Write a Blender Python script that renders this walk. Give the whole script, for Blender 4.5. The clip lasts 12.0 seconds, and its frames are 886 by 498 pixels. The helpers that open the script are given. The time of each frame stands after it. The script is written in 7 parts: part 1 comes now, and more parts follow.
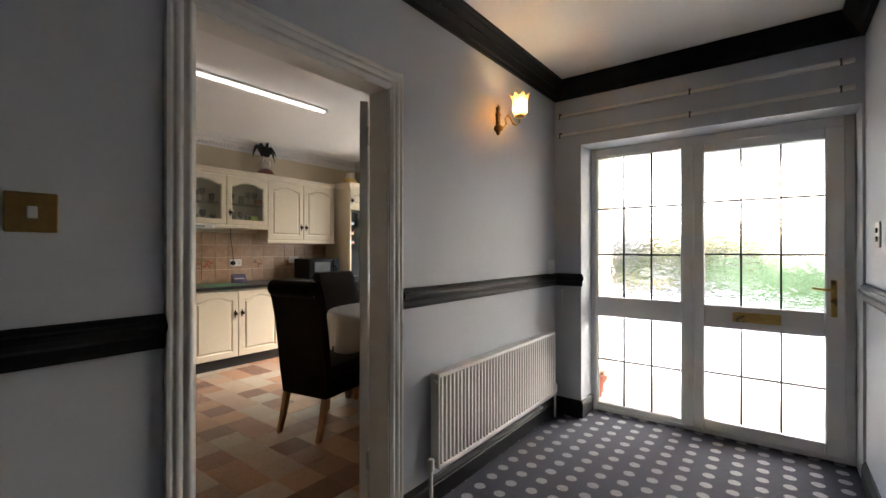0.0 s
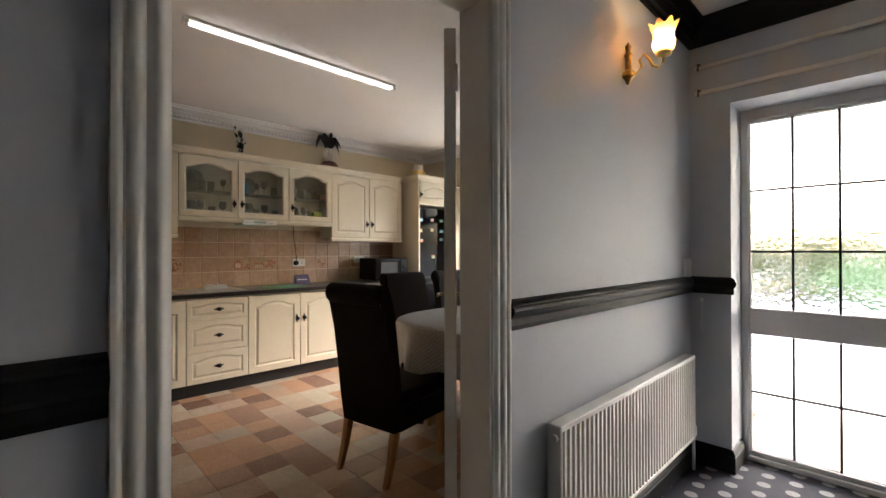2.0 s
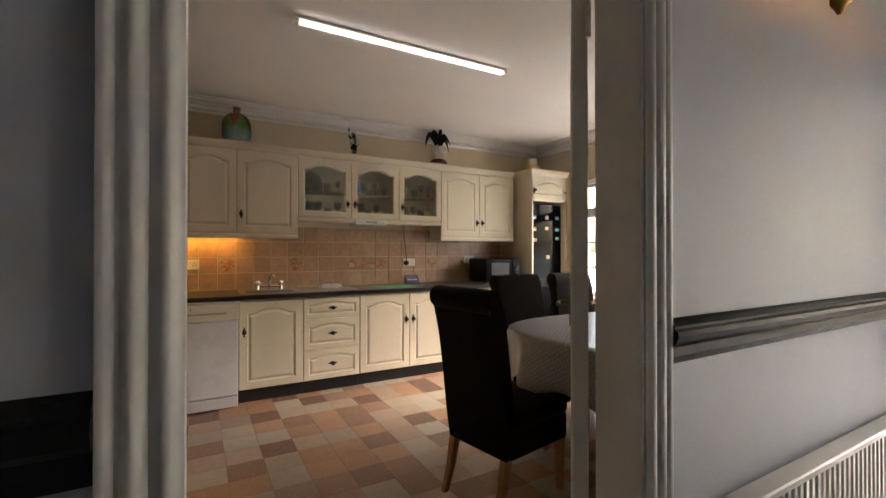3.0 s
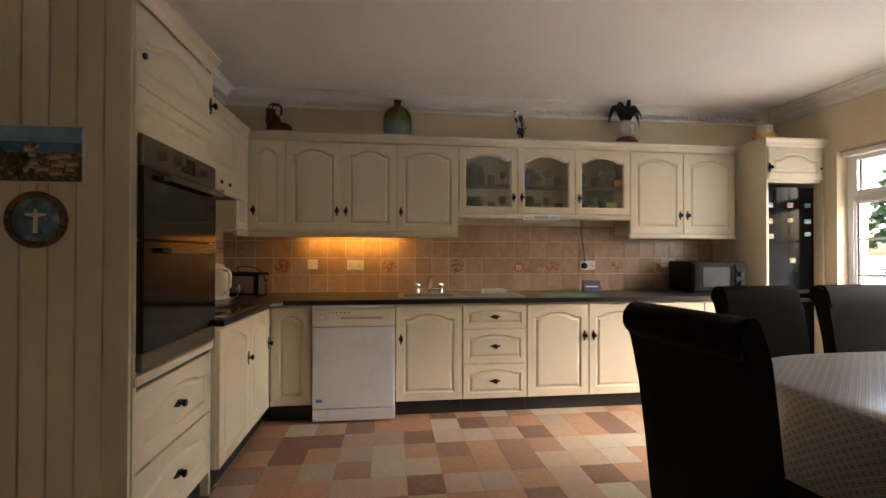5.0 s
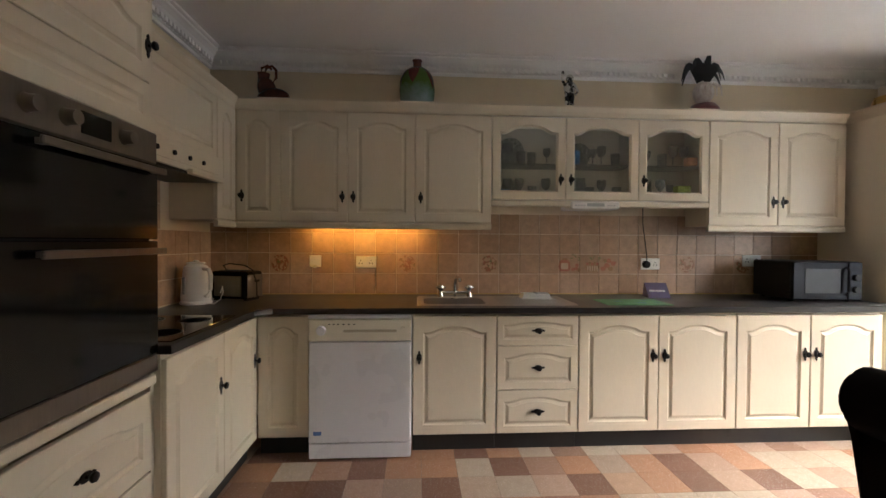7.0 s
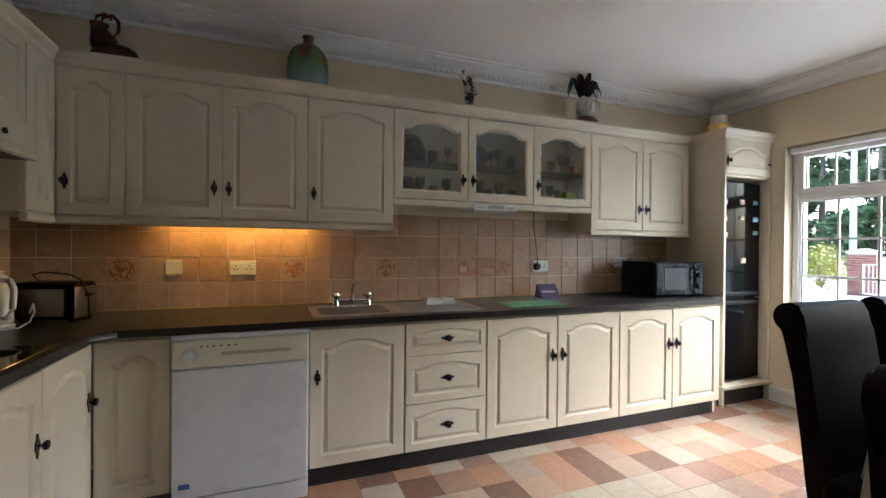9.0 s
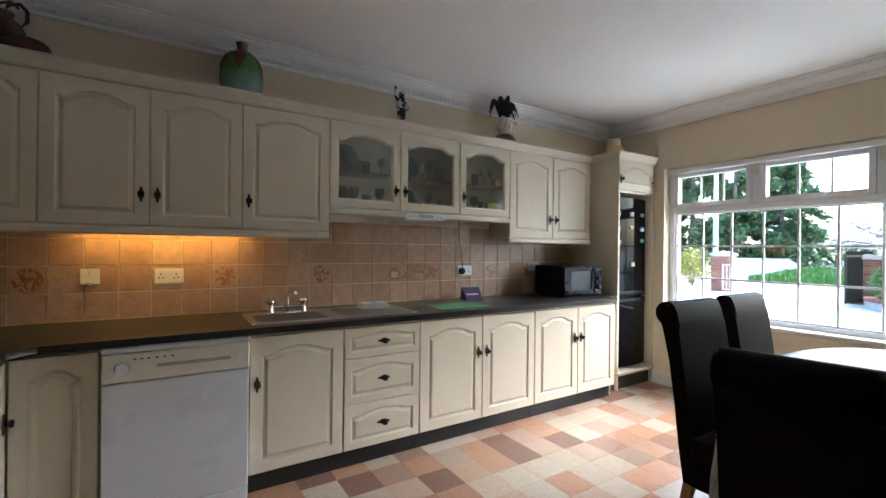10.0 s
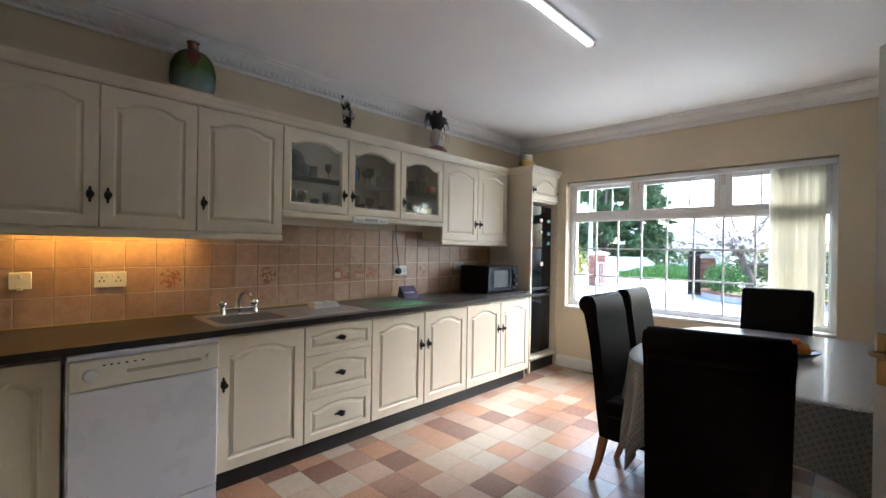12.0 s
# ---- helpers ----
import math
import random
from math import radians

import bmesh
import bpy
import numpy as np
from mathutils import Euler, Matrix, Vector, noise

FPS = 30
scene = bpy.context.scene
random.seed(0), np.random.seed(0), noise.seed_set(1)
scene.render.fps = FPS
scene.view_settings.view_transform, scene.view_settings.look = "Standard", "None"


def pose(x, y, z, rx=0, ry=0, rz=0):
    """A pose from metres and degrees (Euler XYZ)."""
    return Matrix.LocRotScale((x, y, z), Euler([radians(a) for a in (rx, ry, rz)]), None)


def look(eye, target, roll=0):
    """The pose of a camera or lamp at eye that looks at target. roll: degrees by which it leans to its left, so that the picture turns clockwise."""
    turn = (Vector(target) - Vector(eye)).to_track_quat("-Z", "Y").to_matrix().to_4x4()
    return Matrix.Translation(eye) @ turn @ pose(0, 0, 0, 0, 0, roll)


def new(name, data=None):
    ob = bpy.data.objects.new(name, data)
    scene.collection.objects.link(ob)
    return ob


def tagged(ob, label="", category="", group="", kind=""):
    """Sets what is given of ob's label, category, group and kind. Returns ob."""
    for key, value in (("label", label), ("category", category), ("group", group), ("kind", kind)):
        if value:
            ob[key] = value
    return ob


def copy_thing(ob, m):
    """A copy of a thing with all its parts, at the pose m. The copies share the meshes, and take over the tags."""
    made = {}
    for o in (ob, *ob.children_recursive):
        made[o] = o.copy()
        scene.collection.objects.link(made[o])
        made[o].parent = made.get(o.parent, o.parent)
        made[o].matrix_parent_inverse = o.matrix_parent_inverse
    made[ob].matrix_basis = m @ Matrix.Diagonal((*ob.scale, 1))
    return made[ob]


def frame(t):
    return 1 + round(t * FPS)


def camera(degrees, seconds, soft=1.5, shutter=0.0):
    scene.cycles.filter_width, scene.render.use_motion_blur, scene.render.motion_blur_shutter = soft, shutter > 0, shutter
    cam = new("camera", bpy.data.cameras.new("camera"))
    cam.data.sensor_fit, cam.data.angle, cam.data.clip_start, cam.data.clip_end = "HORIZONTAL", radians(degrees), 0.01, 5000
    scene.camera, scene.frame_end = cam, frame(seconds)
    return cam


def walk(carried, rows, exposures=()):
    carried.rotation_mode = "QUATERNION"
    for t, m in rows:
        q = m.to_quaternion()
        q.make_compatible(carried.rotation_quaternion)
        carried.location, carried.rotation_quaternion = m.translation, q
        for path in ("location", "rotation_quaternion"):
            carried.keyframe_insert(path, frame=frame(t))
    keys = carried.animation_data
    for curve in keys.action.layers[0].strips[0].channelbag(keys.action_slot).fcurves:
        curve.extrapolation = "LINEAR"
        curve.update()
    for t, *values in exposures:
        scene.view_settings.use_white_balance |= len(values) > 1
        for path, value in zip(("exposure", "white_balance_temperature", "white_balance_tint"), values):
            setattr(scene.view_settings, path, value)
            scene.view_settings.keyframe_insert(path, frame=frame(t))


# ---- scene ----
cam = camera(91.2, 12.0)
EXPOSURES = [(0.0, 3.25, 6450, 12), (1.5, 3.3, 6450, 12), (2.5, 3.25, 6600, 13), (3.5, 3.2, 6850, 15), (5.5, 3.32, 6750, 15), (6.5, 3.14, 6300, 14), (8.5, 3.12, 5750, 10), (9.5, 3.15, 5350, 8), (12.0, 3.28, 5400, 9)]
PATH = [
    (0, (0.316, -0.002, 1.258), (-0.9, 1.585, 1.263), -0.0),
    (0.5, (0.172, 0.111, 1.256), (-1.045, 1.699, 1.259), 0.0),
    (1, (0.036, 0.216, 1.251), (-1.184, 1.8, 1.257), -0.0),
    (1.5, (-0.108, 0.308, 1.234), (-1.386, 1.847, 1.244), -0.0),
    (2, (-0.235, 0.396, 1.229), (-1.668, 1.791, 1.239), -0.1),
    (2.5, (-0.352, 0.485, 1.229), (-1.942, 1.697, 1.24), -0.0),
    (3, (-0.473, 0.581, 1.225), (-2.212, 1.569, 1.237), 0.0),
    (3.5, (-0.599, 0.656, 1.219), (-2.441, 1.436, 1.231), 0.0),
    (5.5, (-1.22, 0.88, 1.214), (-3.216, 1.016, 1.228), 0.1),
    (6, (-1.391, 0.898, 1.225), (-3.388, 0.993, 1.223), 0.1),
    (6.5, (-1.56, 0.901, 1.264), (-3.558, 0.988, 1.239), 0.3),
    (8.5, (-2.041, 0.785, 1.246), (-3.975, 1.294, 1.229), 0.5),
    (9, (-2.005, 0.706, 1.246), (-3.869, 1.432, 1.237), 0.5),
    (9.5, (-1.945, 0.63, 1.258), (-3.73, 1.531, 1.251), 0.5),
    (10, (-1.892, 0.517, 1.285), (-3.579, 1.591, 1.285), 0.6),
    (10.5, (-1.886, 0.405, 1.301), (-3.485, 1.606, 1.299), 0.6),
    (11, (-1.894, 0.263, 1.304), (-3.405, 1.572, 1.303), 0.7),
    (11.5, (-1.89, 0.153, 1.323), (-3.342, 1.529, 1.313), 0.9),
    (12, (-1.887, 0.062, 1.312), (-3.272, 1.506, 1.309), 0.9),
]
walk(cam, [(t, look(eye, target, roll)) for t, eye, target, roll in PATH], EXPOSURES)

# ---------- world and sun ----------
world = bpy.data.worlds.new("sky")
scene.world = world
world.use_nodes = True
wn = world.node_tree.nodes
sky = wn.new("ShaderNodeTexSky")
sky.sky_type = "NISHITA"
sky.sun_disc = False
sky.sun_elevation, sky.sun_rotation = radians(40), radians(20)
sky.air_density, sky.dust_density = 1.0, 4.0
wn["Background"].inputs["Strength"].default_value = 0.15
world.node_tree.links.new(sky.outputs["Color"], wn["Background"].inputs["Color"])
sun_data = bpy.data.lights.new("sun", "SUN")
sun_data.energy, sun_data.angle, sun_data.color = 1.4, radians(50), (1.0, 0.97, 0.92)
sun_lamp = new("sun", sun_data)
SUN_FROM = Vector((math.sin(radians(20)) * math.cos(radians(40)), math.cos(radians(20)) * math.cos(radians(40)), math.sin(radians(40))))
sun_lamp.matrix_world = look(SUN_FROM * 30, (0, 0, 0))


# ---------- materials ----------
def ramp(nt, fac, stops):
    r = nt.nodes.new("ShaderNodeValToRGB")
    els = r.color_ramp.elements
    els[0].position, els[0].color = stops[0][0], (*stops[0][1], 1)
    els[1].position, els[1].color = stops[-1][0], (*stops[-1][1], 1)
    for p, c in stops[1:-1]:
        e = els.new(p)
        e.color = (*c, 1)
    nt.links.new(fac, r.inputs[0])
    return r.outputs[0]


def noise_node(nt, scale, detail=4.0, rough=0.55, vec=None):
    n = nt.nodes.new("ShaderNodeTexNoise")
    n.inputs["Scale"].default_value, n.inputs["Detail"].default_value = scale, detail
    n.inputs["Roughness"].default_value = rough
    if vec is None:
        vec = nt.nodes.new("ShaderNodeTexCoord").outputs["Object"]
    nt.links.new(vec, n.inputs["Vector"])
    return n.outputs["Fac"]


def maths(nt, op, a, b=None):
    m = nt.nodes.new("ShaderNodeMath")
    m.operation = op
    for k, v in enumerate((a, b)):
        if v is None:
            continue
        if isinstance(v, (int, float)):
            m.inputs[k].default_value = v
        else:
            nt.links.new(v, m.inputs[k])
    return m.outputs[0]


def mixed(nt, fac, a, b, blend="MIX"):
    m = nt.nodes.new("ShaderNodeMix")
    m.data_type, m.blend_type = "RGBA", blend
    for k, v in ((0, fac), (6, a), (7, b)):
        if isinstance(v, (int, float)):
            m.inputs[k].default_value = v
        elif isinstance(v, tuple):
            m.inputs[k].default_value = (*v, 1)
        else:
            nt.links.new(v, m.inputs[k])
    return m.outputs[2]


def shade(c, k):
    return tuple(min(1.0, x * k) for x in c)


def material(name, colour, rough=0.5, metal=0.0, vary=0.12, coarse=3.0, fine=40.0, bump=0.15, depth=0.002, coat=0.0, stretch=None, spec=0.5):
    """A painted, plastic, wooden or metal surface: colour varied at two scales, roughness and relief."""
    m = bpy.data.materials.new(name)
    m.use_nodes = True
    nt = m.node_tree
    b = nt.nodes["Principled BSDF"]
    vec = None
    if stretch:
        mp = nt.nodes.new("ShaderNodeMapping")
        mp.inputs["Scale"].default_value = stretch
        nt.links.new(nt.nodes.new("ShaderNodeTexCoord").outputs["Object"], mp.inputs["Vector"])
        vec = mp.outputs[0]
    big, small = noise_node(nt, coarse, 3, 0.6, vec), noise_node(nt, fine, 5, 0.6, vec)
    mix_f = maths(nt, "ADD", maths(nt, "MULTIPLY", big, 0.6), maths(nt, "MULTIPLY", small, 0.4))
    col = ramp(nt, mix_f, [(0.3, shade(colour, 1 - vary)), (0.7, shade(colour, 1 + vary))])
    nt.links.new(col, b.inputs["Base Color"])
    rr = maths(nt, "ADD", maths(nt, "MULTIPLY", big, 0.08), rough - 0.04)
    nt.links.new(rr, b.inputs["Roughness"])
    b.inputs["Metallic"].default_value = metal
    b.inputs["Coat Weight"].default_value = coat
    b.inputs["Specular IOR Level"].default_value = spec
    if bump:
        bn = nt.nodes.new("ShaderNodeBump")
        bn.inputs["Strength"].default_value, bn.inputs["Distance"].default_value = bump, depth
        nt.links.new(small, bn.inputs["Height"])
        nt.links.new(bn.outputs[0], b.inputs["Normal"])
    return m


def glowing(name, colour, strength):
    m = bpy.data.materials.new(name)
    m.use_nodes = True
    b = m.node_tree.nodes["Principled BSDF"]
    b.inputs["Base Color"].default_value = (0.8, 0.8, 0.8, 1)
    b.inputs["Emission Color"].default_value, b.inputs["Emission Strength"].default_value = (*colour, 1), strength
    return m


def clear_glass(name, tint=(0.93, 0.95, 0.94), gloss=0.02):
    """A thin pane: lets light straight through, with a mirror gloss that grows towards a grazing view."""
    m = bpy.data.materials.new(name)
    m.use_nodes = True
    nt = m.node_tree
    nt.nodes.remove(nt.nodes["Principled BSDF"])
    tr, gl, mx, lw = (nt.nodes.new("ShaderNode" + k) for k in ("BsdfTransparent", "BsdfGlossy", "MixShader", "LayerWeight"))
    tr.inputs["Color"].default_value = (*tint, 1)
    gl.inputs["Roughness"].default_value = gloss
    lw.inputs["Blend"].default_value = 0.5
    sheen = maths(nt, "ADD", maths(nt, "MULTIPLY", maths(nt, "POWER", lw.outputs["Facing"], 5.0), 0.85), 0.04)
    nt.links.new(sheen, mx.inputs[0])
    nt.links.new(tr.outputs[0], mx.inputs[1])
    nt.links.new(gl.outputs[0], mx.inputs[2])
    nt.links.new(mx.outputs[0], nt.nodes["Material Output"].inputs[0])
    return m


def drinking_glass(name, body=0.2, colour=(0.8, 0.82, 0.79)):
    """Thin cut glass: mostly clear, with glints and a little pale body colour."""
    m = clear_glass(name, (0.95, 0.97, 0.96), 0.06)
    nt = m.node_tree
    old = nt.nodes["Material Output"].inputs[0].links[0].from_socket
    df, mx = nt.nodes.new("ShaderNodeBsdfDiffuse"), nt.nodes.new("ShaderNodeMixShader")
    df.inputs["Color"].default_value = (*colour, 1)
    cut = maths(nt, "MULTIPLY", maths(nt, "GREATER_THAN", noise_node(nt, 90, 2, 0.5), 0.5), body * 2)
    nt.links.new(cut, mx.inputs[0])
    nt.links.new(old, mx.inputs[1])
    nt.links.new(df.outputs[0], mx.inputs[2])
    nt.links.new(mx.outputs[0], nt.nodes["Material Output"].inputs[0])
    return m


def patterned_glass(name):
    m = bpy.data.materials.new(name)
    m.use_nodes = True
    nt = m.node_tree
    b = nt.nodes["Principled BSDF"]
    b.inputs["Transmission Weight"].default_value = 1.0
    b.inputs["Roughness"].default_value = 0.12
    b.inputs["IOR"].default_value = 1.25
    b.inputs["Base Color"].default_value = (0.96, 0.97, 0.96, 1)
    n1, n2 = noise_node(nt, 22, 2, 0.5), noise_node(nt, 9, 2, 0.4)
    bn = nt.nodes.new("ShaderNodeBump")
    bn.inputs["Strength"].default_value, bn.inputs["Distance"].default_value = 0.9, 0.01
    nt.links.new(maths(nt, "ADD", n1, n2), bn.inputs["Height"])
    nt.links.new(bn.outputs[0], b.inputs["Normal"])
    return m


def piece_material(name, stops, rough, mottle=14.0, amount=0.35, bump=0.25, coat=0.0, detail=5):
    """Tiles and bricks: each piece takes its own tone, mottled within."""
    m = bpy.data.materials.new(name)
    m.use_nodes = True
    nt = m.node_tree
    b = nt.nodes["Principled BSDF"]
    info = nt.nodes.new("ShaderNodeObjectInfo").outputs["Random"]
    isl = nt.nodes.new("ShaderNodeNewGeometry").outputs["Random Per Island"]
    pick = maths(nt, "FRACT", maths(nt, "ADD", info, isl))
    geo = nt.nodes.new("ShaderNodeNewGeometry").outputs["Position"]
    n1, n2 = noise_node(nt, mottle, detail, 0.65 if detail > 2 else 0.4, geo), noise_node(nt, mottle * 5, 4, 0.6, geo)
    base = ramp(nt, pick, stops)
    tone = ramp(nt, maths(nt, "ADD", maths(nt, "MULTIPLY", n1, 0.7), maths(nt, "MULTIPLY", n2, 0.3)), [(0.3, (1 - amount,) * 3), (0.72, (1.0, 1.0, 1.0))])
    nt.links.new(mixed(nt, 1.0, base, tone, "MULTIPLY"), b.inputs["Base Color"])
    nt.links.new(maths(nt, "ADD", maths(nt, "MULTIPLY", n2, 0.04), rough - 0.02), b.inputs["Roughness"])
    b.inputs["Coat Weight"].default_value = coat
    bn = nt.nodes.new("ShaderNodeBump")
    bn.inputs["Strength"].default_value, bn.inputs["Distance"].default_value = bump, 0.002
    nt.links.new(n2, bn.inputs["Height"])
    nt.links.new(bn.outputs[0], b.inputs["Normal"])
    return m


FT, FX0, FY0 = 0.197, -4.224, 0.141   # the vinyl's printed squares


def carpet_material():
    m = material("spotted_carpet", (0.030, 0.029, 0.044), 0.95, vary=0.35, coarse=30, fine=300, bump=0.6, depth=0.004)
    nt = m.node_tree
    b = nt.nodes["Principled BSDF"]
    sep = nt.nodes.new("ShaderNodeSeparateXYZ")
    nt.links.new(nt.nodes.new("ShaderNodeTexCoord").outputs["Object"], sep.inputs[0])
    pitch_x, pitch_y, radius = 0.1195, 0.1235, 0.033
    u, v = maths(nt, "DIVIDE", sep.outputs[0], pitch_x), maths(nt, "DIVIDE", sep.outputs[1], pitch_y)

    def dots(du, dv):
        a = maths(nt, "SUBTRACT", maths(nt, "FRACT", maths(nt, "ADD", u, du)), 0.5)
        c = maths(nt, "SUBTRACT", maths(nt, "FRACT", maths(nt, "ADD", v, dv)), 0.5)
        a, c = maths(nt, "MULTIPLY", a, pitch_x), maths(nt, "MULTIPLY", c, pitch_y)
        d = maths(nt, "SQRT", maths(nt, "ADD", maths(nt, "MULTIPLY", a, a), maths(nt, "MULTIPLY", c, c)))
        return maths(nt, "LESS_THAN", maths(nt, "ADD", d, maths(nt, "MULTIPLY", noise_node(nt, 60, 2), 0.006)), radius)

    both = dots(0.345, 0.646)
    old = b.inputs["Base Color"].links[0].from_socket
    pale = ramp(nt, noise_node(nt, 260, 3), [(0.35, (0.12, 0.12, 0.13)), (0.65, (0.40, 0.39, 0.39))])
    nt.links.new(mixed(nt, both, old, pale), b.inputs["Base Color"])
    return m


def cloth_material():
    """Oilcloth with an interlaced grey-and-white geometric print."""
    m = material("printed_oilcloth", (0.15, 0.145, 0.145), 0.34, vary=0.14, coarse=4, fine=120, bump=0.12, coat=0.12)
    nt = m.node_tree
    b = nt.nodes["Principled BSDF"]
    sep = nt.nodes.new("ShaderNodeSeparateXYZ")
    nt.links.new(nt.nodes.new("ShaderNodeTexCoord").outputs["UV"], sep.inputs[0])
    u = maths(nt, "ADD", sep.outputs[0], maths(nt, "MULTIPLY", sep.outputs[1], 0.8))
    v = maths(nt, "SUBTRACT", sep.outputs[1], maths(nt, "MULTIPLY", sep.outputs[0], 0.8))

    def lines(w, pitch, off, width):
        f = maths(nt, "ABSOLUTE", maths(nt, "SUBTRACT", maths(nt, "FRACT", maths(nt, "ADD", maths(nt, "DIVIDE", w, pitch), off)), 0.5))
        return maths(nt, "LESS_THAN", f, width)

    g1 = maths(nt, "MAXIMUM", lines(u, 0.031, 0.0, 0.10), lines(v, 0.031, 0.0, 0.10))
    ring_u, ring_v = lines(u, 0.031, 0.5, 0.30), lines(v, 0.031, 0.5, 0.30)
    in_u, in_v = lines(u, 0.031, 0.5, 0.19), lines(v, 0.031, 0.5, 0.19)
    ring = maths(nt, "SUBTRACT", maths(nt, "MULTIPLY", ring_u, ring_v), maths(nt, "MULTIPLY", in_u, in_v))
    patt = maths(nt, "MAXIMUM", g1, ring)
    old = b.inputs["Base Color"].links[0].from_socket
    nt.links.new(mixed(nt, patt, old, (0.40, 0.39, 0.375)), b.inputs["Base Color"])
    return m


def fabric_material(name, colour):
    m = bpy.data.materials.new(name)
    m.use_nodes = True
    nt = m.node_tree
    nt.nodes.remove(nt.nodes["Principled BSDF"])
    df, tl, mx = (nt.nodes.new("ShaderNode" + k) for k in ("BsdfDiffuse", "BsdfTranslucent", "MixShader"))
    mp = nt.nodes.new("ShaderNodeMapping")
    mp.inputs["Scale"].default_value = (60, 60, 3)
    nt.links.new(nt.nodes.new("ShaderNodeTexCoord").outputs["Object"], mp.inputs["Vector"])
    col = ramp(nt, noise_node(nt, 1.0, 4, 0.6, mp.outputs[0]), [(0.3, shade(colour, 0.82)), (0.7, colour)])
    for s in (df, tl):
        nt.links.new(col, s.inputs["Color"])
    mx.inputs[0].default_value = 0.5
    nt.links.new(df.outputs[0], mx.inputs[1])
    nt.links.new(tl.outputs[0], mx.inputs[2])
    nt.links.new(mx.outputs[0], nt.nodes["Material Output"].inputs[0])
    return m


def motif_tile_material():
    """A peach tile with a small printed fruit sprig in its middle."""
    m = piece_material("sprig_tile", [(0.0, (0.54, 0.345, 0.215)), (1.0, (0.60, 0.40, 0.27))], 0.32, 16, 0.3)
    nt = m.node_tree
    b = nt.nodes["Principled BSDF"]
    tc = nt.nodes.new("ShaderNodeTexCoord").outputs["Object"]
    ln = nt.nodes.new("ShaderNodeVectorMath")
    ln.operation = "LENGTH"
    nt.links.new(tc, ln.inputs[0])
    geo = nt.nodes.new("ShaderNodeNewGeometry").outputs["Position"]
    n = noise_node(nt, 42, 3, 0.6, geo)
    mask = maths(nt, "MULTIPLY", maths(nt, "LESS_THAN", ln.outputs[1], 0.062), maths(nt, "GREATER_THAN", n, 0.5))
    spot = ramp(nt, noise_node(nt, 26, 2, 0.5, geo), [(0.35, (0.24, 0.14, 0.05)), (0.5, (0.33, 0.10, 0.05)), (0.65, (0.16, 0.14, 0.05))])
    old = b.inputs["Base Color"].links[0].from_socket
    nt.links.new(mixed(nt, mask, old, spot), b.inputs["Base Color"])
    return m


def patchwork(name, stops, scale, rough=0.5):
    """A printed or glazed surface with soft patches of several colours."""
    m = bpy.data.materials.new(name)
    m.use_nodes = True
    nt = m.node_tree
    b = nt.nodes["Principled BSDF"]
    nt.links.new(ramp(nt, noise_node(nt, scale, 4, 0.6), stops), b.inputs["Base Color"])
    b.inputs["Roughness"].default_value = rough
    return m


def drip_glaze():
    """Green glaze running into pale blue-grey towards the foot."""
    m = patchwork("green_glaze", [(0.3, (0.05, 0.10, 0.02)), (0.7, (0.12, 0.20, 0.05))], 9, 0.2)
    nt = m.node_tree
    b = nt.nodes["Principled BSDF"]
    sep = nt.nodes.new("ShaderNodeSeparateXYZ")
    nt.links.new(nt.nodes.new("ShaderNodeTexCoord").outputs["Object"], sep.inputs[0])
    fac = maths(nt, "ADD", maths(nt, "MULTIPLY", sep.outputs[2], 4.0), maths(nt, "MULTIPLY", noise_node(nt, 14, 4, 0.6), 0.55))
    low = ramp(nt, fac, [(0.42, (0.30, 0.40, 0.43)), (0.62, (0.16, 0.27, 0.22)), (0.80, (0.08, 0.15, 0.03))])
    old = b.inputs["Base Color"].links[0].from_socket
    nt.links.new(mixed(nt, 0.25, low, old), b.inputs["Base Color"])
    return m


HALL_WALL = material("hall_wall_paint", (0.51, 0.535, 0.57), 0.55, vary=0.05, coarse=1.5, fine=90, bump=0.12)
KITCHEN_WALL = material("cream_wall_paint", (0.70, 0.605, 0.44), 0.7, vary=0.05, coarse=1.5, fine=90, bump=0.12)
CEILING = material("ceiling_paint", (0.86, 0.85, 0.84), 0.8, vary=0.04, coarse=1.0, fine=60, bump=0.2)
WHITE_PAINT = material("white_gloss_paint", (0.74, 0.72, 0.68), 0.38, vary=0.06, coarse=4, fine=50, bump=0.08)
PVC = material("white_pvc", (0.80, 0.80, 0.80), 0.35, vary=0.03, bump=0.03)
BLACK_PAINT = material("black_trim_paint", (0.010, 0.010, 0.012), 0.48, vary=0.3, coarse=6, fine=60, bump=0.1, spec=0.14)
CABINET = material("cream_cabinet_paint", (0.70, 0.625, 0.485), 0.42, vary=0.05, coarse=2.5, fine=70, bump=0.06, stretch=(1, 1, 0.25))
CABINET_IN = material("cabinet_lining", (0.86, 0.84, 0.76), 0.6, vary=0.05)
WORKTOP = material("black_laminate", (0.022, 0.021, 0.021), 0.30, vary=0.35, coarse=20, fine=180, bump=0.05)
PLINTH = material("black_plinth", (0.012, 0.012, 0.013), 0.42, vary=0.25, coarse=8, bump=0.05)
IRON = material("black_iron", (0.012, 0.011, 0.010), 0.34, metal=0.6, vary=0.3, fine=120, bump=0.15)
STEEL = material("brushed_steel", (0.56, 0.54, 0.51), 0.30, metal=1.0, vary=0.08, coarse=5, fine=60, bump=0.05, stretch=(1, 1, 14))
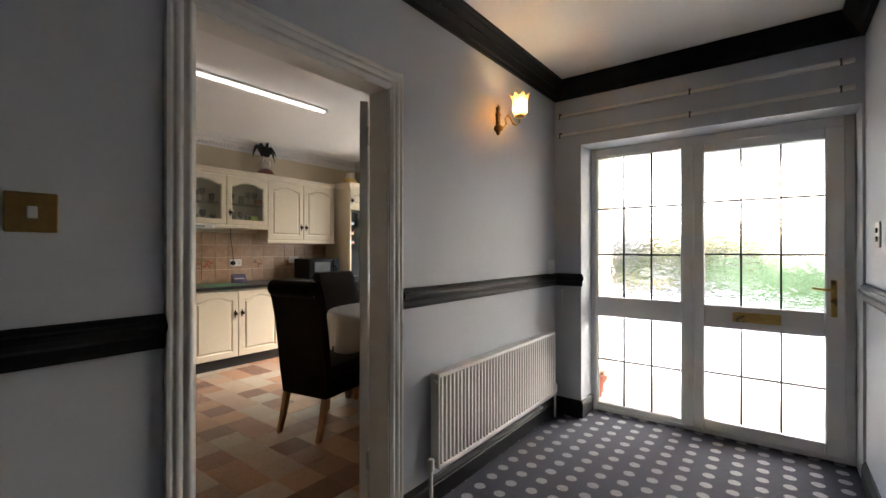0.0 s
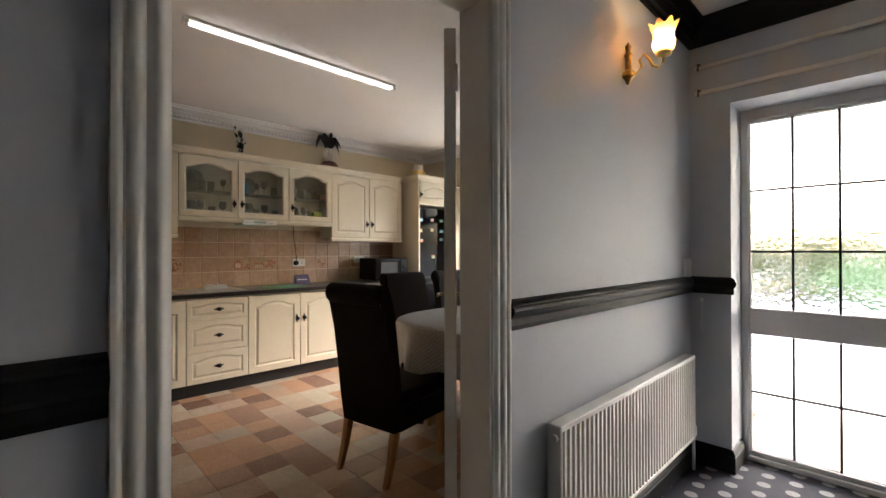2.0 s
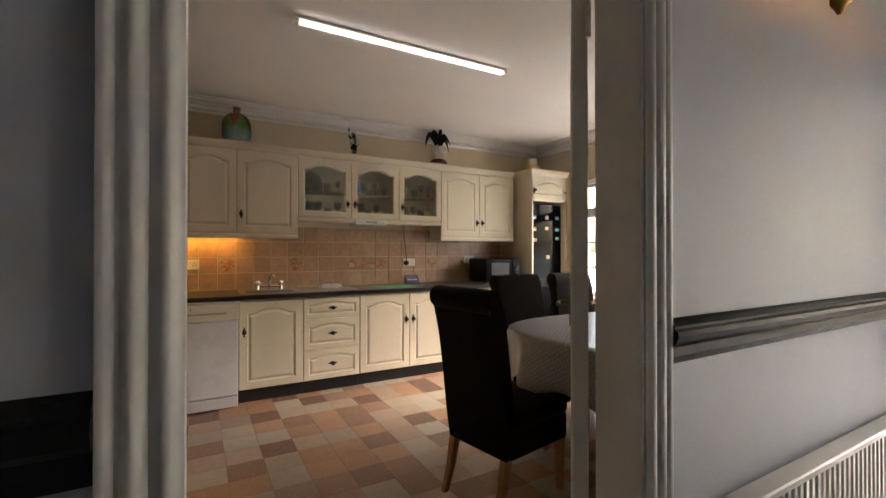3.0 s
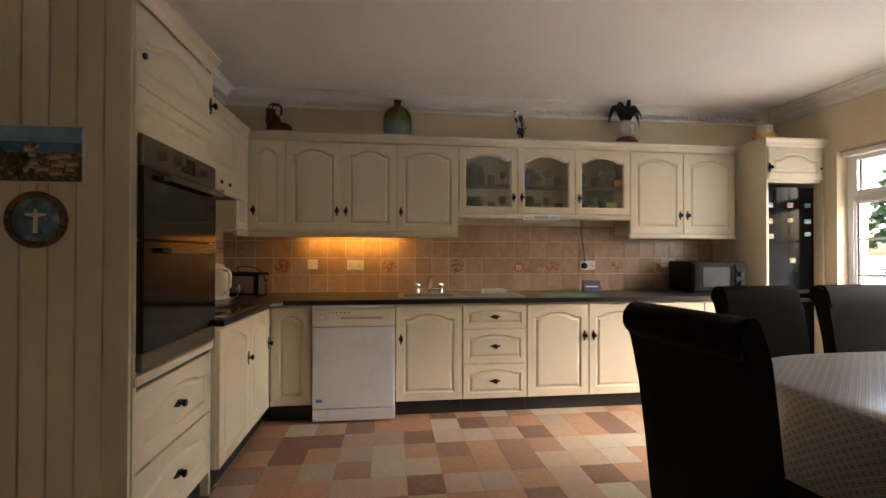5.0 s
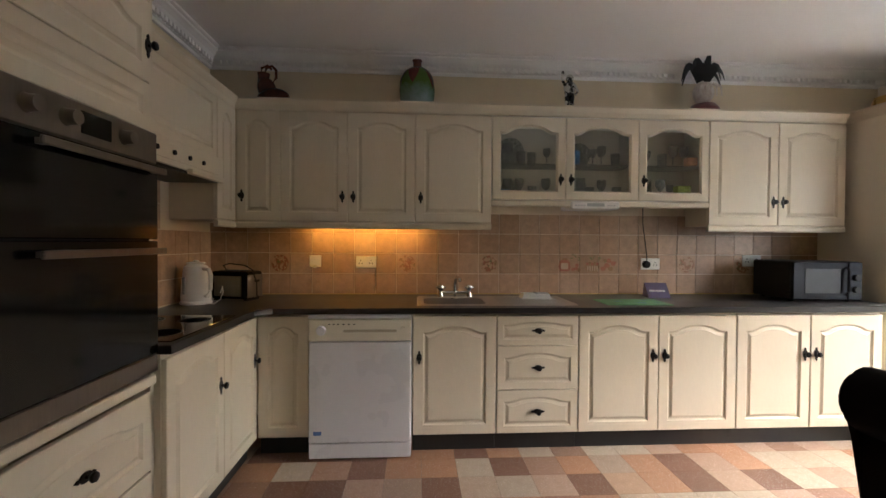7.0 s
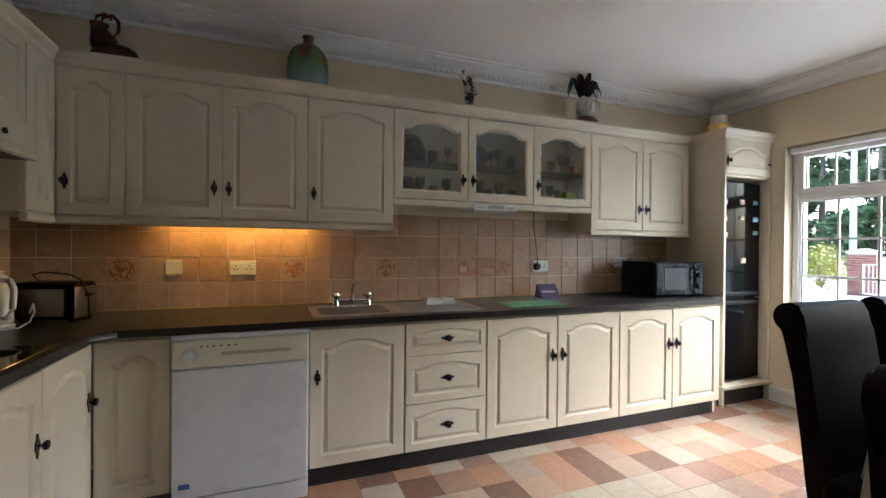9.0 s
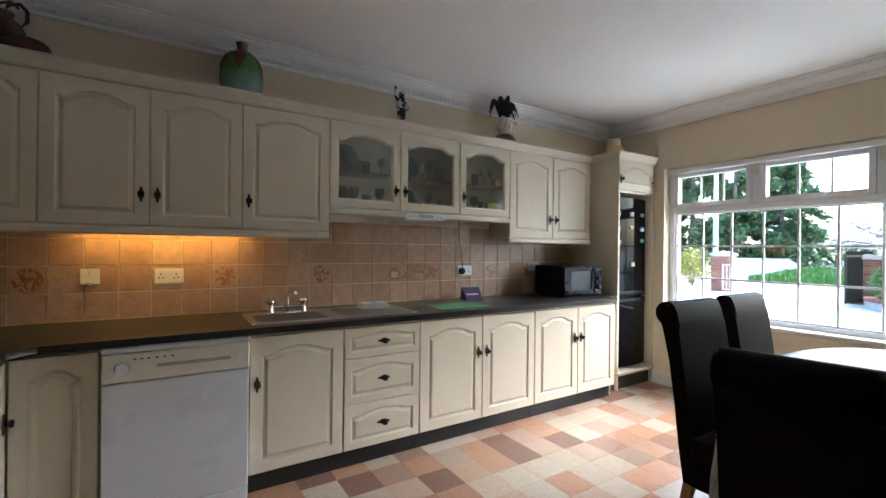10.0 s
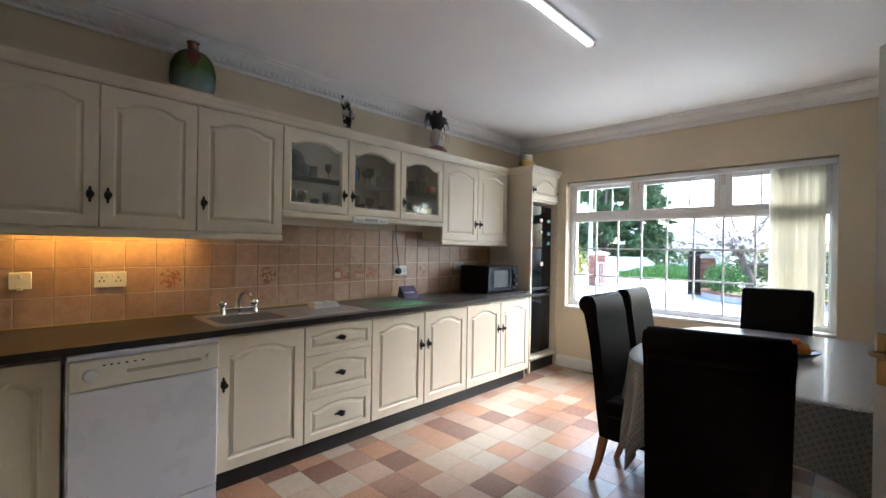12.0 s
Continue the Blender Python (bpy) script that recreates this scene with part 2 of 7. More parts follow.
OVEN_STEEL = material("dark_brushed_steel", (0.21, 0.185, 0.16), 0.36, metal=1.0, vary=0.1, coarse=5, fine=60, bump=0.04, stretch=(14, 14, 1))
CHROME = material("chrome", (0.72, 0.72, 0.72), 0.12, metal=1.0, vary=0.05, bump=0.0)
AGED_BRASS = material("aged_brass", (0.30, 0.19, 0.07), 0.36, metal=1.0, vary=0.25, coarse=12, fine=60, bump=0.06)
BRASS = material("brass", (0.62, 0.43, 0.15), 0.28, metal=1.0, vary=0.15, coarse=10, bump=0.04)
OVEN_GLASS = material("black_oven_glass", (0.006, 0.006, 0.007), 0.09, vary=0.1, bump=0.0, spec=0.4)
BLACK_GLOSS = material("black_gloss_enamel", (0.005, 0.005, 0.006), 0.10, vary=0.2, coarse=5, bump=0.0, spec=0.12)
BLACK_PLASTIC = material("black_plastic", (0.011, 0.011, 0.012), 0.42, vary=0.2, bump=0.05, spec=0.15)
APPLIANCE = material("white_enamel", (0.70, 0.70, 0.72), 0.28, vary=0.02, bump=0.02)
APPLIANCE_CREAM = material("ivory_plastic", (0.72, 0.68, 0.56), 0.4, vary=0.04, bump=0.03)
WHITE_PLASTIC = material("white_plastic", (0.76, 0.75, 0.72), 0.4, vary=0.04, bump=0.02)
LEATHER = material("dark_leather", (0.011, 0.0088, 0.008), 0.42, vary=0.3, coarse=5, fine=140, bump=0.22, depth=0.0012, spec=0.022)
OAK = material("oak_leg", (0.42, 0.20, 0.07), 0.45, vary=0.3, coarse=4, fine=30, bump=0.15, stretch=(8, 8, 1))
DARK_WOOD = material("dark_wood", (0.09, 0.035, 0.018), 0.4, vary=0.35, coarse=5, fine=40, bump=0.1, stretch=(6, 6, 1))
GROUT = material("tile_grout", (0.74, 0.62, 0.47), 0.85, vary=0.1, fine=120, bump=0.2)
FLOOR_BASE = material("vinyl_joint", (0.20, 0.14, 0.10), 0.5, vary=0.2, fine=120, bump=0.1)
WALL_TILE = piece_material("peach_wall_tile", [(0.0, (0.50, 0.31, 0.19)), (0.5, (0.56, 0.36, 0.235)), (1.0, (0.62, 0.42, 0.29))], 0.32, 22, 0.42)
SPRIG_TILE = motif_tile_material()
FLOOR_TILE = piece_material("stone_print_vinyl", [(0.0, (0.22, 0.122, 0.086)), (0.13, (0.27, 0.152, 0.108)), (0.16, (0.50, 0.40, 0.30)), (0.30, (0.53, 0.44, 0.34)), (0.33, (0.47, 0.265, 0.16)), (0.47, (0.44, 0.24, 0.145)), (0.50, (0.46, 0.31, 0.235)), (0.63, (0.50, 0.35, 0.26)), (0.66, (0.50, 0.40, 0.31)), (0.78, (0.44, 0.34, 0.26)), (0.81, (0.34, 0.19, 0.13)), (0.9, (0.31, 0.175, 0.12)), (0.93, (0.52, 0.29, 0.18)), (1.0, (0.47, 0.27, 0.17))], 0.27, 24, 0.18, 0.0, detail=3)
CARPET = carpet_material()
OILCLOTH = cloth_material()
BLIND = fabric_material("cream_blind_fabric", (0.88, 0.86, 0.76))
PANE = clear_glass("window_glass")
CABINET_GLASS = clear_glass("cabinet_glass", (0.96, 0.96, 0.94), 0.05)
TUMBLER = drinking_glass("drinking_glass")
DOOR_GLASS = patterned_glass("patterned_door_glass")
LEAD = material("lead_came", (0.012, 0.012, 0.013), 0.6, metal=0.0, vary=0.2)
TUBE_GLOW = glowing("fluorescent_tube", (1.0, 0.95, 0.88), 0.36)
STRIP_GLOW = glowing("warm_strip", (1.0, 0.52, 0.09), 3.3)
SHADE_GLOW = fabric_material("amber_glass", (0.90, 0.62, 0.30))
BULB_GLOW = glowing("lit_bulb", (1.0, 0.74, 0.40), 16.0)


# ---------- mesh helpers ----------
def thing(name, m, label, category, group=""):
    ob = new(name)
    ob.empty_display_size = 0.05
    ob.matrix_world = m
    return tagged(ob, label, category, group)


def mesh_of(bm, mat, smooth=False, name="mesh"):
    me = bpy.data.meshes.new(name)
    bmesh.ops.recalc_face_normals(bm, faces=bm.faces)
    if smooth:
        for f in bm.faces:
            f.smooth = True
    bm.to_mesh(me)
    bm.free()
    for k in mat if isinstance(mat, (list, tuple)) else (mat,):
        me.materials.append(k)
    if smooth:
        me.set_sharp_from_angle(angle=radians(38))
    return me


def part(name, bm, mat, parent=None, label="", smooth=False, m=None, kind="", category=""):
    me = bm if isinstance(bm, bpy.types.Mesh) else mesh_of(bm, mat, smooth, name)
    ob = new(name, me)
    if parent is not None:
        ob.parent = parent
    if m is not None:
        ob.matrix_basis = m
    return tagged(ob, label, category, "", kind)


def box(x0, x1, y0, y1, z0, z1, bevel=0.0, bm=None, seg=1):
    out = bm or bmesh.new()
    g = bmesh.ops.create_cube(out, size=1.0)
    vs = g["verts"]
    for v in vs:
        v.co = ((x0 + x1) / 2 + v.co.x * (x1 - x0), (y0 + y1) / 2 + v.co.y * (y1 - y0), (z0 + z1) / 2 + v.co.z * (z1 - z0))
    if bevel:
        es = list({e for v in vs for e in v.link_edges})
        bmesh.ops.bevel(out, geom=es, offset=bevel, segments=seg, affect="EDGES", profile=0.6)
    return out


def lathe(profile, steps=20, bm=None, at=(0, 0, 0), axis="z"):
    """Turn a profile of (radius, height) round an axis."""
    out = bm or bmesh.new()
    rings = []
    for r, h in profile:
        ring = []
        for k in range(steps):
            a = 2 * math.pi * k / steps
            p = (r * math.cos(a), r * math.sin(a), h)
            if axis == "y":
                p = (p[0], p[2], p[1])
            if axis == "x":
                p = (p[2], p[0], p[1])
            ring.append(out.verts.new((p[0] + at[0], p[1] + at[1], p[2] + at[2])))
        rings.append(ring)
    for a, b in zip(rings, rings[1:]):
        for k in range(steps):
            out.faces.new((a[k], a[(k + 1) % steps], b[(k + 1) % steps], b[k]))
    for ring in (rings[0], rings[-1]):
        if (ring[0].co - ring[steps // 2].co).length > 1e-5:
            out.faces.new(ring)
    return out


def rod(points, radius, sides=8, bm=None, taper=None):
    """A round bar along a line of points."""
    out = bm or bmesh.new()
    pts = [Vector(p) for p in points]
    rings = []
    for i, p in enumerate(pts):
        d = (pts[min(i + 1, len(pts) - 1)] - pts[max(i - 1, 0)]).normalized()
        u = d.cross((0, 0, 1) if abs(d.z) < 0.9 else (1, 0, 0)).normalized()
        w = d.cross(u)
        r = radius if taper is None else radius + (taper - radius) * i / (len(pts) - 1)
        rings.append([out.verts.new(p + (u * math.cos(2 * math.pi * k / sides) + w * math.sin(2 * math.pi * k / sides)) * r) for k in range(sides)])
    for a, b in zip(rings, rings[1:]):
        for k in range(sides):
            out.faces.new((a[k], a[(k + 1) % sides], b[(k + 1) % sides], b[k]))
    out.faces.new(rings[0])
    out.faces.new(rings[-1])
    return out


def prism(profile, p0, p1, out_dir, mitre0=0.0, mitre1=0.0, bm=None):
    """A moulding: profile of (distance from the wall, height) run from p0 to p1; mitres shift the ends by the distance."""
    res = bm or bmesh.new()
    p0, p1, n = Vector(p0), Vector(p1), Vector(out_dir)
    d = (p1 - p0).normalized()
    a = [res.verts.new(p0 + n * q + Vector((0, 0, h)) + d * (q * mitre0)) for q, h in profile]
    b = [res.verts.new(p1 + n * q + Vector((0, 0, h)) - d * (q * mitre1)) for q, h in profile]
    for k in range(len(profile)):
        j = (k + 1) % len(profile)
        res.faces.new((a[k], a[j], b[j], b[k]))
    res.faces.new(a)
    res.faces.new(b)
    return res


def extruded(outline, y0, y1, bm=None, plane="xz"):
    """A flat outline given thickness."""
    res = bm or bmesh.new()
    place = {"xz": lambda p, t: (p[0], t, p[1]), "yz": lambda p, t: (t, p[0], p[1]), "xy": lambda p, t: (p[0], p[1], t)}[plane]
    a = [res.verts.new(place(p, y0)) for p in outline]
    b = [res.verts.new(place(p, y1)) for p in outline]
    for k in range(len(outline)):
        j = (k + 1) % len(outline)
        res.faces.new((a[k], a[j], b[j], b[k]))
    res.faces.new(a)
    res.faces.new(b)
    return res


def structure(name, bm, mat, label, category="", smooth=False, parent=None):
    return part(name, bm, mat, parent, label, smooth, kind="structure", category=category or name.split("_")[0])


# ---------- plan ----------
WX = -4.935            # west kitchen wall
SY = -0.58             # south kitchen wall
NY = 4.57              # window wall
EX = -1.16             # kitchen face of the wall to the hall
HX = -1.05             # hall face of it
HR = 0.70              # hall's far wall
HY = 3.22              # hall front wall
HS = -2.6              # hall back wall
KC, HC = 2.60, 2.54    # ceilings
DY0, DY1, DZ = 0.558, 1.397, 1.993   # doorway
WIN = (-4.285, -2.005, 0.68, 2.082)    # kitchen window: x from, to, z from, to
FD = (-0.845, 0.688, 2.05)          # front door opening: x from, to, top
FDY = 3.455             # face of the front door's frame


def wall_with_hole(name, axis, a0, a1, face, back, z0, z1, hole, mat, label):
    """A wall of given thickness along an axis, with a rectangular opening through it."""
    bm = bmesh.new()

    def slab(u0, u1, w0, w1):
        if u1 - u0 < 1e-4 or w1 - w0 < 1e-4:
            return
        lo, hi = min(face, back), max(face, back)
        if axis == "x":
            box(u0, u1, lo, hi, w0, w1, bm=bm)
        else:
            box(lo, hi, u0, u1, w0, w1, bm=bm)

    h0, h1, hz0, hz1 = hole
    slab(a0, h0, z0, z1)
    slab(h1, a1, z0, z1)
    slab(h0, h1, z0, hz0)
    slab(h0, h1, hz1, z1)
    return structure(name, bm, mat, label, "wall")


# walls
structure("wall_west", box(WX - 0.25, WX, SY - 0.25, NY + 0.3, -0.1, 2.9), KITCHEN_WALL, "cream painted kitchen wall behind the fitted units", "wall")
structure("wall_south", box(WX, EX - 0.001, SY - 0.2, SY, -0.1, 2.9), KITCHEN_WALL, "cream painted kitchen end wall", "wall")
wall_with_hole("wall_north", "x", WX, EX + 0.06, NY, NY + 0.3, -0.1, 2.9, WIN, KITCHEN_WALL, "cream painted wall round the wide kitchen window")
wall_with_hole("wall_partition_kitchen", "y", SY, NY, EX + 0.062, EX, -0.1, 2.9, (DY0, DY1, -0.1, DZ), KITCHEN_WALL, "cream kitchen side of the wall with the open doorway")
wall_with_hole("wall_partition_hall", "y", HS, HY, EX + 0.064, HX, -0.1, 2.9, (DY0, DY1, -0.1, DZ), HALL_WALL, "pale grey hall wall with the open kitchen doorway")
wall_with_hole("wall_front", "x", EX + 0.066, HR + 0.15, HY, HY + 0.32, -0.1, 2.9, (FD[0], FD[1], -0.1, FD[2]), HALL_WALL, "pale grey hall wall round the glazed front door")
structure("wall_hall_side", box(HR, HR + 0.15, HS, HY - 0.001, -0.1, 2.9), HALL_WALL, "pale grey painted hall wall", "wall")
structure("wall_hall_back", box(EX, HR + 0.15, HS - 0.15, HS - 0.001, -0.1, 2.9), HALL_WALL, "pale grey painted hall end wall", "wall")

# floors and ceilings
structure("floor_hall", box(HX - 0.065, HR, HS, HY + 0.3, -0.09, 0.0), CARPET, "dark carpet with pale grey woven spots", "floor")
kitchen_floor = structure("floor_kitchen", box(WX, EX + 0.064, SY, NY, -0.09, -0.004), FLOOR_BASE, "stone-print vinyl floor in terracotta and beige squares", "floor")
structure("ceiling_kitchen", box(WX - 0.2, EX + 0.06, SY - 0.2, NY + 0.3, KC, KC + 0.1), CEILING, "white plaster kitchen ceiling", "ceiling")
structure("ceiling_hall", box(EX + 0.063, HR + 0.15, HS - 0.15, HY + 0.32, HC, HC + 0.1), CEILING, "white plaster hall ceiling", "ceiling")
roof_bm = extruded([(-6.0, 2.75), (-6.0, 2.92), (-0.5, 5.2), (5.0, 2.92), (5.0, 2.75)], -9.0, 6.0, plane="yz")
structure("roof", roof_bm, material("roof_slate", (0.06, 0.06, 0.065), 0.7, vary=0.3), "dark slate roof above the rooms", "roof")

# plaster cornices
KPROF = [(0, -0.125), (0.018, -0.125), (0.018, -0.105), (0.032, -0.1), (0.032, -0.072), (0.045, -0.066), (0.06, -0.05), (0.085, -0.035), (0.095, -0.03), (0.095, -0.018), (0.115, -0.012), (0.115, 0.0), (0, 0.0)]


def kitchen_cornice(name, p0, p1, n, ends=(1, 1), band=True):
    bm = prism(KPROF, p0, p1, n, ends[0], ends[1])
    me = mesh_of(bm, CEILING, name=name)
    ob = part(name, me, None, None, "white plaster cornice with a dentil band" if band else "white plaster cornice with plain mouldings", kind="structure", category="cornice")
    if not band:
        return ob
    p0, p1, n = Vector(p0), Vector(p1), Vector(n)
    d = (p1 - p0)
    length = d.length
    d.normalize()
    verts, faces = [], []
    count = int(length / 0.042)
    for k in range(2, count - 2):
        c = p0 + d * (k * 0.042)
        b = len(verts)
        for q in (0.031, 0.054):
            for u in (-0.0125, 0.0125):
                for h in (-0.1, -0.074):
                    verts.append(tuple(c + n * q + d * u + Vector((0, 0, h))))
        for f in ((0, 1, 3, 2), (4, 6, 7, 5), (0, 4, 5, 1), (2, 3, 7, 6), (0, 2, 6, 4), (1, 5, 7, 3)):
            faces.append(tuple(b + i for i in f))
    dm = bpy.data.meshes.new("dentil_band")
    dm.from_pydata(verts, [], faces)
    dm.materials.append(CEILING)
    part("dentil_band", dm, None, ob, kind="stuff")
    return ob


kitchen_cornice("cornice_west", (WX, SY, KC), (WX, NY, KC), (1, 0, 0))
kitchen_cornice("cornice_north", (WX, NY, KC), (EX, NY, KC), (0, -1, 0), band=False)
kitchen_cornice("cornice_south", (WX, SY, KC), (EX, SY, KC), (0, 1, 0))
kitchen_cornice("cornice_east", (EX, SY, KC), (EX, NY, KC), (-1, 0, 0))

HPROF = [(0, -0.13), (0.014, -0.13), (0.02, -0.112), (0.034, -0.106), (0.046, -0.085), (0.07, -0.05), (0.084, -0.035), (0.09, -0.024), (0.098, -0.02), (0.098, 0.0), (0, 0)]
for nm, a, b, n in (("west", (HX, HS, HC), (HX, HY, HC), (1, 0, 0)), ("north", (HX, HY, HC), (HR, HY, HC), (0, -1, 0)), ("east", (HR, HS, HC), (HR, HY, HC), (-1, 0, 0)), ("south", (HX, HS, HC), (HR, HS, HC), (0, 1, 0))):
    hc = structure("cornice_hall_" + nm, prism(HPROF, a, b, n, 1, 1), BLACK_PAINT, "black painted moulded cornice", "cornice")
    if nm == "west":
        # a run of small raised leaves along the cove
        bm = bmesh.new()
        y = HS + 0.2
        while y < HY - 0.16:
            for s in (-1, 1):
                q = Vector((HX + 0.058, y + s * 0.014, HC - 0.066))
                bmesh.ops.create_icosphere(bm, subdivisions=1, radius=0.013, matrix=Matrix.Translation(q) @ pose(0, 0, 0, s * 35, -45, 0) @ Matrix.Diagonal((0.5, 0.75, 1.5, 1)))
            y += 0.05
        part("leaf_relief", bm, BLACK_PAINT, hc, kind="stuff", smooth=True)

# chair rail and skirting of the hall
RAIL = [(0, 0.985), (0.012, 0.985), (0.016, 1.0), (0.014, 1.02), (0.024, 1.03), (0.03, 1.045), (0.028, 1.055), (0.022, 1.06), (0.022, 1.066), (0.012, 1.075), (0, 1.08)]
SKIRT = [(0, 0), (0.02, 0), (0.02, 0.085), (0.016, 0.092), (0.019, 0.1), (0.013, 0.112), (0.008, 0.122), (0, 0.126)]
HALL_RUNS = [("west_a", (HX, HS, 0), (HX, DY0 - 0.069, 0), (1, 0, 0), (1, 0)), ("west_b", (HX, DY1 + 0.064, 0), (HX, HY, 0), (1, 0, 0), (0, 1)), ("east", (HR, HS, 0), (HR, HY, 0), (-1, 0, 0), (1, 0)), ("north", (HX, HY, 0), (FD[0] + 0.001, HY, 0), (0, -1, 0), (1, -1)), ("reveal", (FD[0], HY, 0), (FD[0], FDY - 0.02, 0), (1, 0, 0), (-1, 0))]
for nm, a, b, n, ends in HALL_RUNS:
    if nm != "reveal":
        structure("chair_rail_" + nm, prism(RAIL, a, b, n, *ends), BLACK_PAINT, "black painted moulded chair rail", "chair rail")
    structure("baseboard_" + nm, prism(SKIRT, a, b, n, *ends), BLACK_PAINT, "black painted moulded skirting board", "baseboard")
bm = prism(SKIRT, (-4.38, NY, 0), (EX, NY, 0), (0, -1, 0), 0, 1)
structure("baseboard_kitchen_north", bm, WHITE_PAINT, "white painted skirting below the window", "baseboard")
structure("baseboard_kitchen_east", prism(SKIRT, (EX, DY1 + 0.09, 0), (EX, NY, 0), (-1, 0, 0), 0, 1), WHITE_PAINT, "white painted skirting", "baseboard")

# doorway lining and architraves
door_frame = tagged(new("door_1"), "white painted door lining with moulded architraves", "door frame", kind="structure")
for y0, y1, nm in ((DY0 - 0.001, DY0 + 0.012, "lining_side"), (DY1 - 0.022, DY1 + 0.001, "lining_side")):
    part(nm, box(EX - 0.004, HX + 0.004, y0, y1, 0, DZ, 0.002), WHITE_PAINT, door_frame)
part("lining_head", box(EX - 0.004, HX + 0.004, DY0 + 0.012, DY1 - 0.022, DZ - 0.022, DZ + 0.001, 0.002), WHITE_PAINT, door_frame)
ARCH = [(-0.008, 0), (-0.008, 0.010), (0.0, 0.012), (0.004, 0.016), (0.010, 0.0185), (0.016, 0.017), (0.020, 0.012), (0.026, 0.0105), (0.030, 0.014), (0.036, 0.019), (0.043, 0.020), (0.049, 0.017), (0.052, 0.012), (0.056, 0.012), (0.060, 0.017), (0.066, 0.019), (0.072, 0.017), (0.072, 0)]


def architrave(side_x, out):
    for y, s, nm in ((DY0 + 0.004, -1, "architrave_side"), (DY1 - 0.008, 1, "architrave_side")):
        bm = bmesh.new()
        a = [bm.verts.new((side_x + out * t, y + s * q, 0)) for q, t in ARCH]
        b = [bm.verts.new((side_x + out * t, y + s * q, DZ + q)) for q, t in ARCH]
        for k in range(len(ARCH)):
            j = (k + 1) % len(ARCH)
            bm.faces.new((a[k], a[j], b[j], b[k]))
        bm.faces.new(a)
        bm.faces.new(b)
        part(nm, bm, WHITE_PAINT, door_frame, smooth=True)
    bm = bmesh.new()
    a = [bm.verts.new((side_x + out * t, DY0 + 0.004 - q, DZ - 0.008 + q)) for q, t in ARCH]
    b = [bm.verts.new((side_x + out * t, DY1 - 0.008 + q, DZ - 0.008 + q)) for q, t in ARCH]
    for k in range(len(ARCH)):
        j = (k + 1) % len(ARCH)
        bm.faces.new((a[k], a[j], b[j], b[k]))
    bm.faces.new(a)
    bm.faces.new(b)
    part("architrave_head", bm, WHITE_PAINT, door_frame, smooth=True)


architrave(HX, 1)
architrave(EX, -1)

# open kitchen door, swung right back into the kitchen
LEAF = 0.84
leaf = thing("kitchen_door", pose(-1.236, 1.432, 0.008, 0, 0, 134.2), "white painted panelled kitchen door standing wide open", "door")
bm = bmesh.new()
LW, LH = LEAF, 1.965
for x0, x1 in ((0, 0.1), (LW - 0.1, LW), (LW / 2 - 0.045, LW / 2 + 0.045)):
    box(x0, x1, 0, 0.04, 0, LH, 0.003, bm=bm)
for z0, z1 in ((0, 0.2), (0.78, 0.93), (1.5, 1.6), (LH - 0.1, LH)):
    for x0, x1 in ((0.1, LW / 2 - 0.045), (LW / 2 + 0.045, LW - 0.1)):
        box(x0, x1, 0.001, 0.039, z0, z1, 0.002, bm=bm)
part("stiles_and_rails", bm, WHITE_PAINT, leaf)
for z0, z1 in ((0.2, 0.78), (0.93, 1.5), (1.6, LH - 0.1)):
    for x0, x1 in ((0.1, LW / 2 - 0.045), (LW / 2 + 0.045, LW - 0.1)):
        bm = box(x0 - 0.005, x1 + 0.005, 0.012, 0.028, z0 - 0.005, z1 + 0.005)
        box(x0 + 0.035, x1 - 0.035, 0.006, 0.034, z0 + 0.035, z1 - 0.035, 0.006, bm=bm)
        part("panel", bm, WHITE_PAINT, leaf)
for s, y in ((1, 0.04), (-1, 0.0)):
    hp = part("handle_plate", box(LW - 0.055, LW - 0.015, min(y, y + s * 0.006), max(y, y + s * 0.006), 0.90, 1.06, 0.002), AGED_BRASS, leaf, "brass lever handle plate")
    part("lever", rod([(LW - 0.035, y, 1.0), (LW - 0.035, y + s * 0.045, 1.0), (LW - 0.05, y + s * 0.05, 1.0), (LW - 0.14, y + s * 0.05, 1.0)], 0.008), AGED_BRASS, hp, smooth=True)
for z in (0.2, 1.75):
    part("hinge", rod([(-0.006, 0.0, z), (-0.006, 0.0, z + 0.09)], 0.007), STEEL, leaf, smooth=True)


# ---------- front door ----------
def glazed(parent, x0, x1, z0, z1, rows, cols, y, glass, bar, bar_w, bar_mat, proud=0.004):
    """Glass with bars across it."""
    pn = part("pane", box(x0 - 0.01, x1 + 0.01, y - 0.004, y + 0.004, z0 - 0.01, z1 + 0.01), glass, parent)
    pn.visible_shadow = False
    for k in range(1, cols):
        x = x0 + (x1 - x0) * k / cols
        part(bar, box(x - bar_w / 2, x + bar_w / 2, y - 0.004 - proud, y + 0.004 + proud, z0, z1, 0.001), bar_mat, parent)
    steps = [k / rows for k in range(1, rows)] if isinstance(rows, int) else rows
    for f in steps:
        z = z0 + (z1 - z0) * f
        part(bar, box(x0, x1, y - 0.005 - proud, y + 0.005 + proud, z - bar_w / 2, z + bar_w / 2, 0.001), bar_mat, parent)
    bm = bmesh.new()
    g = 0.007
    for a0, a1, b0, b1 in ((x0 - g, x0, z0 - g, z1 + g), (x1, x1 + g, z0 - g, z1 + g), (x0, x1, z0 - g, z0), (x0, x1, z1, z1 + g)):
        box(a0, a1, y - 0.012, y + 0.012, b0, b1, bm=bm)
    part("gasket", bm, BLACK_PLASTIC, parent)


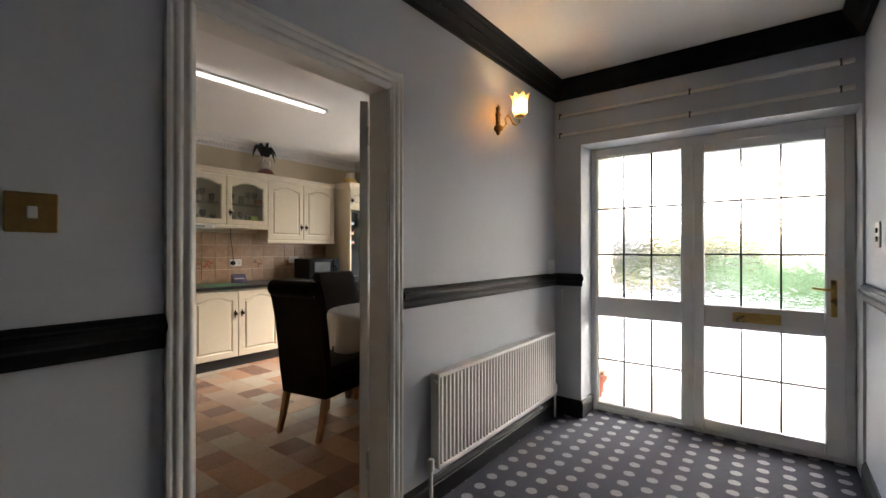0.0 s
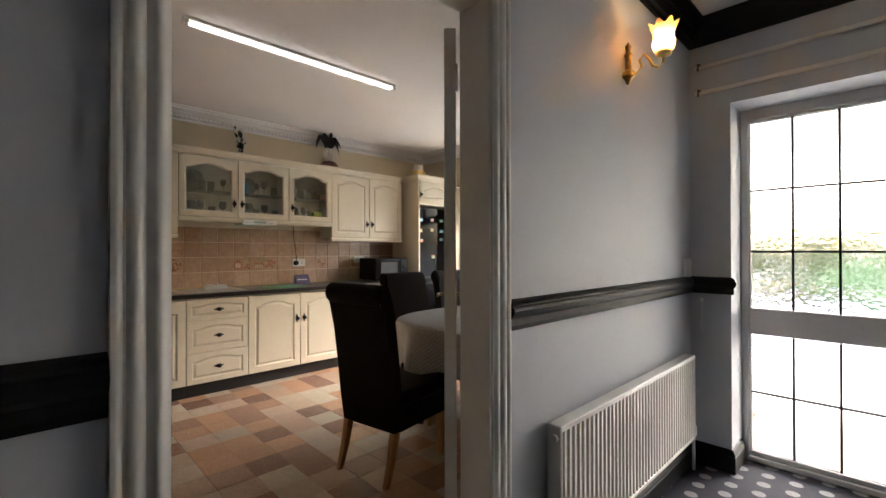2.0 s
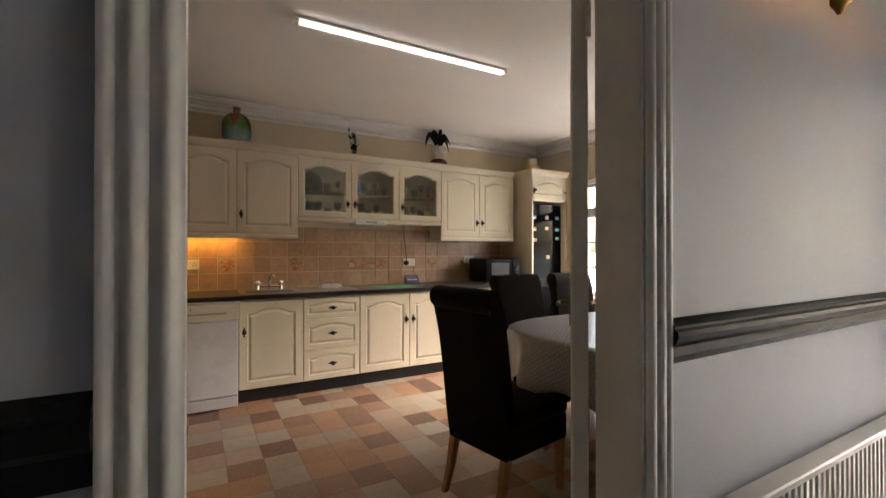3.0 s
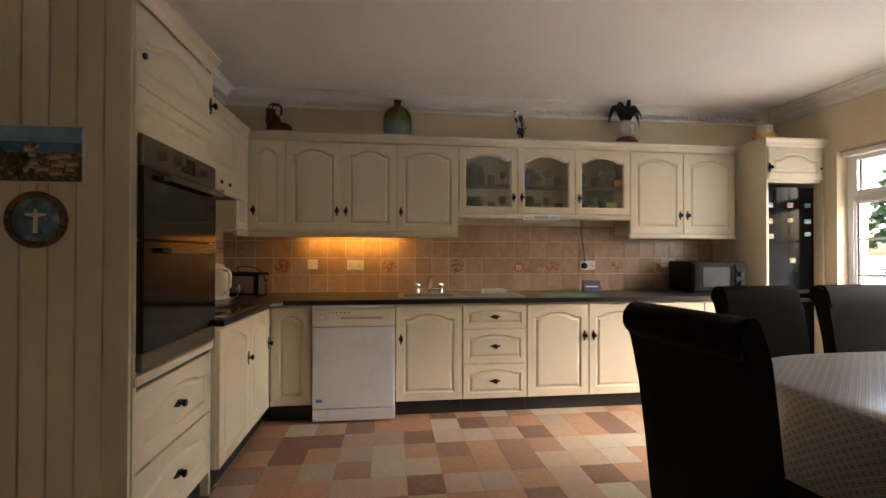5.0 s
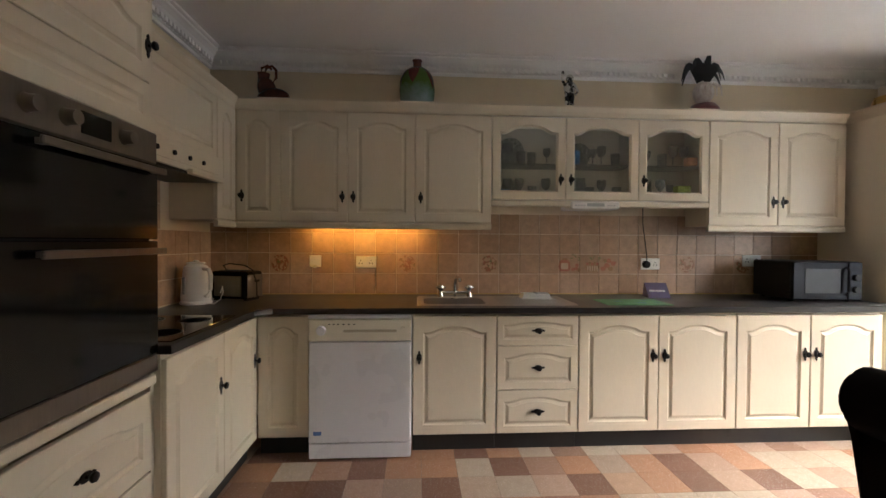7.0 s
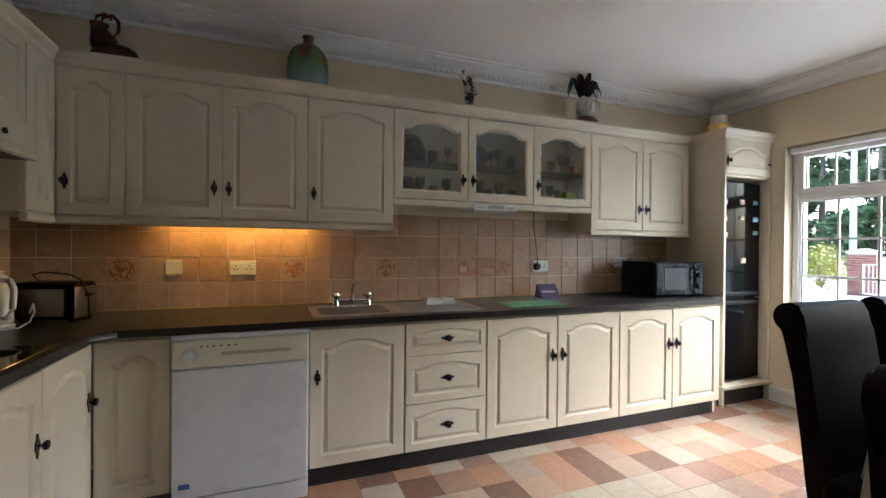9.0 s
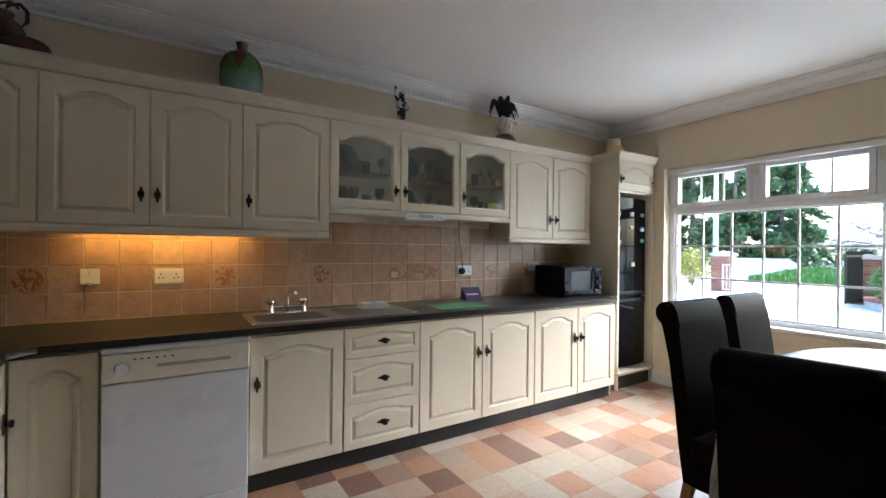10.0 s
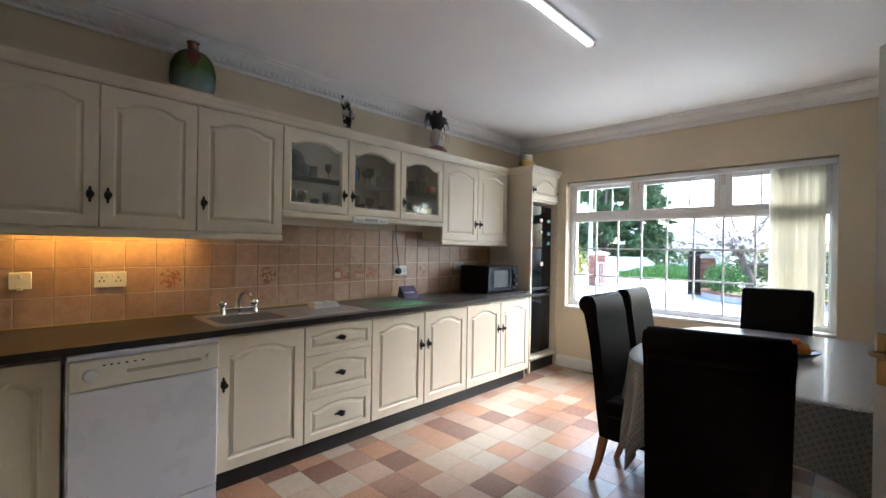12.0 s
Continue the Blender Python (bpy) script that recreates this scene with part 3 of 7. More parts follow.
def ring_frame(x0, x1, z0, z1, widths, y0, y1, bevel=0.004):
    """Four bars round an opening: widths left, right, bottom, top."""
    l, r, b, t = widths
    bm = bmesh.new()
    box(x0, x0 + l, y0, y1, z0, z1, bevel, bm=bm)
    box(x1 - r, x1, y0, y1, z0, z1, bevel, bm=bm)
    box(x0 + l, x1 - r, y0 + 0.001, y1 - 0.001, z0, z0 + b, bevel, bm=bm)
    box(x0 + l, x1 - r, y0 + 0.001, y1 - 0.001, z1 - t, z1, bevel, bm=bm)
    return bm


front = tagged(new("door_2"), "white plastic front door and side light with patterned leaded glass", "front door", kind="structure")
front.location = (0, FDY, 0)
part("outer_frame", ring_frame(FD[0], FD[1], 0.0, FD[2], (0.035, 0.05, 0.03, 0.06), 0, 0.07), PVC, front)
part("mullion", box(-0.205, -0.135, -0.002, 0.07, 0.03, FD[2] - 0.06, 0.004), PVC, front)
part("mid_rail", box(-0.81, -0.205, 0.003, 0.068, 0.742, 0.892, 0.006), PVC, front)
side_light = part("side_light", ring_frame(-0.81, -0.205, 0.03, FD[2] - 0.06, (0.008, 0.012, 0.03, 0.012), 0.012, 0.06), PVC, front)
for z0, z1, rows in ((0.06, 0.742, 2), (0.892, 1.976, (0.305, 0.635))):
    glazed(side_light, -0.802, -0.217, z0, z1, rows, 3, 0.035, DOOR_GLASS, "leading", 0.011, LEAD, 0.007)
fleaf = part("door_leaf", ring_frame(-0.135, 0.643, 0.03, FD[2] - 0.06, (0.062, 0.09, 0.075, 0.062), -0.012, 0.058, 0.006), PVC, front)
part("lock_rail", box(-0.073, 0.553, -0.010, 0.056, 0.735, 0.885, 0.006), PVC, fleaf)
for z0, z1, rows in ((0.105, 0.735, 2), (0.885, 1.928, (0.33, 0.675))):
    glazed(fleaf, -0.073, 0.553, z0, z1, rows, 3, 0.028, DOOR_GLASS, "leading", 0.011, LEAD, 0.007)
lb = box(0.09, 0.345, -0.022, -0.012, 0.785, 0.85, 0.004)
box(0.105, 0.33, -0.026, -0.020, 0.797, 0.838, 0.003, bm=lb)
part("letter_plate", lb, BRASS, fleaf, "aged brass letter plate")
fp = part("handle_plate", box(0.575, 0.605, -0.022, -0.011, 0.86, 1.08, 0.004), BRASS, fleaf, "polished brass handle plate")
part("lever", rod([(0.59, -0.02, 1.02), (0.59, -0.06, 1.02), (0.575, -0.065, 1.022), (0.49, -0.065, 1.03)], 0.008), BRASS, fp, smooth=True)
for z in (0.3, 1.05, 1.75):
    part("hinge", rod([(-0.17, -0.008, z), (-0.17, -0.008, z + 0.09)], 0.009), PVC, fleaf, smooth=True)
# bare curtain fittings above the front door
for z, y, nm in ((2.285, HY - 0.02, "batten"), (2.14, HY - 0.015, "batten")):
    tr = thing("curtain_track", pose(0, 0, 0), "white painted empty curtain batten above the front door", "curtain track", "curtain battens")
    part("batten", box(HX + 0.03, HR - 0.04, y - 0.005, HY - 0.001, z - 0.012, z + 0.012, 0.004), WHITE_PAINT, tr)
    for x in (HX + 0.06, -0.12, HR - 0.1):
        part("hook", rod([(x, y - 0.004, z + 0.01), (x, y - 0.035, z + 0.005), (x, y - 0.04, z - 0.03)], 0.006), material("old_brass", (0.12, 0.09, 0.06), 0.5, metal=0.7) if x == HX + 0.06 and z > 2.2 else bpy.data.materials["old_brass"], tr, smooth=True)


# ---------- kitchen window ----------
kw = tagged(new("window_1"), "wide white plastic window with glazing bars and three top lights", "window", kind="structure")
WY = NY + 0.1
kw.location = (0, WY, 0)
x0, x1, z0, z1 = WIN
part("outer_frame", ring_frame(x0, x1, z0, z1, (0.045, 0.045, 0.05, 0.05), 0, 0.07), PVC, kw)
part("transom", box(x0 + 0.045, x1 - 0.045, 0.002, 0.068, 1.645, 1.7, 0.005), PVC, kw)
for xm in (-3.547, -2.785):
    part("mullion", box(xm - 0.032, xm + 0.032, -0.003, 0.066, 1.7, z1 - 0.05, 0.004), PVC, kw)
    part("batten", box(xm - 0.016, xm + 0.016, -0.02, -0.002, 1.93, 2.03, 0.003), APPLIANCE_CREAM, kw)
low = part("fixed_light", ring_frame(x0 + 0.045, x1 - 0.045, z0 + 0.05, 1.645, (0.012, 0.012, 0.012, 0.012), 0.015, 0.055), PVC, kw)
glazed(low, x0 + 0.057, x1 - 0.057, z0 + 0.062, 1.633, 3, 9, 0.035, PANE, "glazing_bar", 0.017, PVC, 0.002)
for a, b in ((x0 + 0.045, -3.579), (-3.515, -2.817), (-2.753, x1 - 0.045)):
    v = part("top_light", ring_frame(a, b, 1.7, z1 - 0.05, (0.042, 0.042, 0.042, 0.042), -0.012, 0.055), PVC, kw)
    glazed(v, a + 0.042, b - 0.042, 1.742, z1 - 0.092, 1, 3, 0.025, PANE, "glazing_bar", 0.015, PVC, 0.002)
    part("catch", rod([((a + b) / 2, -0.012, 1.71), ((a + b) / 2, -0.035, 1.71), ((a + b) / 2 + 0.09, -0.035, 1.705)], 0.007), PVC, v, smooth=True)
structure("window_sill", box(x0 - 0.001, x1 + 0.001, NY - 0.02, WY, z0 - 0.02, z0 + 0.012, 0.006), WHITE_PAINT, "white painted window board", "window sill")
bl = thing("vertical_blind", pose(0, NY + 0.055, 0), "cream vertical blind drawn aside at the window", "blind")
part("head_rail", box(x0 + 0.01, x1 - 0.01, -0.022, 0.022, 2.024, 2.067, 0.004), PVC, bl)
for k in range(17):
    x = x1 - 0.085 - k * 0.021
    bm = bmesh.new()
    ang = radians(72 + 6 * math.sin(k * 2.1))
    dx, dy = 0.040 * math.cos(ang), 0.040 * math.sin(ang)
    vs = []
    for z in (0.74, 2.022):
        row = []
        for u, bow in ((-1, 0), (0, 0.004), (1, 0)):
            row.append(bm.verts.new((x + dx * u + bow, dy * u, z)))
        vs.append(row)
    for i in range(2):
        bm.faces.new((vs[0][i], vs[0][i + 1], vs[1][i + 1], vs[1][i]))
    bmesh.ops.solidify(bm, geom=bm.faces[:], thickness=0.001)
    part("slat", bm, BLIND, bl)


# ---------- fitted kitchen ----------
def arch_loop(w, h, inset, drop, steps=14, base=0.0):
    """Outline of a cathedral-arched panel: bottom corners, then the top from right to left."""
    x0, x1, zb, zt = inset, w - inset, inset + base, h - inset
    pts = [(x0, zb), (x1, zb)]
    for k in range(steps + 1):
        u = 1 - k / steps
        s = min(max((u - 0.13) / 0.74, 0.0), 1.0)
        rise = math.sin(math.pi * s) ** 0.62 if 0 < s < 1 else 0.0
        pts.append((x0 + (x1 - x0) * u, zt - drop * (1 - rise)))
    return pts


def panel_door(w, h, arch=0.04, edge=0.058, steps=14, hole=False, t=0.02):
    """A routed raised-panel front in the plane y = 0 (front towards -y)."""
    bm = bmesh.new()
    flat = arch_loop(w, h, 0.0, 0.0, steps)
    rows = [(flat, t), (flat, 0.003), (arch_loop(w, h, 0.003, 0.0, steps), 0.0), (arch_loop(w, h, edge, arch, steps), 0.0), (arch_loop(w, h, edge + 0.004, arch, steps), 0.005), (arch_loop(w, h, edge + 0.009, arch, steps), 0.009)]
    if hole:
        rows += [(arch_loop(w, h, edge + 0.012, arch, steps), 0.010), (arch_loop(w, h, edge + 0.012, arch, steps), t)]
    else:
        rows += [(arch_loop(w, h, edge + 0.014, arch, steps), 0.0095), (arch_loop(w, h, edge + 0.028, arch * 0.97, steps), 0.0035), (arch_loop(w, h, edge + 0.030, arch * 0.97, steps), 0.001)]
    rings = [[bm.verts.new((x, y, z)) for x, z in pts] for pts, y in rows]
    n = len(rings[0])
    for a, b in zip(rings, rings[1:]):
        for k in range(n):
            bm.faces.new((a[k], a[(k + 1) % n], b[(k + 1) % n], b[k]))
    if hole:
        for k in range(n):
            bm.faces.new((rings[0][k], rings[0][(k + 1) % n], rings[-1][(k + 1) % n], rings[-1][k]))
    else:
        bm.faces.new(rings[0])
        bm.faces.new(rings[-1])
    return bm


def handle_mesh(flat=False):
    """Black knob on a pointed back plate."""
    bm = bmesh.new()
    out = [(0, -0.036), (0.006, -0.026), (0.004, -0.02), (0.011, -0.012), (0.013, 0), (0.011, 0.012), (0.004, 0.02), (0.006, 0.026), (0, 0.034), (-0.006, 0.026), (-0.004, 0.02), (-0.011, 0.012), (-0.013, 0), (-0.011, -0.012), (-0.004, -0.02), (-0.006, -0.026)]
    out = [(a * 1.22, b * 1.22) for a, b in out]
    if flat:
        out = [(b, -a) for a, b in out]
    extruded(out, -0.004, 0.0, bm=bm)
    lathe([(0.006, -0.003), (0.005, -0.012), (0.012, -0.018), (0.0165, -0.025), (0.014, -0.032), (0.004, -0.034)], 12, bm=bm, axis="y")
    return mesh_of(bm, IRON, True, "handle")


HANDLE, HANDLE_FLAT = handle_mesh(), handle_mesh(True)
door_cache = {}


def door_mesh(w, h, **kw):
    key = (round(w, 3), round(h, 3), tuple(sorted(kw.items())))
    if key not in door_cache:
        door_cache[key] = mesh_of(panel_door(w, h, **kw), CABINET, False, "door")
    return door_cache[key]


def add_door(unit, x, z, w, h, knob=None, name="door", flat=False, **kw):
    gap = 0.0028
    d = part(name, door_mesh(w - 2 * gap, h, **kw), None, unit, m=pose(x + gap, 0, z))
    if knob:
        part("handle", HANDLE_FLAT if flat else HANDLE, None, d, "black iron knob", m=pose(knob[0], 0, knob[1]))
    return d


def west(y, z=0.0, x=-4.285):
    return pose(x, y, z, 0, 0, 90)


BASE_LABEL = "cream painted base cabinet with arched raised-panel front"


def base_cabinet(m, w, doors, h0=0.115, h1=0.82, depth=0.58, label=BASE_LABEL, drawers=False):
    u = thing("base_cabinet", m, label, "cabinet", "base cabinets")
    part("body", box(0.001, w - 0.001, 0.022, depth, h0, h1 + 0.03), CABINET, u)
    part("plinth", box(0.0, w, 0.055, 0.072, 0.0, h0 - 0.004), PLINTH, u, "black plinth")
    if drawers:
        zs = [(h0, 0.259), (h0 + 0.263, 0.262), (h0 + 0.529, 0.176)]
        for z, hh in zs:
            add_door(u, 0, z, w, hh, (w / 2, hh / 2), "drawer_front", True, arch=0.028 if hh > 0.2 else 0.02, edge=0.042 if hh > 0.2 else 0.034)
    else:
        x = 0.0
        for dw, side in doors:
            kx = None
            if side:
                kx = (0.035 if side == "l" else dw - 0.039, h1 - h0 - 0.243)
            add_door(u, x, h0, dw, h1 - h0, kx)
            x += dw
    return u


# west run, from the corner to the fridge
base_cabinet(west(-0.018), 0.292, [(0.292, None)], label="narrow cream corner base cabinet with arched panel front")
base_cabinet(west(0.877), 0.498, [(0.498, "l")], label="cream sink base cabinet with one arched panel door")
base_cabinet(west(1.377), 0.498, [], drawers=True, label="cream three-drawer base unit with arched fronts")
base_cabinet(west(1.877), 0.996, [(0.498, "r"), (0.498, "l")], label="cream double base cabinet with arched panel doors")
base_cabinet(west(2.875), 0.96, [(0.48, "r"), (0.48, "l")], label="cream double base cabinet beside the fridge housing")
filler = thing("filler_panel", west(3.836, 0.0, -4.33), "cream filler strip between base cabinets and fridge housing", "panel")
part("panel", box(0.0, 0.028, 0.02, 0.55, 0.0, 0.835), CABINET, filler)
# south run, under the hob
SF = -0.02
south_unit = base_cabinet(pose(-3.378, SF, 0, 0, 0, 180), 0.907, [(0.48, "r"), (0.427, "r")], depth=0.555, label="cream double base cabinet below the hob")

# worktop, one L-shaped slab with a rounded front edge
wt = thing("worktop", pose(0, 0, 0), "black laminate worktop running round the corner", "worktop")
WT0, WT1 = 0.838, 0.872
bm = extruded([(WX + 0.002, SY + 0.002), (-3.375, SY + 0.002), (-3.375, 0.0), (-4.19, 0.0), (-4.265, 0.075), (-4.265, 3.84), (-4.39, 3.84), (-4.39, 4.004), (WX + 0.002, 4.004)], WT0, WT1, plane="xy")
bmesh.ops.bevel(bm, geom=[e for e in bm.edges if abs(e.verts[0].co.z - e.verts[1].co.z) < 1e-6], offset=0.009, segments=3, affect="EDGES", profile=0.5)
part("slab", bm, WORKTOP, wt, smooth=True)
part("upstand_seal", box(WX + 0.003, WX + 0.011, SY + 0.01, 4.0, WT1 - 0.001, WT1 + 0.006, 0.002), material("sealant", (0.60, 0.44, 0.14), 0.5), wt, "yellowed sealant strip")

# wall cabinets
UX = -4.655
UB, UT = 1.385, 2.112


def wall_cabinet(m, w, doors, z0=UB, label="cream wall cabinet with arched raised-panel doors", depth=0.278):
    u = thing("wall_cabinet", m, label, "cabinet", "wall cabinets")
    part("body", box(0.001, w - 0.001, 0.021, depth, z0, UT + 0.01), CABINET, u)
    x = 0.0
    for dw, side in doors:
        add_door(u, x, z0 + 0.006, dw, UT - z0 - 0.006, None if not side else (0.034 if side == "l" else dw - 0.038, 0.165))
        x += dw
    part("light_pelmet", prism([(0, 0), (0.018, 0), (0.026, -0.012), (0.026, -0.034), (0.012, -0.042), (0, -0.042)], (0, 0.022, z0), (w, 0.022, z0), (0, -1, 0)), CABINET, u)
    return u


def west_up(y):
    return pose(UX, y, 0, 0, 0, 90)


wall_cabinet(west_up(-0.288), 0.284, [(0.284, "l")], label="narrow cream corner wall cabinet with arched door")
wall_cabinet(west_up(-0.004), 0.888, [(0.44, "r"), (0.448, "l")])
wall_cabinet(west_up(0.884), 0.518, [(0.518, "l")])
wall_cabinet(west_up(2.935), 1.017, [(0.51, "r"), (0.507, "l")], label="cream double wall cabinet beside the fridge housing")
# glazed wall cabinet
GB = 1.548


def glazed_cabinet(m, w, doors, label):
    u = thing("glazed_cabinet", m, label, "cabinet", "glazed wall cabinets")
    bm = bmesh.new()
    for a, b in ((0.001, 0.019), (w - 0.019, w - 0.001)):
        box(a, b, 0.021, 0.262, GB, UT + 0.01, bm=bm)
    box(0.019, w - 0.019, 0.021, 0.262, GB, GB + 0.018, bm=bm)
    box(0.019, w - 0.019, 0.021, 0.262, UT - 0.01, UT + 0.01, bm=bm)
    box(0.001, w - 0.001, 0.262, 0.278, GB, UT + 0.01, bm=bm)
    part("body", bm, CABINET_IN, u)
    part("shelf", box(0.02, w - 0.02, 0.05, 0.26, 1.80, 1.808), TUMBLER, u, "clear glass shelf")
    x = 0.0
    for dw, side in doors:
        d = add_door(u, x, GB + 0.006, dw, UT - GB - 0.006, (0.034 if side == "l" else dw - 0.038, 0.138), hole=True, arch=0.05, edge=0.05)
        bm = extruded(arch_loop(dw - 0.004, UT - GB - 0.006, 0.058, 0.05), 0.012, 0.016)
        g = part("pane", bm, CABINET_GLASS, d)
        g.visible_shadow = False
        x += dw
    part("light_pelmet", prism([(0, 0), (0.018, 0), (0.026, -0.012), (0.026, -0.034), (0.012, -0.042), (0, -0.042)], (0, 0.022, GB), (w, 0.022, GB), (0, -1, 0)), CABINET, u)
    return u


glazed_cabinet(west_up(1.402), 1.025, [(0.511, "r"), (0.514, "l")], "cream double wall cabinet with arched glazed doors and glassware")
glazed_cabinet(west_up(2.427), 0.508, [(0.508, "l")], "cream single wall cabinet with arched glazed door and glassware")
# crown moulding along the wall cabinets
CROWN = [(0, 0), (0.004, 0.0), (0.012, 0.012), (0.018, 0.03), (0.036, 0.052), (0.04, 0.058), (0.04, 0.07), (0, 0.07)]
crown = thing("crown_moulding", pose(0, 0, 0), "cream crown moulding along the wall cabinets", "moulding")
part("west_length", prism(CROWN, (UX - 0.02, -0.288, UT + 0.012), (UX - 0.02, 3.952, UT + 0.012), (1, 0, 0), -1, 0), CABINET, crown)
part("top_board", box(WX + 0.002, UX - 0.018, -0.288, 3.952, UT + 0.05, UT + 0.066), CABINET, crown)
part("south_length", prism(CROWN, (UX - 0.02, -0.308, UT + 0.012), (-3.376, -0.308, UT + 0.012), (0, 1, 0), -1, 0), CABINET, crown)

# south wall cabinets: tall door at the corner and the cooker hood
SU = -0.288
corner = wall_cabinet(pose(-4.392, SU, 0, 0, 0, 180), 0.262, [(0.262, None)], label="cream corner wall cabinet beside the cooker hood")
HW_, HB = 1.012, 1.598
hood = thing("cooker_hood", pose(-3.378, SU, 0, 0, 0, 180), "cream built-in cooker hood with panelled front", "cooker hood")
part("body", box(0.001, HW_, 0.021, 0.278, HB + 0.07, UT + 0.01), CABINET, hood)
add_door(hood, 0, HB + 0.145, HW_, UT - HB - 0.145, None, "front_panel", arch=0.0, edge=0.05)
vis = part("visor", box(0, HW_, -0.035, 0.02, HB + 0.012, HB + 0.14, 0.004), CABINET, hood)
part("visor_panel", box(0.05, HW_ - 0.05, -0.039, -0.034, HB + 0.038, HB + 0.112, 0.003), CABINET, vis)
for x in (0.34, 0.48, 0.62, 0.76):
    part("control", lathe([(0.012, -0.048), (0.012, -0.038), (0.001, -0.038)], 12, axis="y", at=(x, 0, HB + 0.075)), BLACK_PLASTIC, vis)
part("filter", box(0.02, HW_ - 0.05, -0.03, 0.26, HB - 0.004, HB + 0.011), BLACK_PLASTIC, hood, "dark filter plate")
part("lip", box(0.6, HW_ - 0.05, -0.066, -0.036, HB - 0.006, HB + 0.02, 0.003), CABINET, hood)

# oven housing
ovx, ovw = -2.705, 0.668
oven_unit = thing("oven_housing", pose(ovx, -0.062, 0, 0, 0, 180), "tall cream oven housing with panelled doors", "cabinet")
bm = bmesh.new()
box(0.0, 0.02, 0.0, 0.515, 0.0, 2.14, bm=bm)
box(ovw - 0.02, ovw, 0.0, 0.515, 0.0, 2.14, bm=bm)
box(0.02, ovw - 0.02, 0.49, 0.515, 0.0, 2.14, bm=bm)
for z in (0.1, 0.75, 1.645, 2.12):
    box(0.02, ovw - 0.02, 0.022, 0.49, z, z + 0.018, bm=bm)
part("carcass", bm, CABINET, oven_unit)
for k in range(6):
    y = 0.006 + k * 0.088
    part("board", box(-0.014, -0.001, y, y + 0.085, 0.0, 2.14, 0.003), CABINET, oven_unit)
part("plinth", box(0.0, ovw, 0.04, 0.055, 0, 0.11), PLINTH, oven_unit)
add_door(oven_unit, 0.0, 1.822, ovw, 0.288, (ovw - 0.03, 0.128), "top_door", arch=0.05)
part("latch", lathe([(0.012, -0.008), (0.012, 0), (0.001, 0)], 12, axis="y", at=(0.05, -0.001, 1.935)), IRON, oven_unit)
add_door(oven_unit, 0.0, 1.65, ovw, 0.168, None, "fixed_panel", arch=0.0, edge=0.05)
part("shelf_lip", box(0.0, ovw, -0.012, 0.02, 0.735, 0.772, 0.005), CABINET, oven_unit)
for z, hh in ((0.118, 0.298), (0.424, 0.29)):
    add_door(oven_unit, 0.0, z, ovw, hh, (ovw / 2, hh / 2), "drawer_front", True, arch=0.035, edge=0.06)
part("crown", prism(CROWN, (-0.016, 0.0, UT + 0.012), (ovw, 0.0, UT + 0.012), (0, -1, 0), -1, 0), CABINET, oven_unit)
part("crown_return", prism(CROWN, (-0.016, 0.515, UT + 0.012), (-0.016, 0.0, UT + 0.012), (-1, 0, 0), 0, -1), CABINET, oven_unit)

oven = thing("double_oven", pose(ovx, -0.062, 0, 0, 0, 180), "black glass built-in double oven with steel trim", "oven")
part("body", box(0.024, ovw - 0.024, 0.0, 0.48, 0.79, 1.643), BLACK_PLASTIC, oven)
cp = part("control_panel", box(0.012, ovw - 0.012, -0.022, 0.0, 1.532, 1.642, 0.004), OVEN_STEEL, oven, "brushed steel control panel")
for x in (0.13, 0.25, 0.48):
    part("knob", lathe([(0.006, -0.056), (0.02, -0.054), (0.022, -0.03), (0.025, -0.022)], 18, axis="y", at=(x, 0, 1.588)), OVEN_STEEL, cp, smooth=True)
part("display", box(0.30, 0.42, -0.025, -0.02, 1.558, 1.622, 0.002), OVEN_GLASS, cp, "dark clock display")
for z0, z1, zh in ((1.262, 1.528, 1.503), (0.852, 1.257, 1.222)):
    dd = part("oven_door", box(0.012, ovw - 0.012, -0.024, 0.0, z0, z1, 0.003), OVEN_GLASS, oven)
    hd = bmesh.new()
    box(0.13, ovw - 0.02, -0.062, -0.05, zh - 0.011, zh + 0.011, 0.003, bm=hd)
    for x in (0.16, ovw - 0.05):
        box(x - 0.01, x + 0.01, -0.05, -0.022, zh - 0.008, zh + 0.008, bm=hd)
    part("handle", hd, OVEN_STEEL, dd, "steel bar handle")
part("lower_trim", box(0.012, ovw - 0.012, -0.023, 0.0, 0.787, 0.848, 0.003), OVEN_STEEL, oven)

part("top_board", box(-0.014, ovw, 0.0, 0.515, UT + 0.062, UT + 0.078), CABINET, oven_unit)

# fridge housing and fridge freezer
HF, HY0, HW = -4.385, 4.008, 0.556
fh = thing("fridge_housing", pose(HF, HY0, 0, 0, 0, 90), "tall cream housing round the fridge freezer", "cabinet")
bm = bmesh.new()
box(0.0, 0.02, 0.0, 0.6, 0.0, 2.14, 0.001, bm=bm)
box(HW - 0.02, HW, 0.0, 0.6, 0.0, 2.14, 0.001, bm=bm)
box(0.02, HW - 0.02, 0.022, 0.6, 1.83, 1.85, bm=bm)
box(0.02, HW - 0.02, 0.022, 0.6, 2.12, 2.14, bm=bm)
box(0.02, HW - 0.02, 0.585, 0.6, 0.14, 1.83, bm=bm)
part("carcass", bm, CABINET, fh)
add_door(fh, 0.0, 1.85, HW, 0.285, (0.03, 0.1), "top_door", arch=0.05)
part("latch", lathe([(0.01, -0.008), (0.01, 0), (0.001, 0)], 12, axis="y", at=(HW - 0.03, 0, 1.95)), IRON, fh)
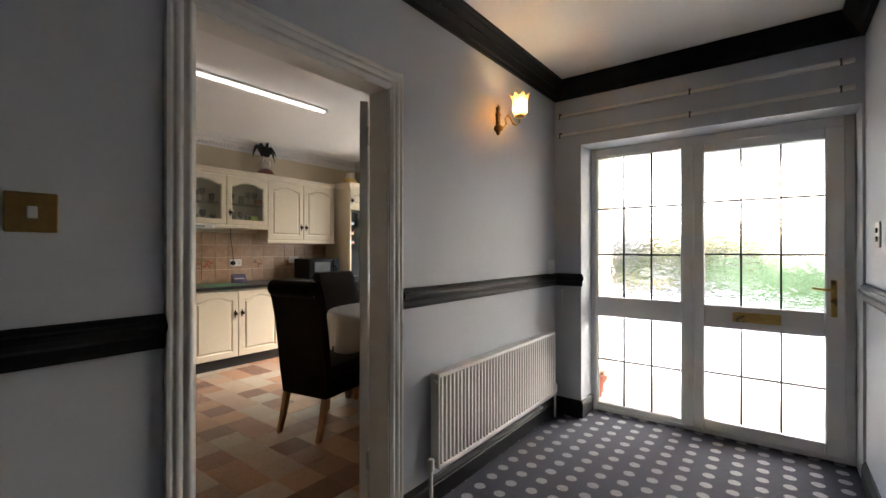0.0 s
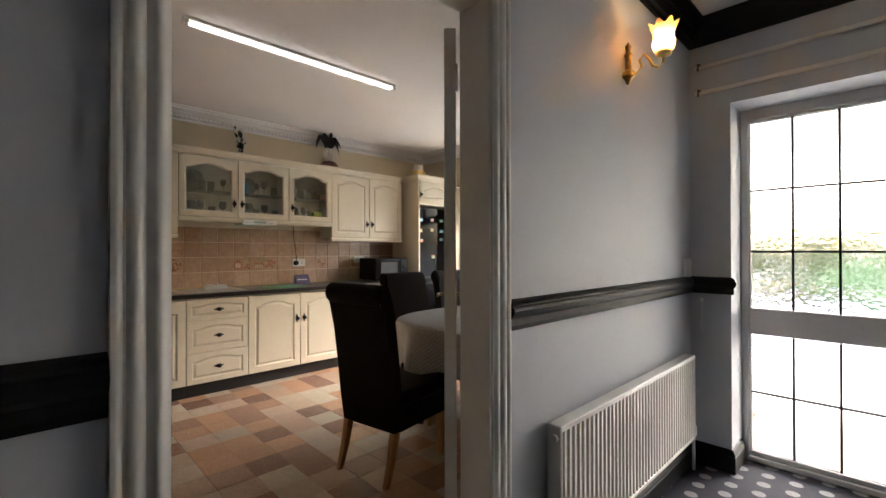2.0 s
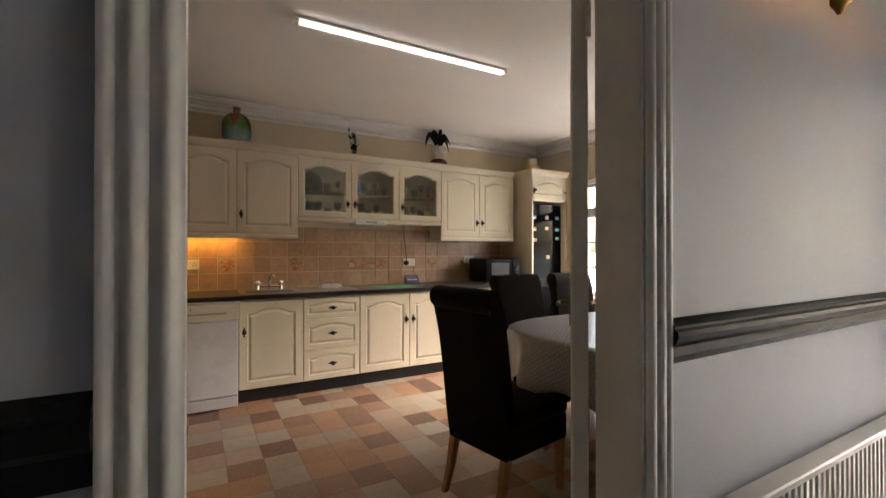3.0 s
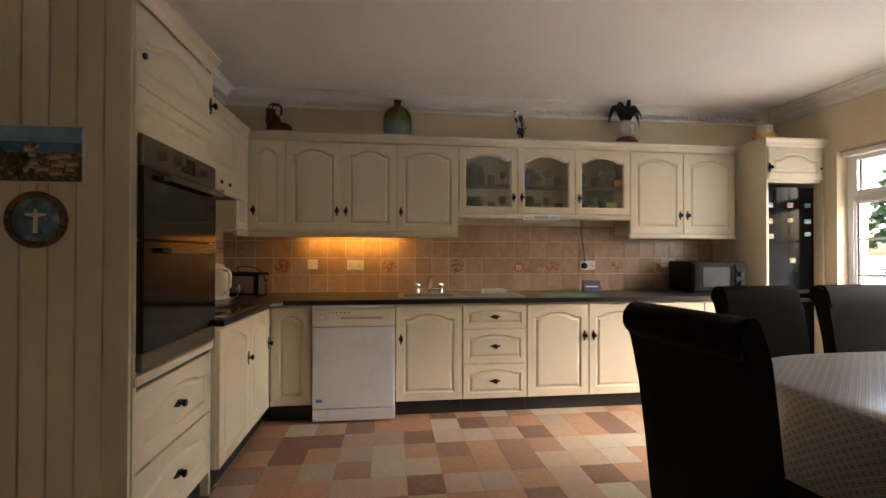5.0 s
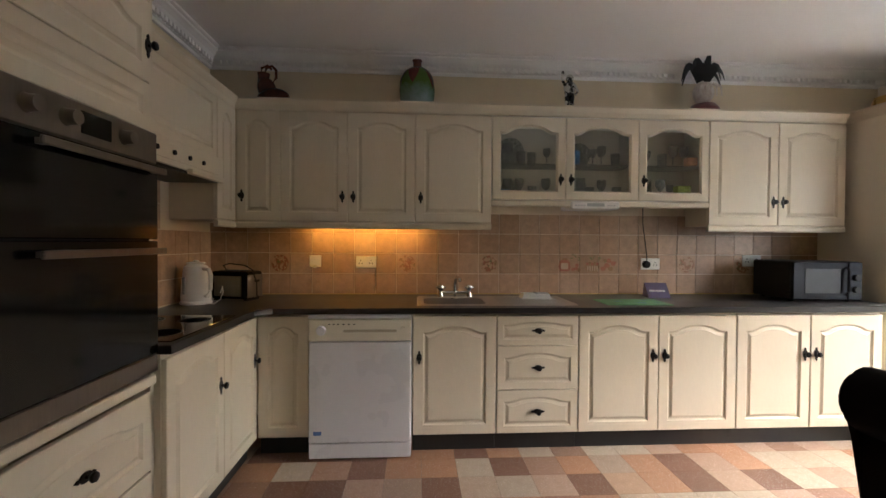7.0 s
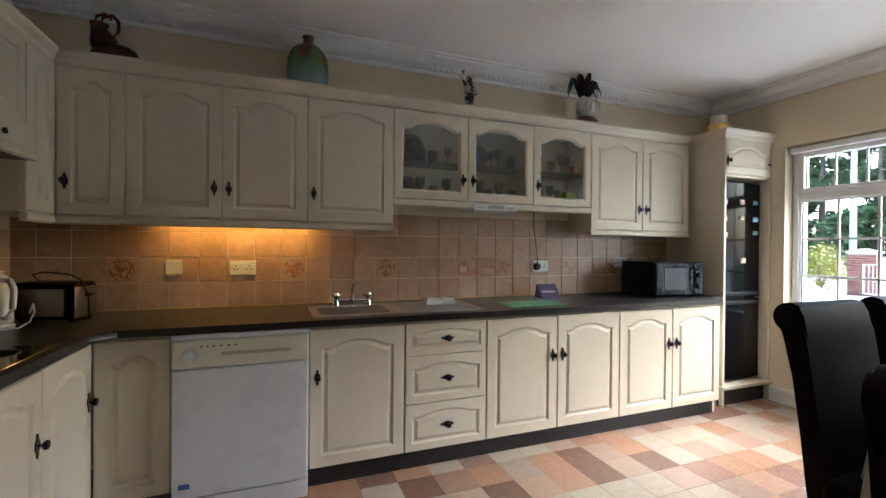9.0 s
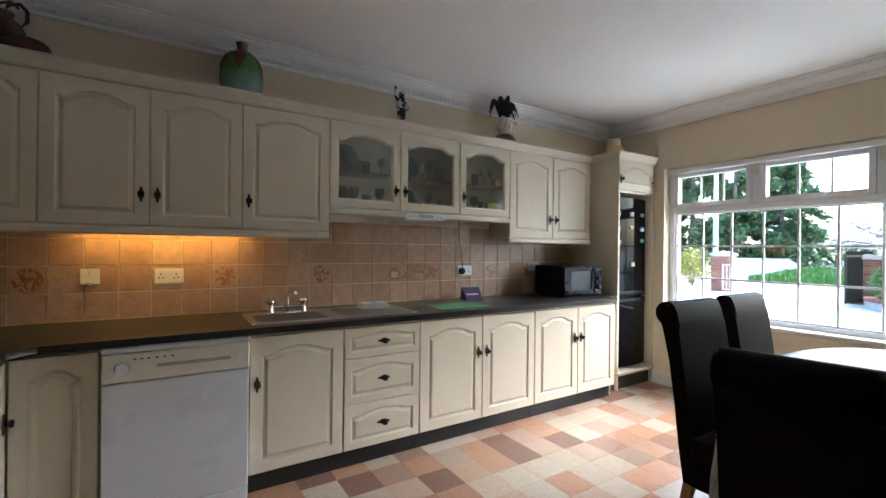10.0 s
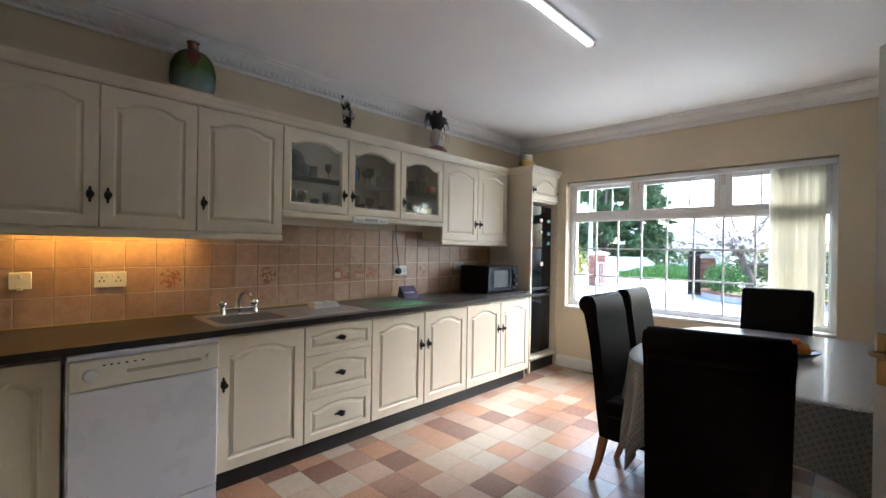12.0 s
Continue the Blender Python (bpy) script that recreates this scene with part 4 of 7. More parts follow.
part("shelf", box(-0.005, HW + 0.004, -0.02, 0.58, 0.135, 0.165, 0.005), CABINET, fh)
part("plinth", box(0.0, HW, 0.03, 0.05, 0, 0.133), PLINTH, fh)
part("crown", prism(CROWN, (0, 0.0, 2.13), (HW, 0.0, 2.13), (0, -1, 0), -1, -1), CABINET, fh)
part("crown_return", prism(CROWN, (0, 0.6, 2.13), (0, 0.0, 2.13), (-1, 0, 0), 0, -1), CABINET, fh)
part("top_board", box(0.0, HW, 0.0, 0.6, 2.18, 2.196), CABINET, fh)

fr = thing("fridge_freezer", pose(HF - 0.05, HY0 + 0.03, 0.166, 0, 0, 90), "tall black fridge freezer with magnets on its door", "fridge")
FW = HW - 0.06
part("cabinet", box(0.0, FW, 0.06, 0.5, 0.0, 1.63, 0.006), BLACK_GLOSS, fr)


def curved_door(z0, z1):
    """A bowed front."""
    pts = [(0.0, 0.055)] + [(FW * k / 10, 0.0 + 0.022 * (2 * k / 10 - 1) ** 2) for k in range(11)] + [(FW, 0.055)]
    bm = extruded(pts, z0, z1, plane="xy")
    return bm


for z0, z1 in ((0.02, 0.675), (0.69, 1.625)):
    d = part("fridge_door", curved_door(z0, z1), BLACK_GLOSS, fr, smooth=True)
    zz = z1 - 0.03 if z1 < 1 else z0 + 0.03
    part("grip", box(0.03, FW - 0.03, -0.006, 0.012, zz - 0.014, zz + 0.014, 0.005), BLACK_PLASTIC, d)
rng = random.Random(3)
MAGNETS = [material("magnet_" + n, c, 0.4, vary=0.35, coarse=40) for n, c in (("blue", (0.10, 0.32, 0.52)), ("white", (0.42, 0.44, 0.42)), ("green", (0.28, 0.5, 0.3)), ("red", (0.55, 0.22, 0.15)), ("sand", (0.4, 0.3, 0.16)))]
for i, (x, z) in enumerate([(0.06, 1.47), (0.24, 1.47), (0.42, 1.47), (0.06, 1.33), (0.24, 1.34), (0.42, 1.33), (0.06, 1.2), (0.42, 1.22), (0.26, 0.99)]):
    mg = thing("fridge_magnet", pose(HF - 0.05, HY0 + 0.03, 0.166, 0, 0, 90) @ pose(x, 0.0, z), "small bright souvenir magnet on the black fridge", "magnet", "fridge magnets")
    w, h = 0.024 + 0.009 * rng.random(), 0.017 + 0.006 * rng.random()
    y = 0.022 * (2 * x / FW - 1) ** 2
    part("plate", box(-w, w, y - 0.008, y - 0.001, -h, h, 0.003), MAGNETS[i % 5], mg)
    part("picture", box(-w * 0.8, w * 0.8, y - 0.0095, y - 0.007, -h * 0.75, h * 0.2), MAGNETS[(i * 2 + 1) % 5], mg)

# dishwasher
dwm = thing("dishwasher", west(0.284, 0.0, -4.225), "white freestanding dishwasher under the worktop", "dishwasher")
DW = 0.586
part("body", box(0.0, DW, 0.035, 0.62, 0.01, 0.832), APPLIANCE, dwm)
part("top", box(-0.001, DW + 0.001, 0.004, 0.6, 0.818, 0.836, 0.003), APPLIANCE, dwm)
part("front_door", box(0.003, DW - 0.003, 0.0, 0.033, 0.105, 0.685, 0.005), APPLIANCE, dwm)
pn = part("control_panel", box(0.002, DW - 0.002, -0.008, 0.03, 0.69, 0.815, 0.006), APPLIANCE_CREAM, dwm, "ivory control panel")
part("dial", lathe([(0.004, -0.03), (0.024, -0.028), (0.027, -0.012), (0.029, -0.008)], 20, axis="y", at=(0.075, 0, 0.752)), APPLIANCE, pn, smooth=True)
# A darker strip, with the shade of the grip's recess put into its colour.
part("grip", box(0.20, 0.50, -0.012, -0.007, 0.742, 0.757, 0.002), material("grip_shadow", (0.42, 0.38, 0.28), 0.5), pn)
for x in (0.12, 0.145, 0.17, 0.20, 0.23, 0.26):
    part("button", box(x - 0.005, x + 0.005, -0.0105, -0.007, 0.785, 0.791), BLACK_PLASTIC, pn)
part("end_button", lathe([(0.004, -0.016), (0.013, -0.015), (0.014, -0.008)], 14, axis="y", at=(0.535, 0, 0.76)), APPLIANCE_CREAM, pn)
part("kick_panel", box(0.003, DW - 0.003, 0.006, 0.03, 0.012, 0.098, 0.004), APPLIANCE, dwm)
part("badge", box(0.03, 0.075, -0.001, 0.001, 0.15, 0.172), material("badge_blue", (0.06, 0.14, 0.42), 0.5), dwm, "small blue energy badge")
for x in (0.04, DW - 0.04):
    part("foot", lathe([(0.018, 0), (0.018, 0.012)], 10, at=(x, 0.06, 0)), BLACK_PLASTIC, dwm)


# ---------- things on and above the worktop ----------
TOP = WT1

sink = thing("kitchen_sink", pose(-4.56, 1.40, TOP, 0, 0, 90), "stainless steel inset sink with drainer", "sink")


def sink_mesh():
    """Rim with a sunk bowl to one side and a ribbed drainer to the other."""
    bm = bmesh.new()

    def loop(x0, x1, y0, y1, z, r, n=5):
        pts = []
        for cx, cy, a0 in ((x1 - r, y1 - r, 0), (x0 + r, y1 - r, 90), (x0 + r, y0 + r, 180), (x1 - r, y0 + r, 270)):
            for k in range(n):
                a = radians(a0 + 90 * k / (n - 1))
                pts.append(bm.verts.new((cx + r * math.cos(a), cy + r * math.sin(a), z)))
        return pts

    def bridge(a, b):
        for k in range(len(a)):
            bm.faces.new((a[k], a[(k + 1) % len(a)], b[(k + 1) % len(b)], b[k]))

    outer = loop(-0.5, 0.5, -0.22, 0.22, 0.001, 0.03)
    rim = loop(-0.495, 0.495, -0.215, 0.215, 0.007, 0.03)
    inner = loop(-0.46, -0.06, -0.175, 0.155, 0.006, 0.06)
    b1 = loop(-0.455, -0.065, -0.17, 0.15, -0.002, 0.06)
    b2 = loop(-0.44, -0.08, -0.155, 0.135, -0.024, 0.07)
    bridge(outer, rim)
    bridge(rim, inner)
    bridge(inner, b1)
    bridge(b1, b2)
    bm.faces.new(b2)
    return bm


part("bowl_and_drainer", sink_mesh(), STEEL, sink, smooth=True)
for k in range(7):
    part("drainer_rib", box(0.02, 0.44, -0.15 + k * 0.045, -0.135 + k * 0.045, 0.0065, 0.010, 0.0015), STEEL, sink)
part("waste", lathe([(0.03, -0.022), (0.03, -0.019), (0.001, -0.019)], 16, at=(-0.26, 0, 0)), CHROME, sink)
part("overflow", lathe([(0.013, 0.134), (0.013, 0.128), (0.001, 0.128)], 12, axis="y", at=(-0.26, 0, -0.008)), BLACK_PLASTIC, sink)
tap = thing("mixer_tap", pose(-4.745, 1.165, TOP + 0.006, 0, 0, 90), "chrome mixer tap with two cross heads", "tap")
part("bridge_body", rod([(-0.1, 0, 0.03), (0.1, 0, 0.03)], 0.012, 10), CHROME, tap, smooth=True)
part("spout", rod([(0, 0, 0.0), (0, 0, 0.05), (0.0, -0.005, 0.09), (0.002, -0.03, 0.125), (0.01, -0.07, 0.142), (0.02, -0.13, 0.135), (0.02, -0.135, 0.118)], 0.011, 10), CHROME, tap, smooth=True)
for s in (-1, 1):
    t = part("tap_head", lathe([(0.02, 0), (0.016, 0.02), (0.013, 0.04), (0.014, 0.05), (0.024, 0.056), (0.026, 0.07), (0.02, 0.082), (0.004, 0.086)], 14, at=(s * 0.1, 0, 0)), CHROME, tap, smooth=True)
    part("cross_bar", rod([(s * 0.1 - 0.033, 0, 0.066), (s * 0.1 + 0.033, 0, 0.066)], 0.006), CHROME, t, smooth=True)

tea = thing("tea_towel", pose(-4.62, 1.70, TOP + 0.011, 0, 0, 86), "folded white tea towel on the drainer", "towel")
for k in range(3):
    part("fold", box(-0.10 + k * 0.004, 0.10 - k * 0.006, -0.055 + k * 0.003, 0.055, k * 0.012, k * 0.012 + 0.0115, 0.005, seg=2), material("towel_cotton", (0.74, 0.74, 0.72), 0.9, vary=0.05, fine=200, bump=0.5) if k == 0 else bpy.data.materials["towel_cotton"], tea)
bm = box(-0.008, 0.008, -0.057, 0.057, 0.0352, 0.0362)
part("stripe", bm, material("towel_stripe", (0.35, 0.36, 0.4), 0.9), tea)

mat_th = thing("chopping_mat", pose(-4.48, 2.30, TOP, 0, 0, 88), "thin green flexible chopping mat on the worktop", "chopping board")
part("sheet", box(-0.21, 0.21, -0.13, 0.13, 0.0005, 0.005, 0.002), patchwork("green_mat", [(0.35, (0.12, 0.36, 0.16)), (0.55, (0.17, 0.45, 0.22)), (0.7, (0.10, 0.32, 0.26))], 9, 0.45), mat_th)
for k, (x, y) in enumerate(((-0.08, 0.02), (0.05, -0.04), (0.1, 0.06))):
    part("printed_leaf", lathe([(0.001, 0.0055), (0.028, 0.0055), (0.028, 0.005)], 10, at=(x, y, 0)), patchwork("mat_print", [(0.4, (0.25, 0.55, 0.3)), (0.6, (0.08, 0.25, 0.45))], 20, 0.45) if k == 0 else bpy.data.materials["mat_print"], mat_th)

cal = thing("desk_calendar", pose(-4.77, 2.63, TOP, 0, 0, 80), "small purple desk calendar standing on the worktop", "calendar")
bm = bmesh.new()
extruded([(-0.07, 0.0), (0.06, 0.0), (0.03, 0.10), (0.022, 0.10)], -0.075, 0.075, bm=bm, plane="yz")
part("card", bm, material("calendar_card", (0.10, 0.08, 0.16), 0.5, vary=0.25, coarse=20), cal)
pg = box(-0.066, 0.066, -0.0015, 0.0005, 0.008, 0.088)
bmesh.ops.transform(pg, matrix=pose(0, -0.068, 0, -43, 0, 0), verts=pg.verts)
page = part("page", pg, patchwork("calendar_page", [(0.35, (0.14, 0.12, 0.30)), (0.5, (0.45, 0.45, 0.5)), (0.65, (0.55, 0.35, 0.4))], 22, 0.5), cal)
for x, w in ((-0.035, 0.022), (0.02, 0.03)):
    lb = box(x - w, x + w, -0.003, -0.001, 0.055, 0.07)
    bmesh.ops.transform(lb, matrix=pose(0, -0.068, 0, -43, 0, 0), verts=lb.verts)
    part("print_bar", lb, WHITE_PLASTIC, cal)

mw = thing("microwave_oven", pose(-4.50, 3.655, TOP, 0, 0, 86), "black countertop microwave oven with grey window", "microwave")
part("body", box(-0.235, 0.235, 0.0, 0.36, 0.012, 0.272, 0.008), BLACK_PLASTIC, mw)
md = part("door", box(-0.233, 0.135, -0.022, -0.001, 0.015, 0.269, 0.006), BLACK_GLOSS, mw)
part("window", box(-0.155, 0.085, -0.025, -0.021, 0.06, 0.225, 0.003), material("mesh_window", (0.05, 0.055, 0.06), 0.36, vary=0.2, coarse=8, spec=0.2), md, "grey perforated window")
part("pull", rod([(0.118, -0.022, 0.05), (0.118, -0.045, 0.07), (0.118, -0.045, 0.215), (0.118, -0.022, 0.235)], 0.008), BLACK_GLOSS, md, smooth=True)
pc = part("control_strip", box(0.138, 0.233, -0.02, -0.001, 0.015, 0.269, 0.005), BLACK_GLOSS, mw)
for z in (0.085, 0.165):
    part("dial", lathe([(0.004, -0.042), (0.02, -0.04), (0.023, -0.02)], 16, axis="y", at=(0.186, 0, z)), BLACK_PLASTIC, pc, smooth=True)
for x in (-0.19, 0.19):
    for y in (0.05, 0.31):
        part("foot", lathe([(0.014, 0), (0.014, 0.013)], 8, at=(x, y, 0)), BLACK_PLASTIC, mw)

# kettle and toaster by the hob
ket = thing("electric_kettle", pose(-4.47, -0.45, TOP, 0, 0, 62) @ Matrix.Diagonal((1.12, 1.12, 1.04, 1)), "white plastic jug kettle on the worktop", "kettle")
part("base", lathe([(0.078, 0), (0.08, 0.008), (0.075, 0.02), (0.001, 0.02)], 20), WHITE_PLASTIC, ket, smooth=True)
part("jug", lathe([(0.001, 0.021), (0.072, 0.021), (0.076, 0.035), (0.07, 0.13), (0.062, 0.2), (0.058, 0.218), (0.04, 0.232), (0.012, 0.236), (0.001, 0.236)], 22), WHITE_PLASTIC, ket, smooth=True)
part("handle", rod([(0.055, 0, 0.205), (0.1, 0, 0.205), (0.118, 0, 0.17), (0.112, 0, 0.09), (0.088, 0, 0.05), (0.07, 0, 0.05)], 0.011), WHITE_PLASTIC, ket, smooth=True)
part("spout", extruded([(-0.052, 0.17), (-0.052, 0.222), (-0.082, 0.218)], -0.018, 0.018), WHITE_PLASTIC, ket)
part("water_gauge", box(-0.012, 0.012, -0.075, -0.068, 0.06, 0.16, 0.003), material("gauge", (0.35, 0.38, 0.4), 0.2), ket)
part("lid", lathe([(0.05, 0.2365), (0.045, 0.243), (0.014, 0.247), (0.012, 0.256), (0.001, 0.257)], 18), WHITE_PLASTIC, ket, smooth=True)
part("lead", rod([(0.08, 0.0, 0.008), (0.125, 0.01, 0.006), (0.15, 0.03, 0.03), (0.16, 0.04, 0.07), (0.13, 0.06, 0.1), (0.09, 0.08, 0.06)], 0.0035, 6), WHITE_PLASTIC, ket, smooth=True)
toa = thing("toaster", pose(-4.66, -0.285, TOP, 0, 0, 74), "black and chrome two-slice toaster with its lead", "toaster")
part("body", box(-0.14, 0.14, -0.085, 0.085, 0.012, 0.19, 0.03, seg=4), BLACK_GLOSS, toa, smooth=True)
part("side_band", box(-0.1, 0.1, -0.089, -0.083, 0.03, 0.16, 0.004), OVEN_STEEL, toa, "chrome side panel")
for s in (-1, 1):
    part("end_cap", box(s * 0.128 - 0.014, s * 0.128 + 0.014, -0.075, 0.075, 0.02, 0.17, 0.01, seg=2), OVEN_STEEL, toa, smooth=True)
for y in (-0.03, 0.03):
    part("slot", box(-0.1, 0.1, y - 0.012, y + 0.012, 0.186, 0.192), BLACK_PLASTIC, toa)
part("lever", box(0.138, 0.162, -0.015, 0.015, 0.12, 0.135, 0.003), BLACK_PLASTIC, toa)
part("lead", rod([(-0.1, 0.03, 0.19), (-0.12, 0.02, 0.22), (-0.06, 0.01, 0.235), (0.06, 0.0, 0.225), (0.13, -0.02, 0.2), (0.17, -0.03, 0.12), (0.165, -0.02, 0.03), (0.14, 0.0, 0.008)], 0.004, 6), BLACK_PLASTIC, toa, smooth=True)
for x in (-0.11, 0.11):
    part("foot", box(x - 0.012, x + 0.012, -0.06, 0.06, 0, 0.014), BLACK_PLASTIC, toa)
hob = thing("ceramic_hob", pose(-3.72, -0.28, TOP), "flat black ceramic hob set on the worktop", "hob")
part("glass_plate", box(-0.29, 0.29, -0.25, 0.25, 0.0005, 0.006, 0.002), OVEN_GLASS, hob)
for x, y, r in ((-0.15, -0.12, 0.09), (0.15, -0.12, 0.075), (-0.15, 0.12, 0.075), (0.15, 0.12, 0.09)):
    bm = lathe([(r, 0.006), (r, 0.0068), (r - 0.004, 0.0068), (r - 0.004, 0.006)], 28, at=(x, y, 0))
    part("cooking_ring", bm, material("hob_ring", (0.10, 0.10, 0.10), 0.3) if (x, y) == (-0.15, -0.12) else bpy.data.materials["hob_ring"], hob)


# sockets and switches
def socket(m, w, h, kind_label, pins=(), switches=(), mat=None, name="wall_socket", category="socket"):
    s = thing(name, m, kind_label, category)
    part("plate", box(-w / 2, w / 2, -0.009, 0.0, -h / 2, h / 2, 0.003), mat or WHITE_PLASTIC, s)
    for x, z in pins:
        part("pin_hole", box(x - 0.003, x + 0.003, -0.0102, -0.0085, z - 0.005, z + 0.005), BLACK_PLASTIC, s)
    for x, z in switches:
        part("rocker", box(x - 0.006, x + 0.006, -0.013, -0.008, z - 0.009, z + 0.009, 0.002), mat or WHITE_PLASTIC, s)
    return s


TF = WX + 0.0105   # face of the wall tiles
TWIN = [(-0.04, 0.012), (-0.05, -0.008), (-0.03, -0.008), (0.035, 0.012), (0.025, -0.008), (0.045, -0.008)]
socket(pose(TF, 0.53, 1.108, 0, 0, 90), 0.147, 0.087, "white double wall socket on the tiles", TWIN, ((-0.012, 0.02), (0.012, 0.02)))
s = socket(pose(TF, 0.165, 1.115, 0, 0, 90), 0.086, 0.086, "white cooker switch box on the tiles", (), ((0.0, 0.02),), name="wall_switch", category="switch")
part("flex_outlet", box(-0.014, 0.01, -0.022, -0.009, -0.05, -0.028, 0.004), APPLIANCE_CREAM, s)
s = socket(pose(TF, 2.666, 1.103, 0, 0, 90), 0.147, 0.087, "white double wall socket with a black plug in it", TWIN[3:], ((-0.012, 0.02), (0.012, 0.02)))
plug = thing("plug_and_lead", pose(TF, 2.625, 1.1, 0, 0, 90), "black plug and lead hanging from the radio", "plug")
part("plug", lathe([(0.02, -0.045), (0.026, -0.038), (0.028, -0.011), (0.02, -0.0105)], 14, axis="y"), BLACK_PLASTIC, plug, smooth=True)
part("lead", rod([(0.0, -0.03, 0.028), (0.0, -0.03, 0.06), (-0.008, -0.02, 0.16), (-0.025, -0.012, 0.3), (-0.028, -0.012, 0.44)], 0.0035, 6), BLACK_PLASTIC, plug, smooth=True)
socket(pose(TF, 3.47, 1.13, 0, 0, 90), 0.147, 0.087, "white double wall socket above the microwave", TWIN, ((-0.012, 0.02), (0.012, 0.02)))
s = socket(pose(-3.46, SY + 0.0105, 1.12, 0, 0, 180), 0.086, 0.146, "white cooker switch with red rocker", (), (), name="wall_switch", category="switch")
part("red_rocker", box(-0.015, 0.015, -0.014, -0.008, 0.0, 0.05, 0.003), material("red_rocker", (0.55, 0.04, 0.03), 0.4), s)

rad_io = thing("under_cabinet_radio", pose(-4.73, 2.12, GB - 0.001, 0, 0, 90), "white radio hung below the glazed cabinet", "radio")
part("case", box(-0.17, 0.17, -0.09, 0.14, -0.055, -0.001, 0.008), WHITE_PLASTIC, rad_io)
part("display", box(-0.06, 0.06, -0.092, -0.088, -0.038, -0.015), material("grey_display", (0.35, 0.38, 0.36), 0.3), rad_io)
for x in (-0.14, -0.12, -0.10, -0.08, 0.09, 0.11, 0.13):
    part("button", box(x - 0.006, x + 0.006, -0.094, -0.089, -0.036, -0.026), material("button_grey", (0.5, 0.5, 0.5), 0.4) if x == -0.14 else bpy.data.materials["button_grey"], rad_io)

striplight = thing("under_cabinet_light", pose(-4.83, 0.53, UB - 0.001, 0, 0, 90), "warm strip light fixed below the wall cabinets", "lamp")
part("casing", box(-0.41, 0.41, -0.02, 0.03, -0.014, 0.0, 0.003), WHITE_PLASTIC, striplight)
part("diffuser", box(-0.40, 0.40, -0.014, 0.02, -0.022, -0.0142, 0.003), STRIP_GLOW, striplight)

tube = thing("ceiling_strip_light", pose(-3.085, 1.838, KC, 0, 0, 90), "lit fluorescent strip light on the ceiling", "lamp")
part("batten", box(-0.77, 0.77, -0.024, 0.024, -0.022, -0.0005, 0.004), WHITE_PLASTIC, tube)
part("diffuser", box(-0.74, 0.74, -0.021, 0.021, -0.042, -0.0225, 0.009, seg=3), TUBE_GLOW, tube, smooth=True)
for s in (-1, 1):
    part("end_cap", box(s * 0.757 - 0.016, s * 0.757 + 0.016, -0.023, 0.023, -0.044, -0.0225, 0.004), WHITE_PLASTIC, tube)


# glassware behind the glazed doors
def goblet(hh, r):
    return mesh_of(lathe([(r * 0.8, 0), (r * 0.75, 0.004), (0.004, 0.008), (0.004, hh * 0.45), (r * 0.6, hh * 0.52), (r, hh * 0.72), (r * 0.92, hh), (r * 0.88, hh), (r * 0.93, hh * 0.72), (0.002, hh * 0.5)], 14), TUMBLER, True, "goblet")


def tumbler(hh, r):
    return mesh_of(lathe([(r * 0.85, 0), (r, hh), (r * 0.93, hh), (r * 0.8, 0.01), (0.001, 0.008)], 14), TUMBLER, True, "tumbler")


glass_kinds = [("wine_glass", goblet(0.15, 0.034), "clear cut-glass goblet in the glazed cabinet"), ("tumbler", tumbler(0.095, 0.033), "clear glass tumbler in the glazed cabinet"), ("sherry_glass", goblet(0.12, 0.026), "small clear stemmed glass in the glazed cabinet")]
rng = random.Random(8)
for bay0, bay1 in ((1.44, 1.88), (1.95, 2.38), (2.46, 2.89)):
    for z in (GB + 0.019, 1.809):
        y = bay0 + 0.02
        while y < bay1:
            nm, me, lab = glass_kinds[rng.randrange(3)]
            for dep in (-4.80,):
                g = part(nm, me, None, None, lab, category="glass", m=pose(dep + rng.uniform(-0.035, 0.035), y + rng.uniform(-0.01, 0.01), z, 0, 0, rng.uniform(0, 360)))
                g["group"] = "glassware"
            y += 0.088
PLATE = drinking_glass("cut_glass", 0.24, (0.62, 0.64, 0.6))
for k, (y, z, r) in enumerate(((1.57, 1.809, 0.105), (1.58, GB + 0.019, 0.075), (2.08, 1.809, 0.09), (2.06, GB + 0.019, 0.085), (2.53, 1.809, 0.085), (2.56, GB + 0.019, 0.08))):
    cp_ = thing("cut_glass_plate", pose(-4.872, y, z + r, 0, 12, 0), "cut-glass plate standing at the back of the cabinet", "plate", "cut-glass plates")
    part("rim", lathe([(r, -0.002), (r, 0.003), (r * 0.86, 0.006), (r * 0.86, 0.002)], 32, axis="x"), PLATE, cp_, smooth=True)
    part("centre", lathe([(r * 0.36, 0.0), (r * 0.36, 0.005), (r * 0.2, 0.006), (r * 0.2, 0.001)], 24, axis="x"), PLATE, cp_, smooth=True)
    for q in range(10):
        a = 2 * math.pi * q / 10
        part("petal", lathe([(r * 0.14, -0.001), (r * 0.14, 0.004), (r * 0.10, 0.005), (r * 0.10, 0.0)], 10, axis="x", at=(0, r * 0.62 * math.cos(a), r * 0.62 * math.sin(a))), PLATE, cp_)
